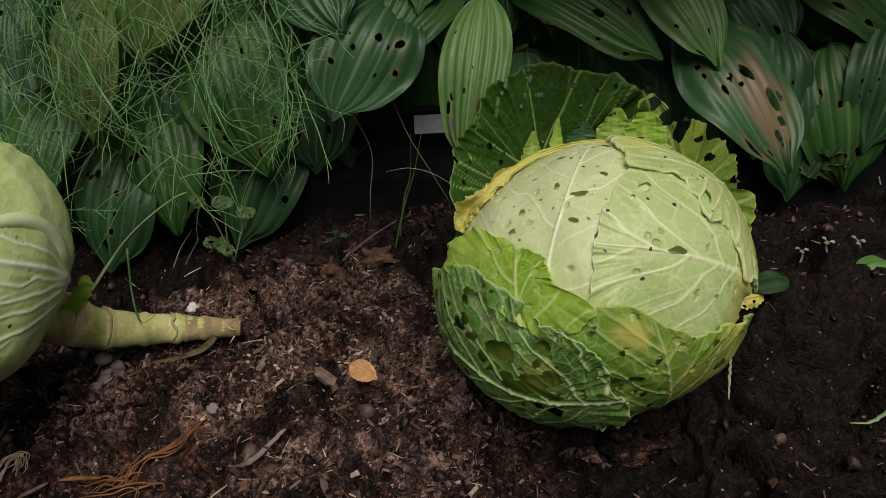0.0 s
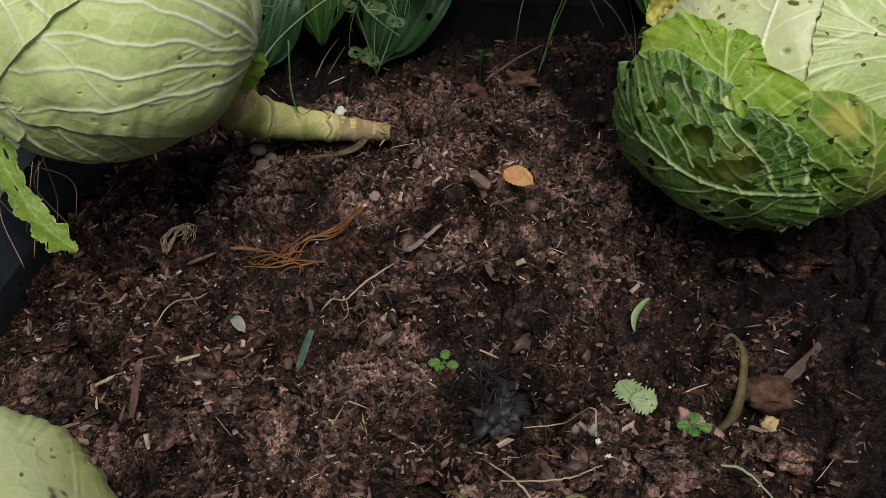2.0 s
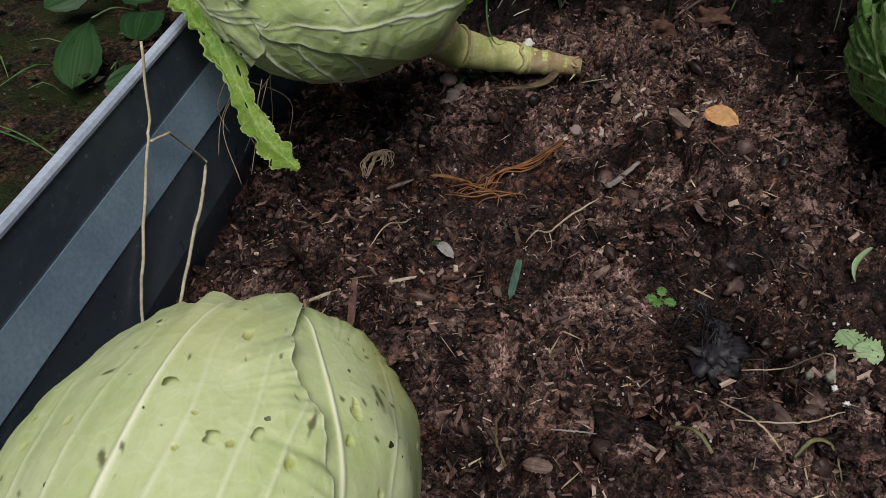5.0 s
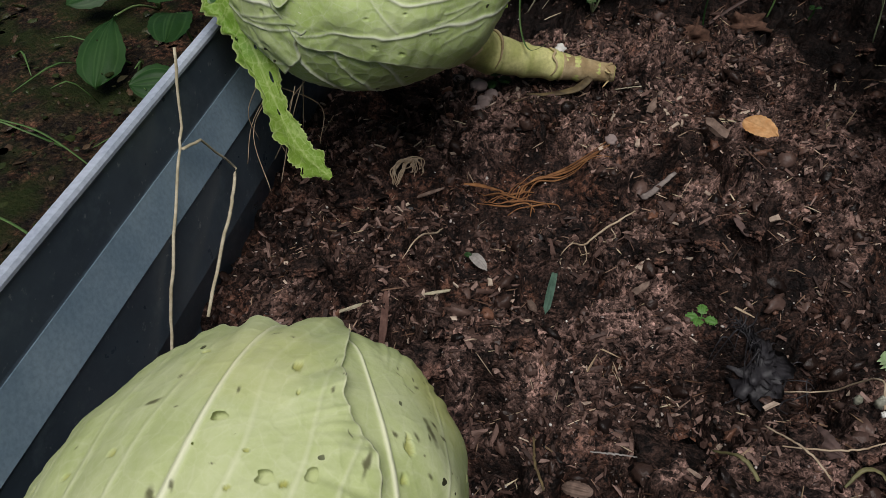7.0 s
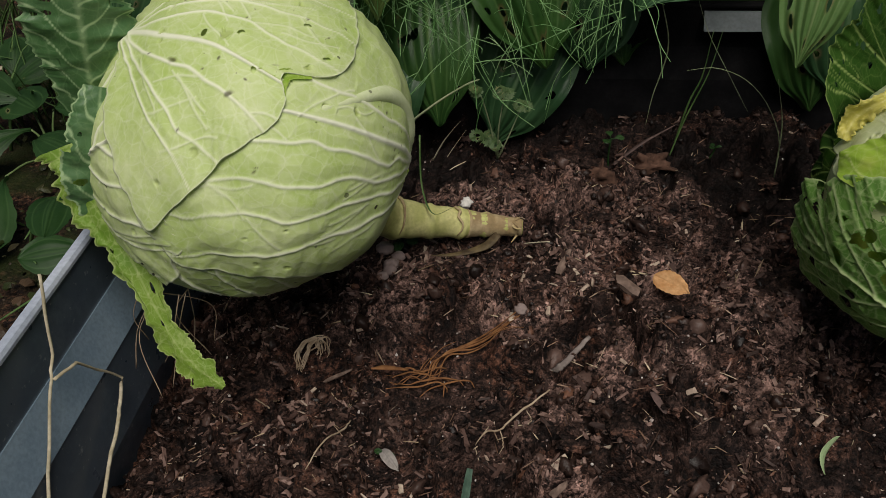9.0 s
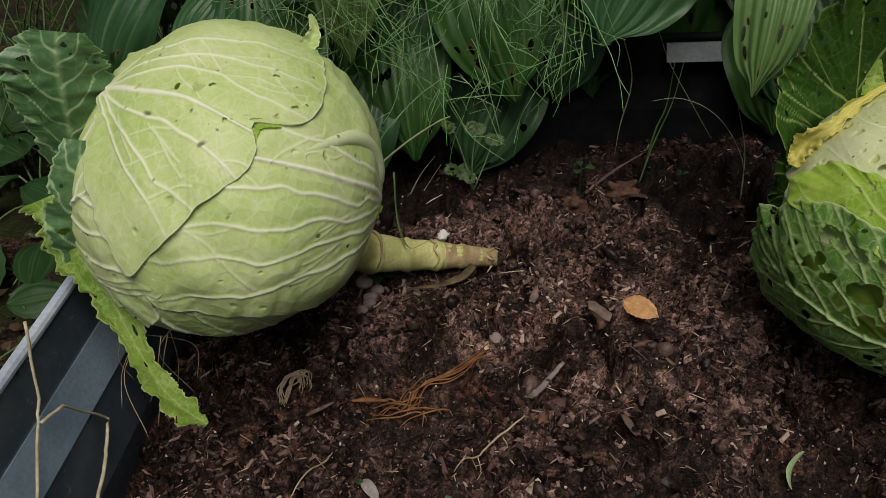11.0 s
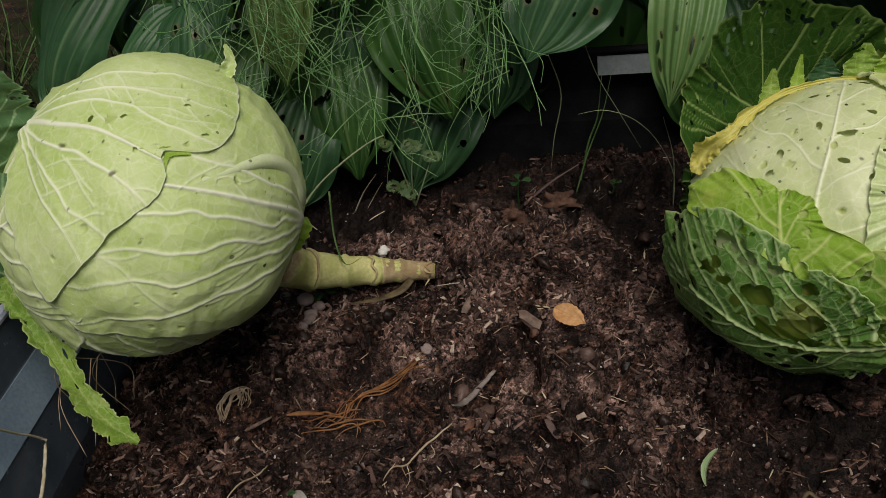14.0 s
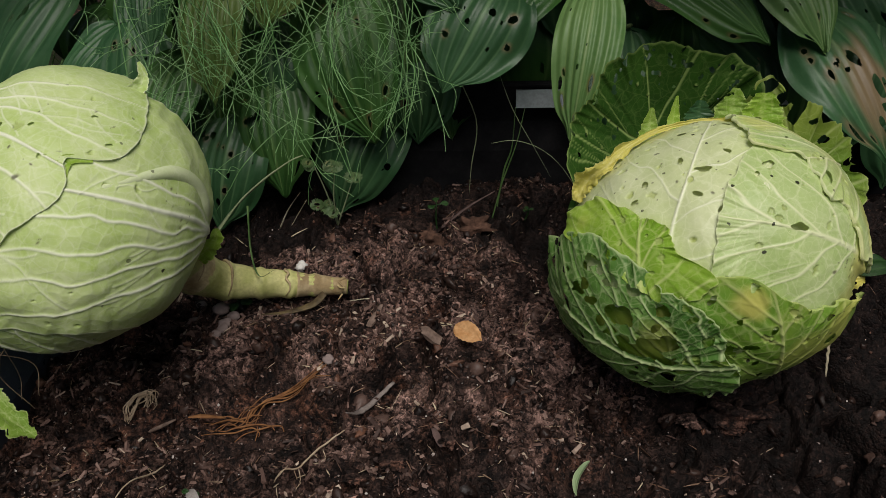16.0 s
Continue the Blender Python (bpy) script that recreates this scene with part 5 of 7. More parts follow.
shell_leaf("wrapper_leaf", cabbage_c, CABBAGE_DULL, C, CR, (-0.05, -0.1, 1.0), (-0.05, -0.95, -0.2),
           [(0.05, 0.66, 0.75), (0.12, 0.77, 0.63), (0.20, 0.77, 0.60), (0.25, 0.70, 0.67), (0.30, 0.53, 0.79), (0.33, 0.37, 0.87), (0.36, 0.24, 0.90), (0.42, 0.14, 0.90), (0.52, 0.07, 0.85), (0.60, -0.06, 0.80), (0.70, -0.25, 0.66), (0.78, -0.45, 0.44), (0.6, -0.75, 0.2), (0.0, -0.98, 0.0), (-0.75, -0.6, 0.1), (-0.95, 0.0, 0.2),
            (-0.85, 0.35, 0.38), (-0.45, 0.62, 0.64), (-0.12, 0.62, 0.77)], 0.0060, 22, scars=20, laterals=0, radii=CS, jag=0.02, relief=0.8, stripes=(-0.85, -0.58, -0.36, -0.16, 0.24, 0.48, 0.74), rings=130, segs=360, scar_size=(0.008, 0.022), patches=[((0.13, 0.70, 0.70), 0.10, 0.10), ((0.0, 0.35, 0.93), 0.25, 0.18)],
           marks=[((0.54, -0.02, 0.84), 0.030, 2.2, 0.1), ((0.46, 0.06, 0.89), 0.011, 2.8, 1.0), ((0.62, -0.06, 0.78), 0.024, 1.3, 0.9), ((-0.06, -0.24, 0.97), 0.012, 1.7, 0.6), ((-0.12, -0.27, 0.96), 0.022, 1.5, 0.6), ((-0.32, 0.10, 0.94), 0.020, 1.8, 2.0),
                  ((0.02, 0.11, 0.99), 0.008, 1.6, 0.3), ((0.34, 0.20, 0.92), 0.008, 1.0, 0.0), *[((0.75 * math.sin(3.7 * k + 0.4), 0.55 * math.sin(2.3 * k + 1.0) - 0.1, 0.85), 0.006 + 0.004 * math.sin(5 * k), 1.0 + 0.8 * math.sin(k) ** 2, k) for k in range(36)]],
           bites=[((0.38, -0.12, 0.92), 0.028, 1.1, 0.0), ((0.24, -0.17, 0.96), 0.030, 1.3, 1.6), ((0.0, 0.0, 1.0), 0.026, 1.3, 1.6), ((0.64, 0.0, 0.77), 0.030, 1.4, 0.6)])
shell_leaf("wrapper_leaf", cabbage_c, CABBAGE_DULL, C, CR, (-0.6, 0.5, 0.5), (-0.4, -0.5, -0.75),
           [(0.2, 0.9, 0.3), (-0.2, 0.5, 0.8), (-0.7, -0.1, 0.7), (-0.97, 0.0, 0.1), (-0.7, 0.7, 0.0)], 0.001, 23, scars=10, radii=CS, rings=60, segs=150)


# ---- hostas behind the rear wall ----
def hosta(at, label):
    return thing("hosta", at, label, "plant", "hostas behind the bed")


def hosta_leaf(plant, base, tip, width, facing=(0.0, -0.75, 0.6), material=HOSTA_BLUE, seed=0, holes=8, arch=0.20, fold=0.22, hole_size=0.04, fine=True, **more):
    leaf = free_leaf("leaf", base, tip, width, facing, material, plant, arch, 8, 0.0013, fold, "heart", holes + 3, hole_size, seed=seed, wave=0.06, sway=0.16 * math.sin(2.7 * seed),
                     long_res=60 if fine else 14, cross_res=48 if fine else 20, **more)
    o = ORIGIN[plant]
    b = np.array(base, float)
    rng = np.random.RandomState(seed)
    mid = (o + b) / 2 + np.array([rng.uniform(-0.03, 0.03), 0.03, 0.06])
    part("petiole", *tube(spline([o + rng.uniform(-0.02, 0.02, 3) * (1, 1, 0), mid, b + np.array([0, 0.004, 0.003])], 10), [0.005, 0.0035, 0.0025], 6), PETIOLE, leaf)
    return leaf


mid_hosta = hosta((-0.02, 1.18, OUT), "large blue-green hosta with slug-eaten ribbed leaves behind the bed")
hosta_leaf(mid_hosta, (-0.068, 0.880, 0.278), (-0.127, 0.799, 0.173), 0.118, (-0.05, -0.85, 0.5), HOSTA_BLUE, 41, 8, fold=0.10)
hosta_leaf(mid_hosta, (-0.165, 0.935, 0.318), (-0.121, 0.830, 0.257), 0.105, (-0.2, -0.6, 0.8), HOSTA_BLUE, 42, 2, fold=0.12)
hosta_leaf(mid_hosta, (-0.010, 0.935, 0.300), (-0.086, 0.835, 0.226), 0.105, (-0.1, -0.7, 0.7), HOSTA_GREEN, 43, 8)
hosta_leaf(mid_hosta, (0.028, 0.830, 0.292), (0.008, 0.722, 0.156), 0.070, (-0.15, -0.8, 0.5), HOSTA_LIGHT, 44, 8, fold=0.45)
hosta_leaf(mid_hosta, (0.035, 0.985, 0.285), (0.050, 0.92, 0.212), 0.085, (0, -0.7, 0.6), HOSTA_GREEN, 45, 4)
hosta_leaf(mid_hosta, (-0.02, 0.95, 0.335), (-0.028, 0.85, 0.268), 0.06, (0, -0.6, 0.8), HOSTA_LIGHT, 46, 2)
hosta_leaf(mid_hosta, (-0.160, 1.000, 0.175), (-0.148, 0.895, 0.072), 0.105, (0, -0.8, 0.5), HOSTA_GREEN, 47, 3)
hosta_leaf(mid_hosta, (0.055, 0.990, 0.225), (0.068, 0.940, 0.130), 0.105, (0, -0.8, 0.5), HOSTA_BLUE, 48, 2)
hosta_leaf(mid_hosta, (-0.100, 0.97, 0.24), (-0.085, 0.925, 0.150), 0.10, (0, -0.8, 0.5), HOSTA_BLUE, 49, 2)

right_hosta = hosta((0.33, 1.20, OUT), "large dark green hosta with drooping ribbed leaves, one browned")
hosta_leaf(right_hosta, (0.062, 0.955, 0.275), (0.226, 0.855, 0.210), 0.088, (-0.15, -0.6, 0.8), HOSTA_GREEN, 51, 5, arch=0.22, fold=0.35)
hosta_leaf(right_hosta, (0.150, 0.960, 0.215), (0.246, 0.900, 0.132), 0.105, (0.0, -0.8, 0.6), HOSTA_BLUE, 52, 2)
hosta_leaf(right_hosta, (0.190, 0.950, 0.300), (0.288, 0.84, 0.207), 0.088, (0.15, -0.75, 0.6), HOSTA_LIGHT, 53, 10, fold=0.25)
hosta_leaf(right_hosta, (0.262, 0.915, 0.222), (0.328, 0.770, 0.098), 0.118, (0.25, -0.85, 0.45), HOSTA_BLUE, 54, 8, dead=0.5, rot=(0.62, 0.12, 0.27), hole_size=0.06, big=((0.44, 0.08, 0.050, 1.2, 0.9), (0.74, 0.20, 0.035, 1.3, 0.9), (0.82, 0.10, 0.040, 1.2, 0.4), (0.60, 0.30, 0.030, 1.2, 0.4)))
hosta_leaf(right_hosta, (0.305, 0.990, 0.270), (0.388, 0.92, 0.178), 0.110, (0.1, -0.7, 0.65), HOSTA_BLUE, 55, 14)
hosta_leaf(right_hosta, (0.395, 0.990, 0.270), (0.530, 0.92, 0.168), 0.105, (0.15, -0.7, 0.65), HOSTA_GREEN, 56, 6)
hosta_leaf(right_hosta, (0.392, 0.945, 0.180), (0.376, 0.900, 0.118), 0.040, (0.4, -0.8, 0.4), HOSTA_LIGHT, 57, 8, hole_size=0.12, dead=0.4)
hosta_leaf(right_hosta, (0.330, 0.950, 0.175), (0.350, 0.890, 0.080), 0.105, (0.1, -0.8, 0.5), HOSTA_BLUE, 58, 5)
hosta_leaf(right_hosta, (0.46, 0.98, 0.19), (0.505, 0.92, 0.085), 0.11, (0.1, -0.8, 0.5), HOSTA_GREEN, 59, 4)
hosta_leaf(right_hosta, (0.21, 0.97, 0.17), (0.22, 0.925, 0.07), 0.11, (0.0, -0.8, 0.5), HOSTA_BLUE, 60, 3)

herb_hosta = hosta((-0.33, 1.16, OUT), "green and yellowing hosta leaves hanging behind feathery stems")
hosta_leaf(herb_hosta, (-0.268, 0.935, 0.270), (-0.240, 0.832, 0.098), 0.125, (0.0, -0.85, 0.4), HOSTA_GREEN, 61, 7)
hosta_leaf(herb_hosta, (-0.360, 0.915, 0.175), (-0.326, 0.822, 0.036), 0.112, (-0.1, -0.85, 0.4), HOSTA_GREEN, 62, 8)
hosta_leaf(herb_hosta, (-0.212, 0.940, 0.135), (-0.288, 0.852, -0.004), 0.118, (0.0, -0.85, 0.4), HOSTA_BLUE, 63, 9)
hosta_leaf(herb_hosta, (-0.388, 0.890, 0.125), (-0.420, 0.800, -0.002), 0.105, (-0.1, -0.85, 0.4), HOSTA_BLUE, 64, 12)
hosta_leaf(herb_hosta, (-0.466, 0.905, 0.305), (-0.458, 0.825, 0.219), 0.056, (-0.2, -0.8, 0.5), HOSTA_BLUE, 65, 4)
hosta_leaf(herb_hosta, (-0.385, 0.900, 0.300), (-0.404, 0.800, 0.166), 0.075, (0.0, -0.8, 0.5), HOSTA_YELLOW, 66, 8)
hosta_leaf(herb_hosta, (-0.295, 0.930, 0.350), (-0.325, 0.845, 0.235), 0.110, (-0.1, -0.75, 0.6), HOSTA_YELLOW, 67, 7)
hosta_leaf(herb_hosta, (-0.455, 0.900, 0.190), (-0.500, 0.815, 0.080), 0.095, (-0.2, -0.8, 0.5), HOSTA_GREEN, 68, 4)
hosta_leaf(herb_hosta, (-0.195, 0.955, 0.260), (-0.180, 0.890, 0.150), 0.110, (0.1, -0.85, 0.4), HOSTA_GREEN, 69, 4)
hosta_leaf(herb_hosta, (-0.480, 0.920, 0.120), (-0.500, 0.880, 0.005), 0.11, (0.0, -0.85, 0.4), HOSTA_BLUE, 70, 4)

left_hosta = hosta((-0.66, 1.22, OUT), "blue-green hosta at the corner of the bed")
hosta_leaf(left_hosta, (-0.640, 1.020, 0.250), (-0.755, 0.925, 0.070), 0.125, (-0.25, -0.8, 0.55), HOSTA_BLUE, 71, 6)
hosta_leaf(left_hosta, (-0.545, 0.965, 0.205), (-0.620, 0.890, 0.125), 0.080, (-0.2, -0.75, 0.6), HOSTA_BLUE, 72, 2)
hosta_leaf(left_hosta, (-0.540, 1.02, 0.250), (-0.530, 0.93, 0.150), 0.065, (0.0, -0.8, 0.5), HOSTA_BLUE, 73, 3)
hosta_leaf(left_hosta, (-0.70, 1.12, 0.230), (-0.80, 1.04, 0.100), 0.120, (-0.2, -0.75, 0.6), HOSTA_GREEN, 74, 3)
hosta_leaf(left_hosta, (-0.60, 1.06, 0.20), (-0.66, 1.00, 0.08), 0.12, (-0.1, -0.8, 0.5), HOSTA_GREEN, 75, 2)

# leaves that hide the rear wall on both sides of its open stretch
rng = np.random.RandomState(77)
for i, (x, z) in enumerate([(-0.175, 0.19), (0.055, 0.16), (-0.53, 0.20), (-0.44, 0.15), (-0.35, 0.20), (-0.27, 0.14), (-0.23, 0.20), (-0.40, 0.22), (0.08, 0.18), (0.14, 0.19), (0.22, 0.17), (0.29, 0.18), (0.36, 0.19), (0.43, 0.17), (0.50, 0.20), (0.57, 0.18), (0.40, 0.16), (0.54, 0.15)]):
    base = np.array([x, 0.930 + rng.uniform(-0.008, 0.008), z + 0.02])
    tip = base + np.array([rng.uniform(-0.03, 0.03), -rng.uniform(0.045, 0.06), -rng.uniform(0.13, 0.17)])
    hosta_leaf((herb_hosta if x < -0.2 else mid_hosta if x < 0.12 else right_hosta), base, tip, rng.uniform(0.10, 0.12), (rng.uniform(-0.25, 0.25), -0.85, 0.45), (HOSTA_BLUE, HOSTA_GREEN)[i % 2], 400 + i, 5)

# the leaves behind, and unseen leaves above, added to shade the far end
rng = np.random.RandomState(90)
for i in range(60):
    plant = (herb_hosta, mid_hosta, right_hosta)[i % 3]
    row = i // 20
    base = np.array([ORIGIN[plant][0] + rng.uniform(-0.22, 0.22), 1.00 + 0.08 * row + rng.uniform(-0.02, 0.02), rng.uniform(0.10, 0.34)])
    tip = base + np.array([rng.uniform(-0.06, 0.06), -rng.uniform(0.03, 0.06), -rng.uniform(0.08, 0.14)])
    hosta_leaf(plant, base, tip, rng.uniform(0.10, 0.13), (rng.uniform(-0.3, 0.3), -0.8, 0.5), (HOSTA_BLUE, HOSTA_GREEN)[i % 2], 100 + i, 2, fine=False)
for i in range(100):
    plant = (herb_hosta, mid_hosta, right_hosta, left_hosta)[i % 4]
    base = np.array([ORIGIN[plant][0] + rng.uniform(-0.22, 0.22), rng.uniform(0.90, 1.28), rng.uniform(0.39, 0.50)])
    tip = base + np.array([rng.uniform(-0.09, 0.09), -rng.uniform(0.06, 0.13), -rng.uniform(0.0, 0.06)])
    hosta_leaf(plant, base, tip, rng.uniform(0.11, 0.14), (rng.uniform(-0.3, 0.3), -0.3, 0.9), (HOSTA_BLUE, HOSTA_GREEN)[i % 2], 200 + i, 2, fine=False)


# more unseen leaves overhead, added only to darken the right side
for i in range(34):
    base = np.array([rng.uniform(0.02, 0.62), rng.uniform(0.84, 1.05), rng.uniform(0.40, 0.48)])
    tip = base + np.array([rng.uniform(-0.09, 0.09), -rng.uniform(0.05, 0.10), -rng.uniform(0.0, 0.04)])
    hosta_leaf(right_hosta, base, tip, rng.uniform(0.11, 0.14), (rng.uniform(-0.3, 0.3), -0.3, 0.9), (HOSTA_BLUE, HOSTA_GREEN)[i % 2], 500 + i, 0, fine=False)


# ---- the feathery herb that hangs before the hostas ----
def feathery_herb():
    herb = thing("feathery_herb", (-0.40, 0.98, OUT), "tangle of thin feathery green stems hanging over the bed", "plant")
    rng = np.random.RandomState(12)
    strands = []
    mains = []
    for k in range(12):
        x = -0.46 + 0.026 * k
        top = np.array([x + rng.uniform(-0.03, 0.03), rng.uniform(0.80, 0.88), rng.uniform(0.34, 0.42)])
        bottom = top + np.array([rng.uniform(-0.08, 0.08), rng.uniform(-0.10, -0.03), -rng.uniform(0.16, 0.28)])
        mains.append(spline([ORIGIN[herb] + (rng.uniform(-0.05, 0.05), 0, 0), top + (0, 0.05, 0.02), top + (0, -0.02, 0.01), (top + bottom) / 2 + rng.normal(0, 0.012, 3), bottom], 48))
        part("stem", *tube(mains[-1], [0.0020, 0.0014, 0.0009, 0.0005], 5), HERB_GREEN, herb)
    for k in range(330):
        line = mains[rng.randint(len(mains))]
        p = line[rng.randint(20, 48)] + rng.normal(0, 0.006, 3)
        way = unit((rng.normal(0.05, 0.7), rng.normal(-0.15, 0.3), rng.normal(-0.3, 0.6)))
        length = rng.uniform(0.05, 0.14)
        curl = rng.normal(0, 0.35, 3)
        run = [p]
        for step in range(5):
            way = unit(way + 0.30 * curl + rng.normal(0, 0.16, 3) + (0, 0, -0.10))
            run.append(run[-1] + way * length / 5)
        b = run[-1]
        low = 0.05 if b[0] < -0.26 else 0.05 + 0.9 * (b[0] + 0.26)
        if b[2] < low or b[0] > -0.10 or max(q[1] for q in run) > 0.93:
            continue
        strands.append(tube(spline(run, 14), [0.00060, 0.00052, 0.00030], 3, ends=False))
        for _ in range(rng.randint(1, 5)):
            c = run[rng.randint(1, 5)]
            side = unit(way + rng.normal(0, 0.7, 3))
            reach = rng.uniform(0.010, 0.040)
            strands.append(tube(spline([c, c + side * reach * 0.5 + rng.normal(0, 0.003, 3), c + side * reach + (0, 0, -0.15 * reach)], 6), [0.00045, 0.00028], 3, ends=False))
    tagged(part("foliage", *join(strands), HERB_GREEN, herb, "hair-thin branching foliage"), kind="stuff")


feathery_herb()


# ---- grass and small plants in the bed ----
def blade(name, pts, width, material, label, category="grass blade", group=""):
    v, f = tube(spline(pts, 18), [width, width * 0.9, width * 0.3], 5, 0.3)
    return free_mesh(name, tuple(pts[0]), v, f, material, label, category, group)


blade("grass_blade", [(0.022, 0.785, 0.0), (0.020, 0.790, 0.042), (0.0, 0.790, 0.084), (-0.026, 0.790, 0.111), (-0.056, 0.790, 0.123), (-0.083, 0.790, 0.120)], 0.0013, GRASS_PALE, "thin arching pale grass blade in the soil", group="grass blades")
blade("grass_blade", [(0.022, 0.785, 0.0), (0.019, 0.790, 0.06), (0.005, 0.790, 0.112)], 0.0013, GRASS_PALE, "thin upright pale grass blade in the soil", group="grass blades")
blade("grass_blade", [(-0.080, 0.83, 0.0), (-0.070, 0.83, 0.06), (-0.060, 0.83, 0.094), (-0.056, 0.83, 0.145)], 0.0012, GRASS_GREEN, "thin dark grass blade before the rear wall", group="grass blades")
blade("grass_blade", [(-0.085, 0.815, 0.0), (-0.072, 0.82, 0.05), (-0.055, 0.825, 0.10), (-0.045, 0.84, 0.14)], 0.0010, GRASS_GREEN, "thin dark grass blade before the rear wall", group="grass blades")
blade("grass_blade", [(-0.115, 0.80, 0.19), (-0.10, 0.82, 0.13), (-0.108, 0.83, 0.07), (-0.112, 0.83, 0.03)], 0.0008, GRASS_PALE, "hair-thin hanging dry stem", group="grass blades")
blade("grass_blade", [(-0.08, 0.86, 0.19), (-0.06, 0.84, 0.14), (-0.035, 0.82, 0.10), (-0.015, 0.80, 0.07)], 0.0009, GRASS_PALE, "hair-thin hanging dry stem", group="grass blades")
blade("grass_blade", [(-0.405, 0.72, 0.030), (-0.370, 0.738, 0.070), (-0.334, 0.740, 0.102), (-0.300, 0.740, 0.126), (-0.285, 0.742, 0.132)], 0.0046, GRASS_PALE, "broad pale grass blade leaning over the cabbage stalk", group="grass blades")
blade("grass_blade", [(-0.338, 0.69, 0.10), (-0.335, 0.665, 0.06), (-0.322, 0.640, 0.045), (-0.30, 0.628, 0.062)], 0.0013, GRASS_GREEN, "thin grass blade across the cabbage stalk", group="grass blades")
blade("dry_stalk", [(-0.345, 0.800, 0.0), (-0.330, 0.800, 0.028), (-0.312, 0.800, 0.052)], 0.0013, DRY_STRAW, "short pale dry stalk stub in the soil", "stalk")
blade("dry_stalk", [(-0.334, 0.795, -0.002), (-0.320, 0.798, 0.020), (-0.306, 0.800, 0.041)], 0.0013, DRY_STRAW, "short pale dry stalk stub in the soil", "stalk")
blade("dry_stalk", [soil_at(-0.145, 0.800), (-0.115, 0.815, 0.02), (-0.08, 0.83, 0.035)], 0.0028, BROWN_LEAF, "brown fallen stick in the soil", "stick")
def bent_stalk(pts, width, label):
    """A dry stalk of straight lengths with sharp bends."""
    line = np.vstack([np.linspace(a, b, 7, endpoint=False) for a, b in zip(pts[:-1], pts[1:])] + [np.array(pts[-1:])])
    line = line + 0.0006 * np.stack([field(np.arange(len(line)) * 0.6, np.arange(len(line)) * 0, k) for k in (1, 2, 3)], -1)
    v, f = tube(line, [width, width * 0.9, width * 1.1, width], 7, 0.75)
    return free_mesh("dry_stalk", tuple(pts[0]), v, f, DRY_STRAW, label, "stalk", "dry stalks")


bent_stalk([(-0.543, 0.396, 0.166), (-0.541, 0.373, 0.115), (-0.540, 0.356, 0.098), (-0.539, 0.316, 0.048), (-0.537, 0.282, 0.006), (-0.533, 0.258, -0.030)], 0.0012, "kinked pale dry stalk leaning on the bed wall")
bent_stalk([(-0.538, 0.362, 0.103), (-0.536, 0.384, 0.096), (-0.534, 0.419, 0.043), (-0.533, 0.398, 0.024), (-0.532, 0.357, 0.0), (-0.530, 0.315, -0.026)], 0.0014, "broken dry stalk leaning on the bed wall")
for k in range(9):
    r = np.random.RandomState(200 + k)
    a = np.array([-0.50 + r.uniform(-0.015, 0.03), 0.45 + r.uniform(-0.02, 0.02), 0.115])
    b = np.array([-0.515 + r.uniform(-0.02, 0.04), 0.425 + r.uniform(-0.03, 0.04), 0.012 + r.uniform(-0.03, 0.03)])
    v, f = tube(spline([a, (a + b) / 2 + r.normal(0, 0.010, 3), b], 14), [0.00045, 0.0004], 4)
    free_mesh("hanging_root", tuple(a), v, f, ROOT_PALE, "hair-thin pale root hanging by the bed wall", "root", "hanging roots")


def seedling(at, leaves, size, material, label, height=0.015, seed=0, shape="round", lobes=0.0):
    """A tiny plant: a stem, and leaves on short stalks."""
    r = np.random.RandomState(seed)
    at = np.array(at, float)
    plant = thing("seedling", tuple(at), label, "seedling", "small weeds")
    top = at + np.array([r.uniform(-0.004, 0.004), r.uniform(-0.004, 0.004), height])
    part("stem", *tube(spline([at - (0, 0, 0.005), (at + top) / 2 + r.uniform(-0.003, 0.003, 3), top], 8), [0.0012, 0.0008], 5), material, plant)
    for k in range(leaves):
        a = 2 * math.pi * k / leaves + r.uniform(-0.4, 0.4)
        way = np.array([math.cos(a), math.sin(a), r.uniform(-0.1, 0.35)])
        b = top + way * size * 0.25
        leaf = free_leaf("leaf", b, b + way * size, size * r.uniform(0.7, 0.9), (0.0, -0.2, 1.0), material, plant, 0.12, 2, 0.0003, 0.1, shape, serrate=lobes, seed=seed + k, long_res=14, cross_res=12)
        part("petiole", *tube([top, (top + b) / 2, b], [0.0007, 0.0006], 4), material, leaf)
    return plant


seedling(soil_top(-0.155, 0.358, 0.010), 4, 0.0095, SPROUT_GREEN, "tiny bright green three-leaved sprout in the soil", 0.010, 1, lobes=0.25)
seedling(soil_top(0.015, 0.294, 0.012), 4, 0.009, SPROUT_GREEN, "tiny bright green toothed sprout in the soil", 0.013, 2, lobes=0.3)
seedling(soil_at(-0.15, 0.80), 3, 0.012, WEED_GREEN, "small drooping weed seedling in dark soil", 0.040, 3, "spoon")
seedling(soil_at(-0.045, 0.80), 3, 0.006, WEED_GREEN, "tiny pale weed seedling in dark soil", 0.010, 4)
seedling((0.375, 0.662, 0.02), 1, 0.030, SPROUT_GREEN, "round-leaved weed seedling beside the cabbage", 0.030, 5)
seedling((0.250, 0.62, 0.04), 2, 0.034, WEED_GREEN, "weed seedling with a withered tip beside the cabbage", 0.030, 6)
lacy = thing("lacy_weed", tuple(soil_at(-0.275, 0.80)), "slug-eaten lacy weed with ragged little leaves", "plant", "small weeds")
r = np.random.RandomState(64)
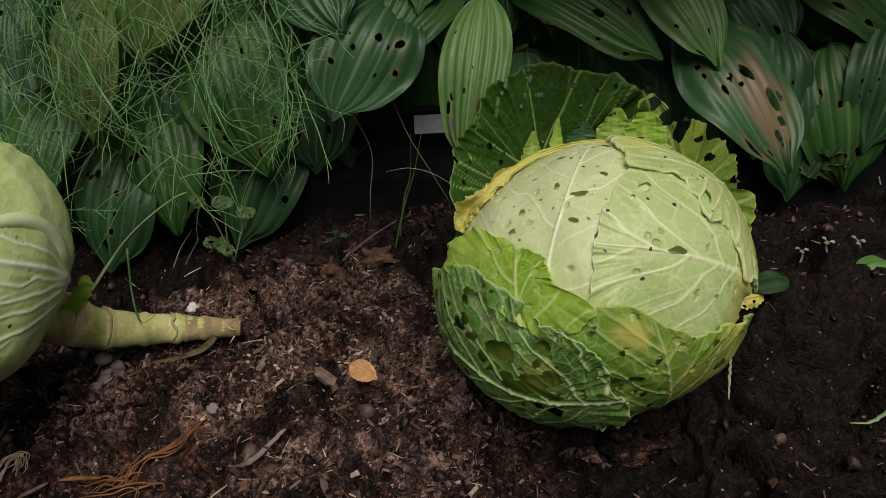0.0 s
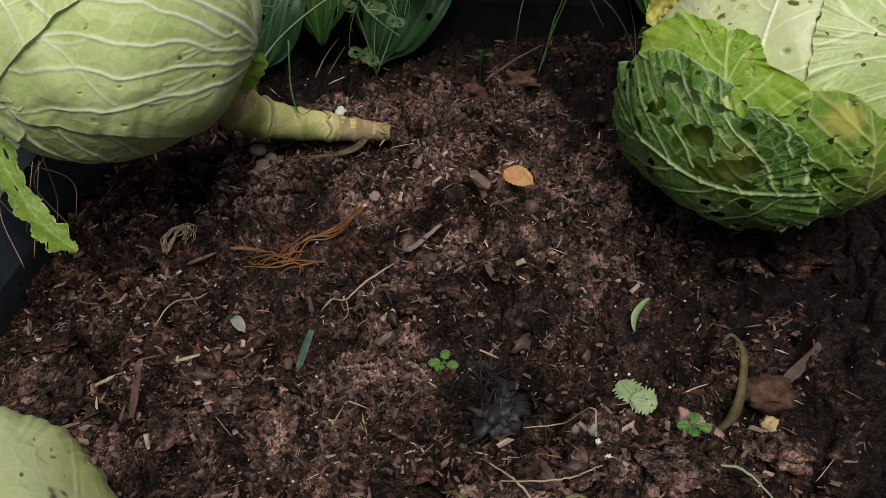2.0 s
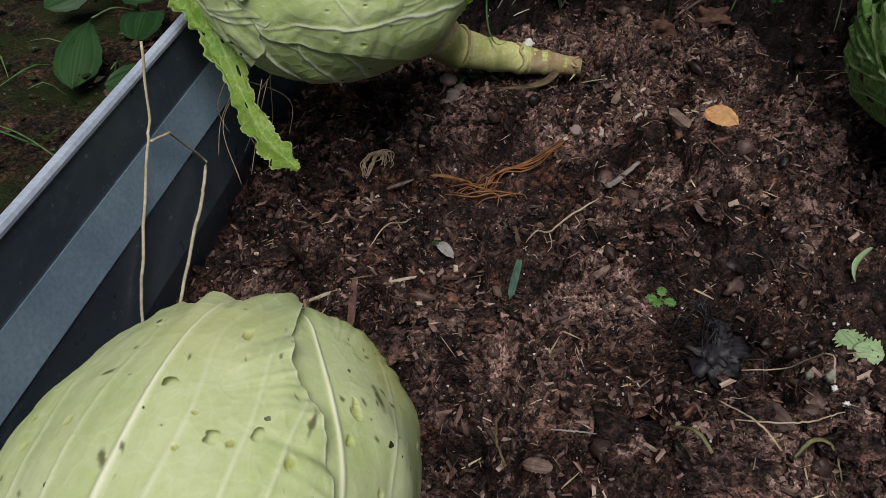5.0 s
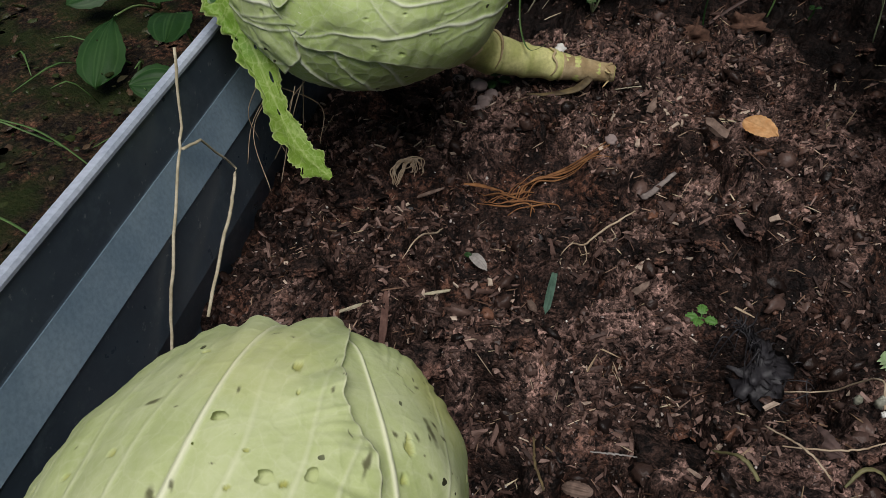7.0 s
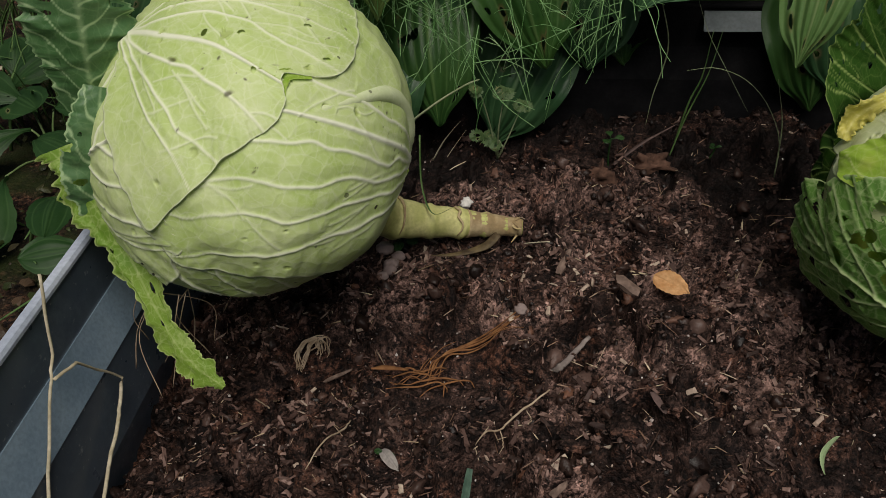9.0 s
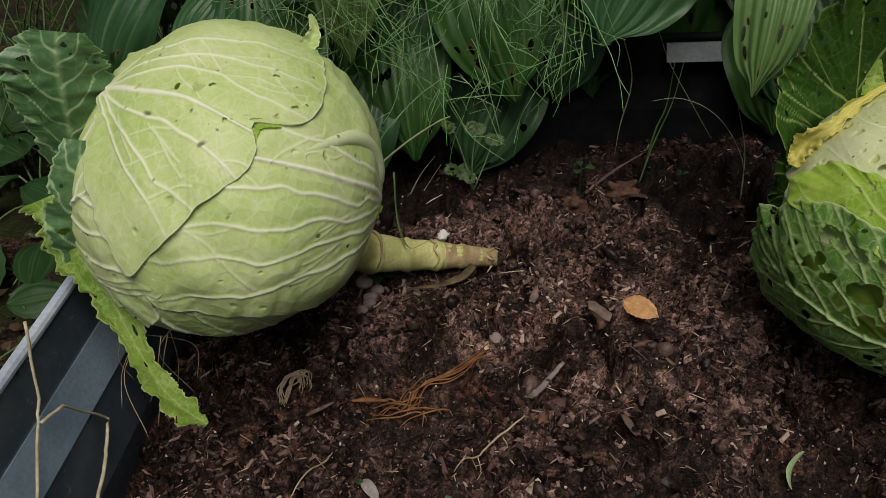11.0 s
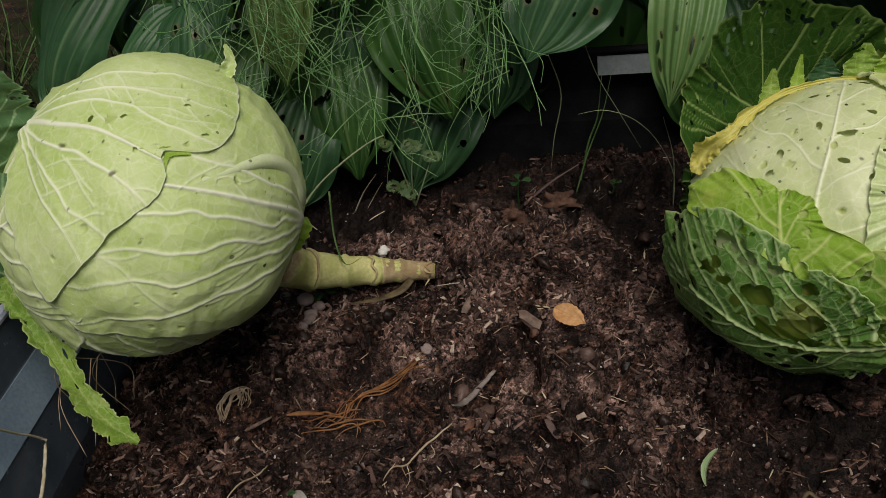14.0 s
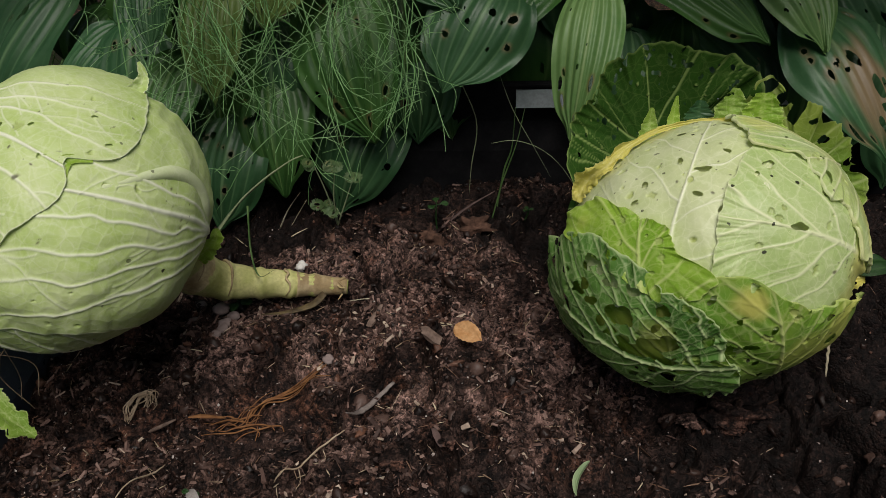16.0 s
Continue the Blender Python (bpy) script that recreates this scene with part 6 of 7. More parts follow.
for k, (x, z, leaves) in enumerate(((-0.292, 0.096, 2), (-0.262, 0.098, 3), (-0.244, 0.076, 2), (-0.288, 0.032, 3), (-0.270, 0.030, 2))):
    top = np.array([x, 0.80 + r.uniform(-0.01, 0.01), z])
    stem = part("stem", *tube(spline([soil_at(-0.272, 0.80), (soil_at(-0.270, 0.80) + top) / 2 + r.uniform(-0.006, 0.006, 3), top], 14), [0.0011, 0.0008, 0.0006], 5), GRASS_PALE, lacy)
    for m in range(leaves):
        way = unit((r.uniform(-1, 1), -0.6, r.uniform(-0.5, 0.3)))
        free_leaf("leaf", top, top + way * r.uniform(0.014, 0.021), 0.014, (0.1, -0.8, 0.6), SPROUT_DULL, stem, 0.1, 2, 0.0004, 0.2, "round", 3, 0.10, big=((0.5, r.uniform(-0.2, 0.2), 0.16, 1.3, r.uniform(0, 3)),), serrate=0.18, seed=700 + 9 * k + m, long_res=30, cross_res=22)
seedling(soil_at(-0.330, 0.41), 2, 0.007, WEED_GREEN, "tiny dark sprout beside a grey dead leaf", 0.006, 9)
seedling(soil_at(-0.36, 0.66), 3, 0.014, WEED_GREEN, "small weed under the cabbage", 0.012, 10)
for k, (x, y) in enumerate(((0.345, 0.71), (0.39, 0.69), (0.36, 0.69))):
    seedling(soil_at(x, y), 3, 0.006, BULB_WHITE, "tiny withered whitish flowers on the soil", 0.008, 20 + k, "spoon")
nettle = thing("lobed_weed", (0.44, 0.90, 0.02), "lobed green weed beside a bare stem", "plant")
for k, (b, t, w) in enumerate((((0.43, 0.90, 0.115), (0.425, 0.86, 0.075), 0.045), ((0.435, 0.90, 0.10), (0.455, 0.865, 0.06), 0.045), ((0.43, 0.90, 0.09), (0.405, 0.86, 0.05), 0.04), ((0.44, 0.91, 0.12), (0.445, 0.885, 0.125), 0.035), ((0.46, 0.91, 0.10), (0.49, 0.88, 0.085), 0.035))):
    leaf = free_leaf("leaf", b, t, w, (0.0, -0.7, 0.6), WEED_GREEN, nettle, 0.12, 4, 0.0008, 0.15, "round", 1, 0.04, serrate=0.35, seed=300 + k)
    part("petiole", *tube(spline([(0.44, 0.90, 0.0), (0.44, 0.905, 0.07), b], 8), [0.0016, 0.001], 5), PETIOLE, leaf)
blade("bare_stem", [(0.515, 0.885, 0.0), (0.505, 0.90, 0.035), (0.462, 0.93, 0.126)], 0.0045, GRASS_PALE, "bare grey-green stem standing behind the bed", "stem")


# ---- weeds outside the bed ----
def weed(at, leaves, label):
    plant = thing("broadleaf_weed", at, label, "plant", "weeds beside the bed")
    for k, (b, t, w, shape) in enumerate(leaves):
        leaf = free_leaf("leaf", b, t, w, (0.2, -0.35, 0.9), WEED_GREEN, plant, 0.12, 4, 0.0004, 0.15, shape, 1, 0.03, serrate=0.025, seed=int(1000 * abs(at[0])) + k)
        part("petiole", *tube(spline([at, (np.array(at) + np.array(b)) / 2 + (0, 0, 0.01), b], 8), [0.002, 0.0015], 5), PETIOLE, leaf)


weed((-0.90, 0.93, OUT), [((-0.905, 0.83, -0.060), (-0.862, 0.690, -0.082), 0.060, "spoon"), ((-0.90, 0.90, -0.05), (-0.80, 0.84, -0.03), 0.060, "spoon"), ((-0.92, 0.93, -0.05), (-0.99, 0.85, -0.06), 0.055, "spoon"), ((-0.89, 0.95, -0.03), (-0.80, 0.93, 0.0), 0.06, "spoon"), ((-0.93, 0.96, -0.03), (-1.03, 0.98, -0.01), 0.07, "spoon")], "broadleaf weed rosette on mossy earth beside the bed")
weed((-0.70, 0.70, OUT), [((-0.668, 0.607, 0.075), (-0.638, 0.528, 0.090), 0.040, "round"), ((-0.71, 0.69, -0.06), (-0.79, 0.66, -0.05), 0.050, "spoon"), ((-0.70, 0.72, -0.05), (-0.68, 0.79, 0.02), 0.06, "spoon"), ((-0.69, 0.74, 0.0), (-0.65, 0.69, 0.06), 0.05, "spoon")], "broadleaf weed close to the bed wall")
weed((-1.00, 1.02, OUT), [((-1.00, 1.01, -0.05), (-0.90, 0.93, -0.02), 0.07, "spoon"), ((-1.01, 1.03, -0.05), (-0.93, 1.07, 0.0), 0.065, "spoon"), ((-1.02, 1.01, -0.05), (-1.10, 0.92, -0.03), 0.07, "spoon"), ((-1.00, 1.04, -0.04), (-1.03, 1.12, 0.0), 0.06, "spoon")], "broadleaf weed rosette with toothed leaves")
weed((-0.80, 1.22, OUT), [((-0.80, 1.20, 0.0), (-0.72, 1.10, 0.06), 0.08, "spoon"), ((-0.81, 1.20, 0.0), (-0.90, 1.12, 0.05), 0.08, "spoon"), ((-0.80, 1.24, 0.02), (-0.78, 1.16, 0.13), 0.06, "spoon"), ((-0.83, 1.23, 0.0), (-0.95, 1.26, 0.06), 0.07, "spoon")], "tall broadleaf weed behind the bed")
tufts = []
r = np.random.RandomState(33)
for k in range(345):
    x, y = (r.uniform(-1.25, -0.60), r.uniform(0.95, 1.55)) if k < 330 else (r.uniform(-1.2, -0.62), r.uniform(0.35, 0.95))
    h = r.uniform(0.06, 0.20) if k < 330 else r.uniform(0.02, 0.05)
    a = np.array([x, y, OUT])
    b = a + np.array([r.normal(0, 0.07), r.normal(-0.02, 0.07), h])
    tufts.append(tube(spline([a, (a + b) / 2 + (r.normal(0, 0.01), 0, 0.02), b], 6), [0.0026, 0.0022, 0.0006], 4, 0.25))
tv, tf = join(tufts)
free_mesh("grass", (-0.9, 1.2, OUT), tv, tf, GRASS_GREEN, "loose green grass growing beside the raised bed", "grass", kind="stuff")
for k, (x, y) in enumerate(((-0.85, 0.55), (-0.78, 0.40))):
    blade("grass_blade", [(x - 0.1, y + 0.06, OUT + 0.02), (x, y + 0.02, OUT + 0.035), (x + 0.13, y - 0.05, OUT + 0.03)], 0.0022, GRASS_GREEN, "long grass blade lying on mossy earth", group="grass blades")
blade("dry_stalk", [(-1.18, 1.04, OUT + 0.035), (-1.10, 1.13, OUT + 0.035), (-1.05, 1.20, OUT + 0.03)], 0.007, DRY_STRAW, "pale dry stalk lying beside the bed", "stalk")

# ---- fallen and dead bits on the soil ----
free_leaf("fallen_leaf", soil_top(-0.117, 0.607, 0.012, 0.012), soil_top(-0.089, 0.580, 0.012, 0.003), 0.021, (0.1, -0.6, 0.75), ORANGE_LEAF, None, 0.04, 3, 0.0003, -0.12, "heart", serrate=0.03, seed=1, thing_label="small orange birch leaf lying on the soil", category="fallen leaf")
free_leaf("fallen_leaf", soil_top(-0.337, 0.415, 0.008, 0.005), soil_top(-0.319, 0.391, 0.008, 0.004), 0.0095, (0.2, -0.5, 0.8), GRIT_LEAF, None, 0.10, 2, 0.0004, 0.15, "heart", seed=2, thing_label="dry grey curled leaf on the soil", category="fallen leaf")
free_leaf("leaf_strip", soil_top(-0.266, 0.398, 0.014, 0.006), soil_top(-0.268, 0.352, 0.014, 0.004), 0.0060, (0.1, -0.4, 0.9), BLADE_TEAL, None, 0.03, 1, 0.0004, 0.2, "strap", seed=3, thing_label="cut blue-green leek leaf strip on the soil", category="leaf strip")
free_leaf("leaf_strip", soil_at(-0.006, 0.418, 0.004), soil_at(0.006, 0.442, 0.018), 0.009, (0.6, -0.7, 0.3), PALE_GREEN, None, -0.2, 1, 0.0003, 0.25, "round", seed=4, thing_label="curved yellow-green leaf sliver sticking up", category="leaf strip")
pale = thing("fallen_leaf", tuple(soil_at(-0.011, 0.361)), "torn pale green leaf piece lying on the soil", "fallen leaf")
free_leaf("blade", soil_top(-0.020, 0.376, 0.012, 0.003), soil_top(-0.008, 0.356, 0.012, 0.003), 0.021, (0.0, -0.3, 1.0), PALE_GREEN, pale, 0.08, 3, 0.0006, 0.1, "round", 3, 0.05, serrate=0.16, seed=5)
free_leaf("blade", soil_top(-0.014, 0.357, 0.012, 0.004), soil_top(0.005, 0.350, 0.012, 0.004), 0.022, (0.0, -0.3, 1.0), PALE_GREEN, pale, 0.08, 3, 0.0006, 0.1, "round", 3, 0.05, serrate=0.16, seed=6)
free_leaf("fallen_leaf", soil_top(-0.088, 0.285, 0.010, 0.010), soil_top(-0.074, 0.250, 0.010, 0.002), 0.018, (-0.3, -0.5, 0.7), BROWN_LEAF, None, 0.15, 3, 0.0005, 0.2, "heart", serrate=0.04, seed=7, thing_label="dark brown shrivelled leaf on the soil", category="fallen leaf")
free_leaf("fallen_leaf", soil_top(-0.240, 0.213, 0.010, 0.003), soil_top(-0.220, 0.207, 0.010, 0.003), 0.010, (0.0, -0.4, 0.9), CHIP_TAN, None, 0.25, 3, 0.0008, 0.5, "round", serrate=0.06, seed=8, thing_label="dry yellowish leaf fragment on the soil", category="fallen leaf")


def litter(name, xy, lift, radius, material, label, category, flat=1.0, group="", wob=0.0, sides=6, seed=0):
    """A twig, root or strip that lies along the soil through the given places of the plan."""
    r = np.random.RandomState(seed + 7)
    pts = [soil_at(x, y, lift + r.uniform(0, wob)) for x, y in xy]
    line = spline(pts, 22)
    line = line + 0.00025 * r.normal(0, 1, line.shape) * (1, 1, 0.3)
    v, f = tube(line, radius, sides, flat)
    return free_mesh(name, tuple(pts[0]), v, f, material, label, category, group)


litter("twig", [(-0.264, 0.424), (-0.257, 0.430), (-0.246, 0.440), (-0.234, 0.449), (-0.222, 0.456), (-0.208, 0.470)], 0.006, [0.0004, 0.0008, 0.0010, 0.0007], ROOT_PALE, "thin pale crooked root on the soil", "root", group="roots", wob=0.003)
litter("twig", [(-0.246, 0.440), (-0.243, 0.431), (-0.245, 0.422)], 0.006, [0.0005, 0.0004, 0.0003], ROOT_PALE, "thin pale side root on the soil", "root", group="roots", wob=0.003)
litter("twig", [(-0.226, 0.454), (-0.222, 0.446), (-0.224, 0.440)], 0.006, [0.0005, 0.0004, 0.0003], ROOT_PALE, "thin pale side root on the soil", "root", group="roots", wob=0.003)
litter("twig", [(-0.383, 0.372), (-0.374, 0.392), (-0.368, 0.42), (-0.366, 0.44)], 0.007, [0.0004, 0.0007, 0.0009, 0.0005], ROOT_PALE, "thin branched pale root on the soil", "root", group="roots", wob=0.004)
litter("leaf_strip", [(-0.208, 0.482), (-0.200, 0.510), (-0.174, 0.548)], 0.008, [0.0012, 0.0036, 0.002], GREY_LEAF, "grey withered grass strip on the soil", "leaf strip", 0.3)
litter("straw", [(-0.237, 0.668), (-0.212, 0.652)], 0.010, [0.0011, 0.0011], DRY_STRAW, "short pale straw beside the stalk", "straw", 0.5, "straws")
litter("straw", [(-0.118, 0.268), (-0.100, 0.245), (-0.086, 0.226)], 0.014, [0.0010, 0.0012, 0.0008], ROOT_PALE, "pale dry grass stem on the soil", "straw", 0.5, "straws")
litter("straw", [(-0.148, 0.250), (-0.135, 0.238), (-0.124, 0.226)], 0.010, [0.0014, 0.0020, 0.0017], STALK_OLIVE, "olive withered stem on the soil", "straw", 0.6, "straws")
litter("straw", [(-0.078, 0.226), (-0.066, 0.238), (-0.054, 0.236), (-0.048, 0.222)], 0.010, [0.0008, 0.0018, 0.0016, 0.0006], STALK_OLIVE, "bent dry grass leaf on the soil", "straw", 0.4, "straws")
litter("straw", [(0.020, 0.268), (0.045, 0.272), (0.070, 0.258)], 0.008, [0.0008, 0.0014, 0.0008], GRASS_PALE, "pale dry grass stem on the soil", "straw", 0.6, "straws")
litter("straw", [(-0.095, 0.325), (-0.066, 0.325), (-0.050, 0.305), (-0.048, 0.285)], 0.008, [0.0004, 0.0006, 0.0007, 0.0007], ROOT_PALE, "curved pale root on the soil", "root", 1.0, "roots", 0.006)
litter("straw", [(-0.11, 0.250), (-0.07, 0.256), (-0.045, 0.262)], 0.008, [0.0005, 0.0007, 0.0004], ROOT_PALE, "thin dry stem on the soil", "straw", 1.0, "straws")
litter("straw", [(-0.225, 0.238), (-0.195, 0.242)], 0.008, [0.0006, 0.0010, 0.0005], GRIT_LEAF, "thin pale leaf sliver on the soil", "straw", 0.4, "straws")
litter("straw", [(-0.262, 0.245), (-0.258, 0.222), (-0.250, 0.205)], 0.010, [0.0008, 0.0011, 0.0010], SHOOT_BROWN, "short brown stem in the soil", "straw", 0.6, "straws")
litter("straw", [(0.315, 0.500), (0.34, 0.505), (0.375, 0.520)], 0.010, [0.0007, 0.0022, 0.0018], PALE_GREEN, "pale green grass leaf lying on the soil", "leaf strip", 0.3)
litter("straw", [(0.228, 0.545), (0.232, 0.568)], 0.008, [0.0011, 0.0020, 0.0010], DRY_STRAW, "pale splinter on the dark soil", "straw", 0.5, "straws")
litter("straw", [(-0.47, 0.475), (-0.44, 0.447), (-0.425, 0.425)], 0.012, [0.0005, 0.0006], ROOT_PALE, "thin pale root under the cabbage", "root", 1.0, "roots", 0.008)


def wood_chip(x0, y0, x1, y1, width, material, seed):
    """A split flake of wood between two places of the plan."""
    r = np.random.RandomState(seed + 40)
    a, b = soil_top(x0, y0, 0.008, 0.001), soil_top(x1, y1, 0.008, 0.001)
    d = unit(b - a)
    s = unit(np.cross(d, (0.1, -0.2, 1)))
    up = np.cross(s, d)
    ring = []
    for t, w in ((0.0, 0.75), (0.3, 1.0), (0.7, 0.9), (1.0, 0.6)):
        c = a + (b - a) * t
        for e, h in ((-1, -0.3), (1, -0.35), (0.9, 0.25), (-0.1, 0.45), (-0.95, 0.2)):
            ring.append(c + s * e * w * width / 2 + up * h * w * width / 2 + r.normal(0, 0.06 * width, 3) + d * r.normal(0, 0.15 * width))
    f = grid_faces(4, 5, True).tolist() + [[4, 3, 2, 1, 0], [15, 16, 17, 18, 19]]
    return free_mesh("wood_chip", tuple(a), ring, f, material, "small weathered wood chip lying on the soil", "wood chip", "wood chips", smooth=False)


wood_chip(-0.203, 0.596, -0.194, 0.624, 0.007, CHIP_TAN, 1)
wood_chip(-0.283, 0.378, -0.276, 0.357, 0.006, CHIP_TAN, 2)
wood_chip(-0.392, 0.352, -0.386, 0.310, 0.006, CHIP_RED, 3)
wood_chip(-0.432, 0.348, -0.410, 0.342, 0.004, DRY_STRAW, 4)
wood_chip(0.098, 0.368, 0.124, 0.388, 0.008, BROWN_LEAF, 5)
wood_chip(-0.022, 0.560, -0.010, 0.585, 0.004, CHIP_TAN, 6)
wood_chip(-0.206, 0.360, -0.196, 0.370, 0.006, CHIP_TAN, 7)
wood_chip(-0.400, 0.485, -0.378, 0.498, 0.0035, CHIP_TAN, 8)
wood_chip(-0.362, 0.355, -0.340, 0.350, 0.003, DRY_STRAW, 9)
wood_chip(-0.150, 0.600, -0.130, 0.590, 0.012, CHIP_TAN, 10)
wood_chip(-0.128, 0.470, -0.120, 0.450, 0.006, BROWN_LEAF, 11)
wood_chip(-0.176, 0.440, -0.164, 0.412, 0.007, BROWN_LEAF, 12)

def lump(at, size, seed=0, rough=0.18, rows=14, cols=22):
    """Verts and faces of an irregular stone."""
    th, ph = np.meshgrid(np.linspace(0.05, np.pi - 0.05, rows), np.linspace(0, 2 * np.pi, cols, endpoint=False), indexing="ij")
    th, ph = th.ravel(), ph.ravel()
    d = np.stack([np.sin(th) * np.cos(ph), np.sin(th) * np.sin(ph), np.cos(th)], -1)
    r = 1 + rough * (layered(1.8 * d[:, 0] + seed, 1.8 * d[:, 1] + 2.2 * d[:, 2], seed, 4, 0.7))
    f = grid_faces(rows, cols, True)[:, ::-1].tolist() + [list(range(cols)), [(rows - 1) * cols + k for k in range(cols)][::-1]]
    return np.array(at) + d * r[:, None] * np.array(size), f


# orange root tangle
tangle = thing("root_tangle", tuple(soil_at(-0.300, 0.50)), "tangle of stringy orange roots on the soil", "roots")
r = np.random.RandomState(3)
runs = ([(-0.237, 0.536), (-0.262, 0.530), (-0.285, 0.528), (-0.302, 0.520), (-0.308, 0.502), (-0.312, 0.494)], [(-0.340, 0.482), (-0.326, 0.493), (-0.308, 0.498), (-0.292, 0.496), (-0.286, 0.482)],
        [(-0.318, 0.478), (-0.302, 0.492), (-0.286, 0.496), (-0.274, 0.492), (-0.270, 0.480)], [(-0.300, 0.525), (-0.312, 0.512), (-0.318, 0.498), (-0.330, 0.490), (-0.345, 0.489)])
for k in range(24):
    run = np.array(runs[(0, 0, 1, 2, 0, 3, 1)[k % 7]])
    a, b = sorted(r.choice(np.arange(len(run)), 2, replace=False)) if k > 9 else (0, len(run) - 1)
    run = spline([(*p, 0) for p in run], 24)[int(a * 23 / (len(run) - 1)):int(b * 23 / (len(run) - 1)) + 1:3]
    if len(run) < 3:
        continue
    off, sway = r.normal(0, 0.0030, 2), np.cumsum(r.normal(0, 0.0016, (len(run), 2)), axis=0)
    pts = [soil_top(x + off[0] + e[0], y + off[1] + e[1], 0.005, 0.0005 + r.uniform(0, 0.005)) for (x, y, _), e in zip(run, sway)]
    part("root", *tube(spline(pts, 26), np.array([0.0003, 0.0009, 0.0008, 0.0003]) * r.uniform(0.5, 1.4), 5), ROOT_ORANGE, tangle)
part("root", *tube(spline([soil_at(-0.356, 0.482, 0.008), soil_at(-0.345, 0.488, 0.010), soil_at(-0.328, 0.496, 0.010)], 10), [0.001, 0.0035, 0.0015], 6, 0.4), ROOT_ORANGE, tangle)
knot = thing("root_knot", tuple(soil_at(-0.414, 0.515)), "knot of pale dry roots on the soil", "roots")
top = soil_top(-0.414, 0.515, 0.015, 0.002)
for k in range(13):
    w, h, lean = r.uniform(0.005, 0.013), r.uniform(0.010, 0.017), r.uniform(-0.006, 0.006)
    pts = [top + np.array([-w * math.cos(a) + lean + r.normal(0, 0.0012), -0.012 + 1.5 * h * max(0, math.sin(a)) + r.normal(0, 0.0015), r.uniform(0, 0.004)]) for a in np.linspace(0, r.uniform(2.4, 3.4), 6)]
    part("root", *tube(spline([top + (-0.006 + r.normal(0, 0.002), -0.022 + r.normal(0, 0.003), -0.002)] + pts, 22), [0.0003, 0.0008, 0.0006, 0.0003], 5), ROOT_PALE, knot)
tuft = thing("fibre_tuft", tuple(soil_at(-0.112, 0.342)), "black matted fibre tuft in the soil", "fibres")
for k in range(90):
    a = r.normal(0.9, 0.8)
    c = np.array([-0.112 + r.normal(0, 0.014), 0.342 + r.normal(0, 0.017)])
    d = np.array([math.cos(a), math.sin(a)]) * r.uniform(0.005, 0.017)
    pts = [soil_at(*(c - d), 0.004), soil_at(*(c + r.normal(0, 0.004, 2)), 0.005 + r.uniform(0, 0.008)), soil_at(*(c + d), 0.002)]
    part("fibre", *tube(spline(pts, 9), [0.0003, 0.0008, 0.0003], 5, 0.5), BLACK_FIBRE, tuft)
part("mat", *lump(soil_at(-0.112, 0.342, -0.001), (0.022, 0.026, 0.009), 9, 0.5, 22, 32), BLACK_FIBRE, tuft, "black matted peat under the fibres")
curl = thing("dried_shoot", tuple(soil_at(0.054, 0.350)), "curled withered shoot standing by a clod", "shoot")
part("stem", *tube(spline([soil_at(0.045, 0.336, 0.0), soil_at(0.062, 0.348, 0.016), soil_at(0.066, 0.372, 0.030), soil_at(0.058, 0.386, 0.036), soil_at(0.050, 0.380, 0.034)], 26), [0.002, 0.0045, 0.0038, 0.002, 0.0012], 8, 0.6), SHOOT_BROWN, curl)
for k in range(5):
    pts = [soil_at(0.056 + r.normal(0, 0.006), 0.383 + r.normal(0, 0.006), 0.030 + r.uniform(-0.006, 0.008)) for _ in range(4)]
    part("frill", *tube(spline(pts, 12), [0.0005, 0.0013, 0.0006], 5, 0.4), SHOOT_BROWN, curl)
bulbs = thing("bulblet_pair", tuple(soil_at(-0.054, 0.289)), "pair of small whitish bulblets in the soil", "bulblets")


for k, (dx, dy, s) in enumerate(((-0.007, 0.005, 0.0034), (0.004, 0.0, 0.0042))):
    part("bulblet", *lump(soil_at(-0.054 + dx, 0.289 + dy, 0.008), (0.75 * s, 0.75 * s, s * 1.3), k, 0.2), BULB_WHITE, bulbs)


def stone(x, y, size, material, label, seed, category="stone", lift=0.3, rough=0.18, name="stone", group="stones"):
    at = soil_at(x, y)
    v, f = lump(at + (0, 0, size[2] * lift), size, seed, rough)
    return free_mesh(name, tuple(at), v, f, material, label, category, group)


for k, (x, y, s) in enumerate(((-0.372, 0.640, 0.008), (-0.358, 0.636, 0.006), (-0.362, 0.622, 0.008), (-0.362, 0.612, 0.006), (-0.368, 0.604, 0.005), (-0.392, 0.640, 0.005), (-0.40, 0.632, 0.004))):
    stone(x, y, (s * 1.15, s, s * 0.8), PEBBLE_MAUVE, "smooth mauve-grey pebble lying on the soil", k, "pebble", 0.6, 0.08, "pebble", "mauve pebbles")
stone(-0.298, 0.712, (0.007, 0.0065, 0.007), STONE_WHITE, "small white stone behind the cabbage stalk", 11, "stone", 0.7, 0.2)
stone(0.085, 0.363, (0.018, 0.016, 0.013), CLOD_BROWN, "round brown soil clod beside the withered shoot", 12, "clod", 0.4, 0.25, "soil_clod", "clods")
stone(0.040, 0.324, (0.012, 0.010, 0.008), PEBBLE_PINK, "rough pinkish crumb of stone on the soil", 13, rough=0.3)
stone(0.020, 0.325, (0.008, 0.007, 0.006), PEBBLE_PINK, "rough pinkish crumb of stone on the soil", 14, rough=0.3)
stone(0.024, 0.314, (0.006, 0.005, 0.004), PEBBLE_PINK, "rough pinkish crumb of stone on the soil", 15, rough=0.3)
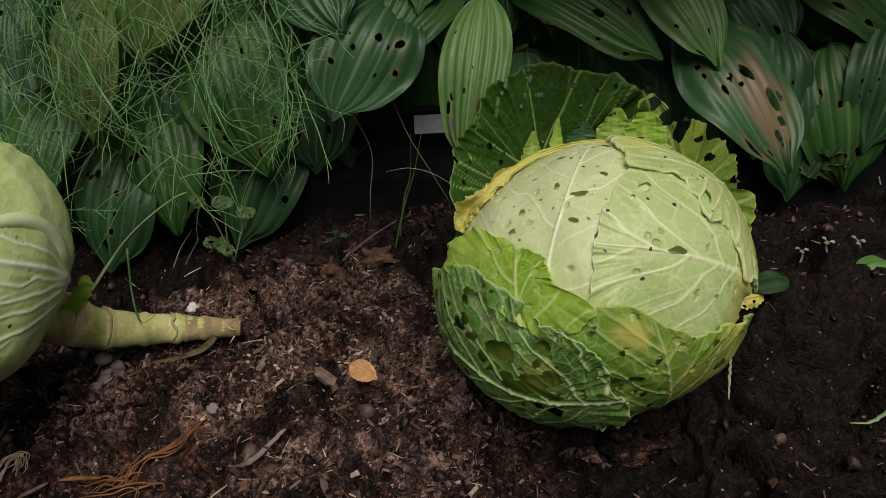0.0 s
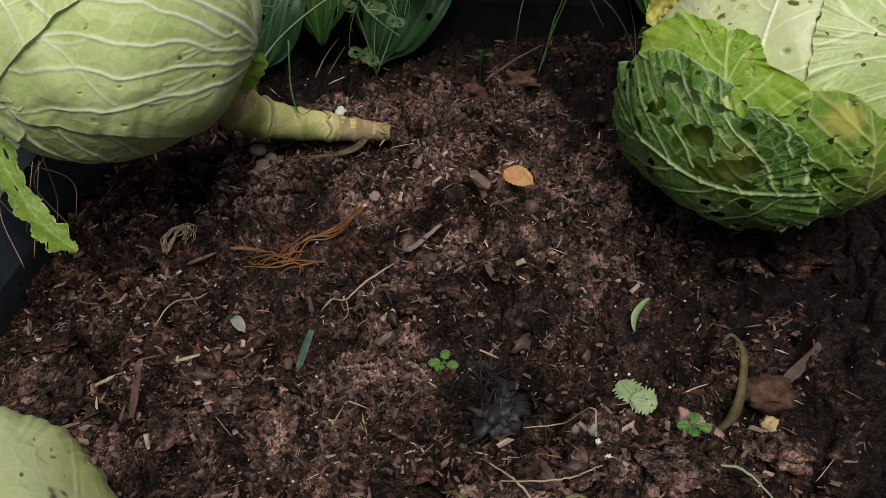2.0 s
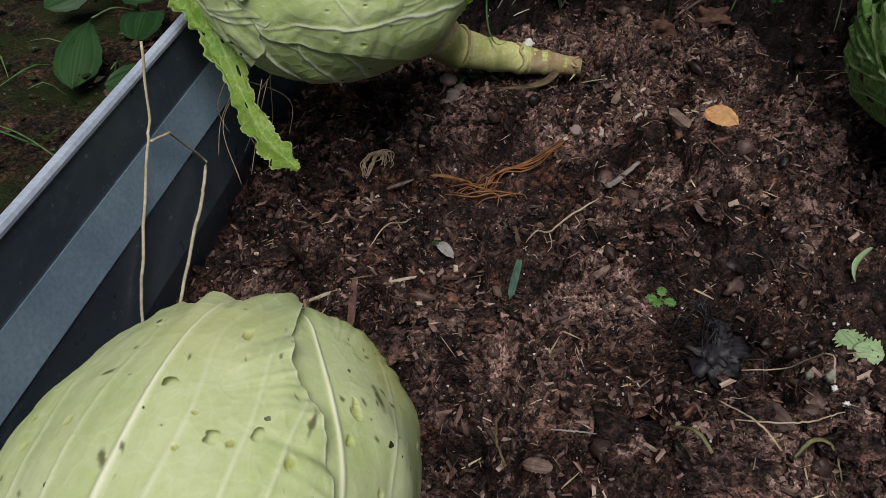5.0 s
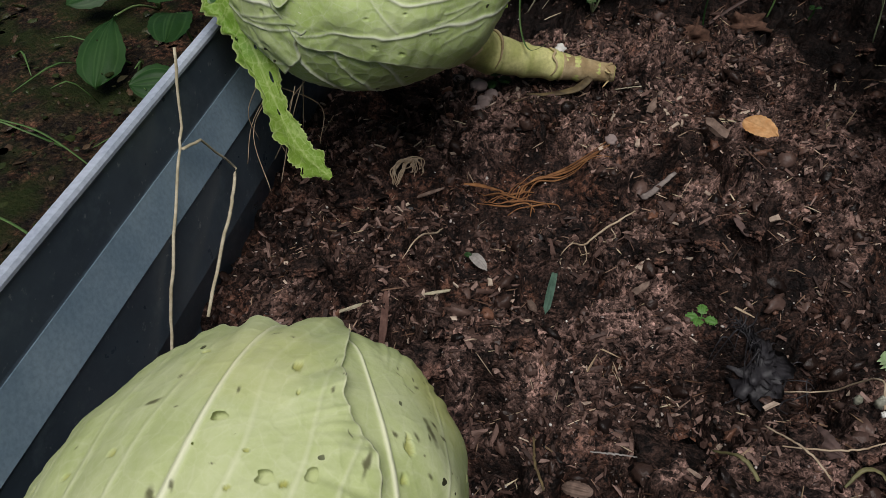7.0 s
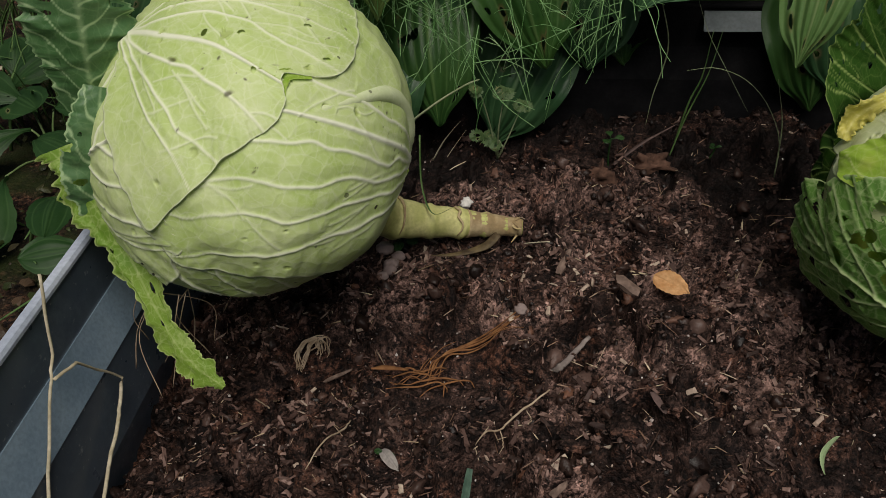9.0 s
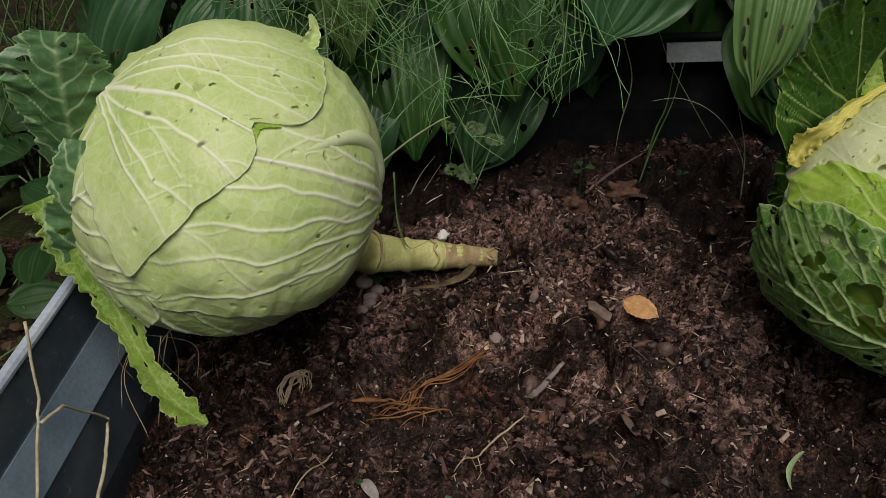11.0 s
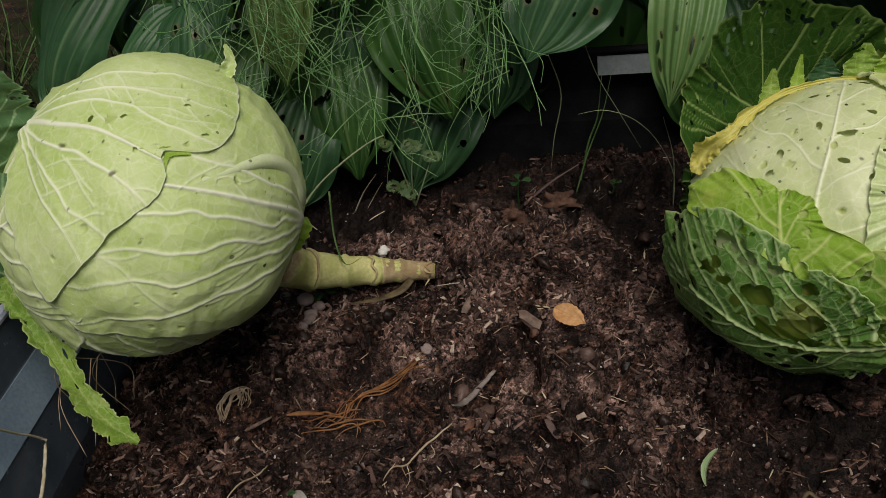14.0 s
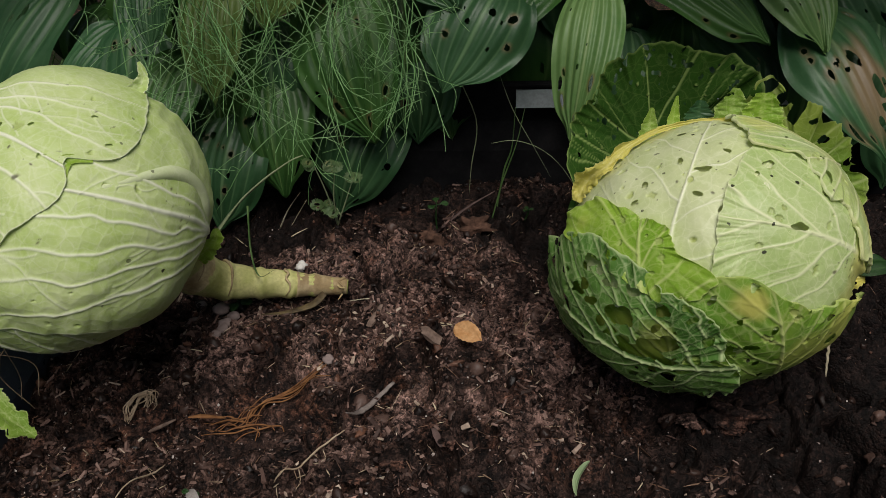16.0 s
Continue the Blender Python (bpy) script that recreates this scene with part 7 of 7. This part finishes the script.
stone(0.088, 0.345, (0.008, 0.007, 0.006), STALK_SCAR, "reddish brown crumb of bark on the soil", 16, rough=0.3)
stone(-0.158, 0.79, (0.014, 0.012, 0.014), CLOD_BROWN, "reddish brown soil clod in dark soil", 17, "clod", 0.2, 0.5, "soil_clod", "clods")
stone(-0.105, 0.800, (0.020, 0.012, 0.012), CLOD_BROWN, "reddish brown soil clod in dark soil", 18, "clod", 0.2, 0.5, "soil_clod", "clods")
stone(-0.235, 0.545, (0.0055, 0.005, 0.004), PEBBLE_MAUVE, "small grey pebble lying on the soil", 19, "pebble", 0.4, 0.15, "pebble", "grey pebbles")
stone(-0.046, 0.287, (0.002, 0.002, 0.002), STONE_WHITE, "tiny white grain on the soil", 20, rough=0.3)
stone(-0.040, 0.276, (0.0024, 0.002, 0.002), STONE_WHITE, "tiny white grain on the soil", 21, rough=0.3)


CLOD_SIZES = np.random.RandomState(23)
for k in range(46):
    x, y = CLOD_SIZES.uniform(-0.50, 0.14), CLOD_SIZES.uniform(0.16, 0.84)
    s = 0.008 + 0.020 * CLOD_SIZES.rand() ** 2
    if math.hypot(x + 0.30, y - 0.64) > 0.09 and pressed(x, y)[0] < 0.05:
        at = soil_at(x, y)
        v, f = lump(at + (0, 0, 0.1 * s), (s * CLOD_SIZES.uniform(0.9, 1.5), s * CLOD_SIZES.uniform(0.8, 1.2), s * CLOD_SIZES.uniform(0.35, 0.6)), k, 0.42, 20, 30)
        free_mesh("soil_clod", tuple(at), v, f, SOIL, "rough dark clod of peat half sunk in the bed", "clod", "peat clods", lit_crust=np.full(len(v), 0.55 * CLOD_SIZES.rand() ** 2))


# ---- the loose top of the soil ----
def scatter(name, n, shape, size, material, label, category, seed, stretch=(1, 1, 1), spread=None, sink=0.2, tilt=0.6, areas=((-0.545, 0.15, 0.50, 0.895),), smooth=False, jitter=0.35, dry=0.0, power=3.0):
    """Many small pieces on the soil as one mesh. size: from, to; stretch: their proportions."""
    r = np.random.RandomState(seed)
    base_v, base_f = shape
    base_v = np.array(base_v, float)
    m = len(base_v)
    weights = np.array([(b - a) * (d - c) for a, c, b, d in areas])
    pick = r.choice(len(areas), n, p=weights / weights.sum())
    box = np.array(areas)[pick]
    x = r.uniform(box[:, 0], box[:, 2])
    y = r.uniform(box[:, 1], box[:, 3])
    if spread is not None:
        keep = field(x * spread, y * spread, seed) + 0.6 * field(x * spread * 3, y * spread * 3, seed + 1) > r.uniform(-1.0, 0.6, n)
        x, y = x[keep], y[keep]
    n = len(x)
    s = size[0] + (size[1] - size[0]) * r.rand(n) ** power
    # dry thins the pieces where the soil is coloured dark for moisture and shade
    clear = ((s < 0.0035) | (pressed(x, y)[0] < 0.5)) & (dry * damp_and_shade(x, y) < r.rand(n))
    x, y, s = x[clear], y[clear], s[clear]
    n = len(x)
    yaw, ta, tb = r.uniform(0, 2 * np.pi, n), r.normal(0, tilt, n), r.normal(0, tilt, n)
    cy, sy, ca, sa, cb, sb = np.cos(yaw), np.sin(yaw), np.cos(ta), np.sin(ta), np.cos(tb), np.sin(tb)
    Z = np.zeros((n, 3, 3))
    X, Y = Z.copy(), Z.copy()
    Z[:, 0, 0], Z[:, 0, 1], Z[:, 1, 0], Z[:, 1, 1], Z[:, 2, 2] = cy, -sy, sy, cy, 1
    X[:, 0, 0], X[:, 1, 1], X[:, 1, 2], X[:, 2, 1], X[:, 2, 2] = 1, ca, -sa, sa, ca
    Y[:, 1, 1], Y[:, 0, 0], Y[:, 0, 2], Y[:, 2, 0], Y[:, 2, 2] = 1, cb, sb, -sb, cb
    turn = Z @ X @ Y
    v = base_v[None] * np.array(stretch) * (1 + r.uniform(-jitter, jitter, (n, m, 3))) * (1 + r.uniform(-0.35, 0.35, (n, 1, 3))) * s[:, None, None]
    v = np.einsum("nij,nmj->nmi", turn, v)
    z = soil_height(x, y) + s * stretch[2] * (0.5 - sink)
    v = v + np.stack([x, y, z], -1)[:, None]
    f = (np.array(base_f)[None] + (np.arange(n) * m)[:, None, None]).reshape(-1, len(base_f[0]))
    return free_mesh(name, (0, 0.5, 0), v.reshape(-1, 3), f, material, label, category, kind="stuff", smooth=smooth)


G = (1 + 5 ** 0.5) / 2
ICO = (np.array([(-1, G, 0), (1, G, 0), (-1, -G, 0), (1, -G, 0), (0, -1, G), (0, 1, G), (0, -1, -G), (0, 1, -G), (G, 0, -1), (G, 0, 1), (-G, 0, -1), (-G, 0, 1)]) / 3.8,
       [(0, 11, 5), (0, 5, 1), (0, 1, 7), (0, 7, 10), (0, 10, 11), (1, 5, 9), (5, 11, 4), (11, 10, 2), (10, 7, 6), (7, 1, 8), (3, 9, 4), (3, 4, 2), (3, 2, 6), (3, 6, 8), (3, 8, 9), (4, 9, 5), (2, 4, 11), (6, 2, 10), (8, 6, 7), (9, 8, 1)])
SLAB = ([(-0.5, -0.3, -0.5), (0.5, -0.5, -0.5), (0.6, 0.4, -0.5), (-0.4, 0.5, -0.5), (-0.45, -0.25, 0.5), (0.4, -0.4, 0.5), (0.5, 0.3, 0.5), (-0.4, 0.4, 0.5)],
        [(0, 3, 2, 1), (4, 5, 6, 7), (0, 1, 5, 4), (1, 2, 6, 5), (2, 3, 7, 6), (3, 0, 4, 7)])
BENT = ([(x, y, z + 0.25 * math.sin(3.0 * (x + 0.5))) for x, w in ((-0.5, 0.5), (-0.15, 1), (0.2, 1), (0.5, 0.4)) for y, z in ((-0.5 * w, -0.3), (0.5 * w, -0.3), (0, 0.5 * w))],
        [(3 * i + a, 3 * i + b, 3 * i + 3 + b, 3 * i + 3 + a) for i in range(3) for a, b in ((0, 1), (1, 2), (2, 0))])
LUMPY = lump((0, 0, 0), (0.5, 0.5, 0.5), 5, 0.55, 7, 10)
LUMPY = (LUMPY[0], [q for q in LUMPY[1] if len(q) == 4])
scatter("soil_clods", 5200, LUMPY, (0.004, 0.0150), CRUMBS, "dark crumbly soil clods", "soil", 1, (1, 0.8, 0.6), 16, 0.35, 1.2, smooth=True, jitter=0.16, dry=0.6)
scatter("soil_crumbs", 15000, ICO, (0.0014, 0.0068), CRUMBS, "fine dark soil crumbs", "soil", 2, (1, 0.75, 0.6), None, 0.05, dry=0.8)
scatter("bark_flakes", 34000, SLAB, (0.0022, 0.0105), CHIPS, "brown bark flakes mixed in the soil", "bark", 3, (1, 0.38, 0.17), 10, -0.3, 0.6, power=2.2, areas=((-0.52, 0.15, 0.10, 0.72), (-0.545, 0.15, 0.50, 0.895)), dry=1.02)
scatter("bark_slabs", 60, SLAB, (0.008, 0.017), CHIPS, "larger flat pieces of brown bark in the soil", "bark", 4, (1, 0.45, 0.16), 6, 0.2, 0.4, dry=0.9)
scatter("soil_fibres", 7500, BENT, (0.004, 0.019), FIBRES, "thin brown fibres and rootlets in the soil", "fibres", 5, (1, 0.06, 0.06), None, -0.4, 0.5, dry=0.8)
scatter("straw_bits", 620, BENT, (0.006, 0.022), STRAWS, "pale slivers of straw and root on the soil", "straw", 9, (1, 0.075, 0.05), None, -0.9, 0.3, areas=((-0.52, 0.15, 0.12, 0.80),))
scatter("pale_grit", 6500, ICO, (0.0007, 0.0030), GRITS, "pale grit grains in the soil", "grit", 6, (1, 0.9, 0.7), 11, -0.2, dry=0.75)
OUTSIDE = scatter("moss_bits", 3000, ICO, (0.003, 0.018), MOSSBITS, "mossy crumbs and litter on the earth", "moss", 8, (1, 0.9, 0.35), None, 0.3, 0.3, areas=((-1.3, 0.2, -0.575, 1.4),))
me = OUTSIDE.data
co = np.zeros(len(me.vertices) * 3)
me.vertices.foreach_get("co", co)
co = co.reshape(-1, 3)
rest = co[:, 2] - np.median(co[:, 2])
co[:, 2] = OUT + 0.008 + np.clip(rest, -0.02, 0.02)
me.vertices.foreach_set("co", co.ravel())
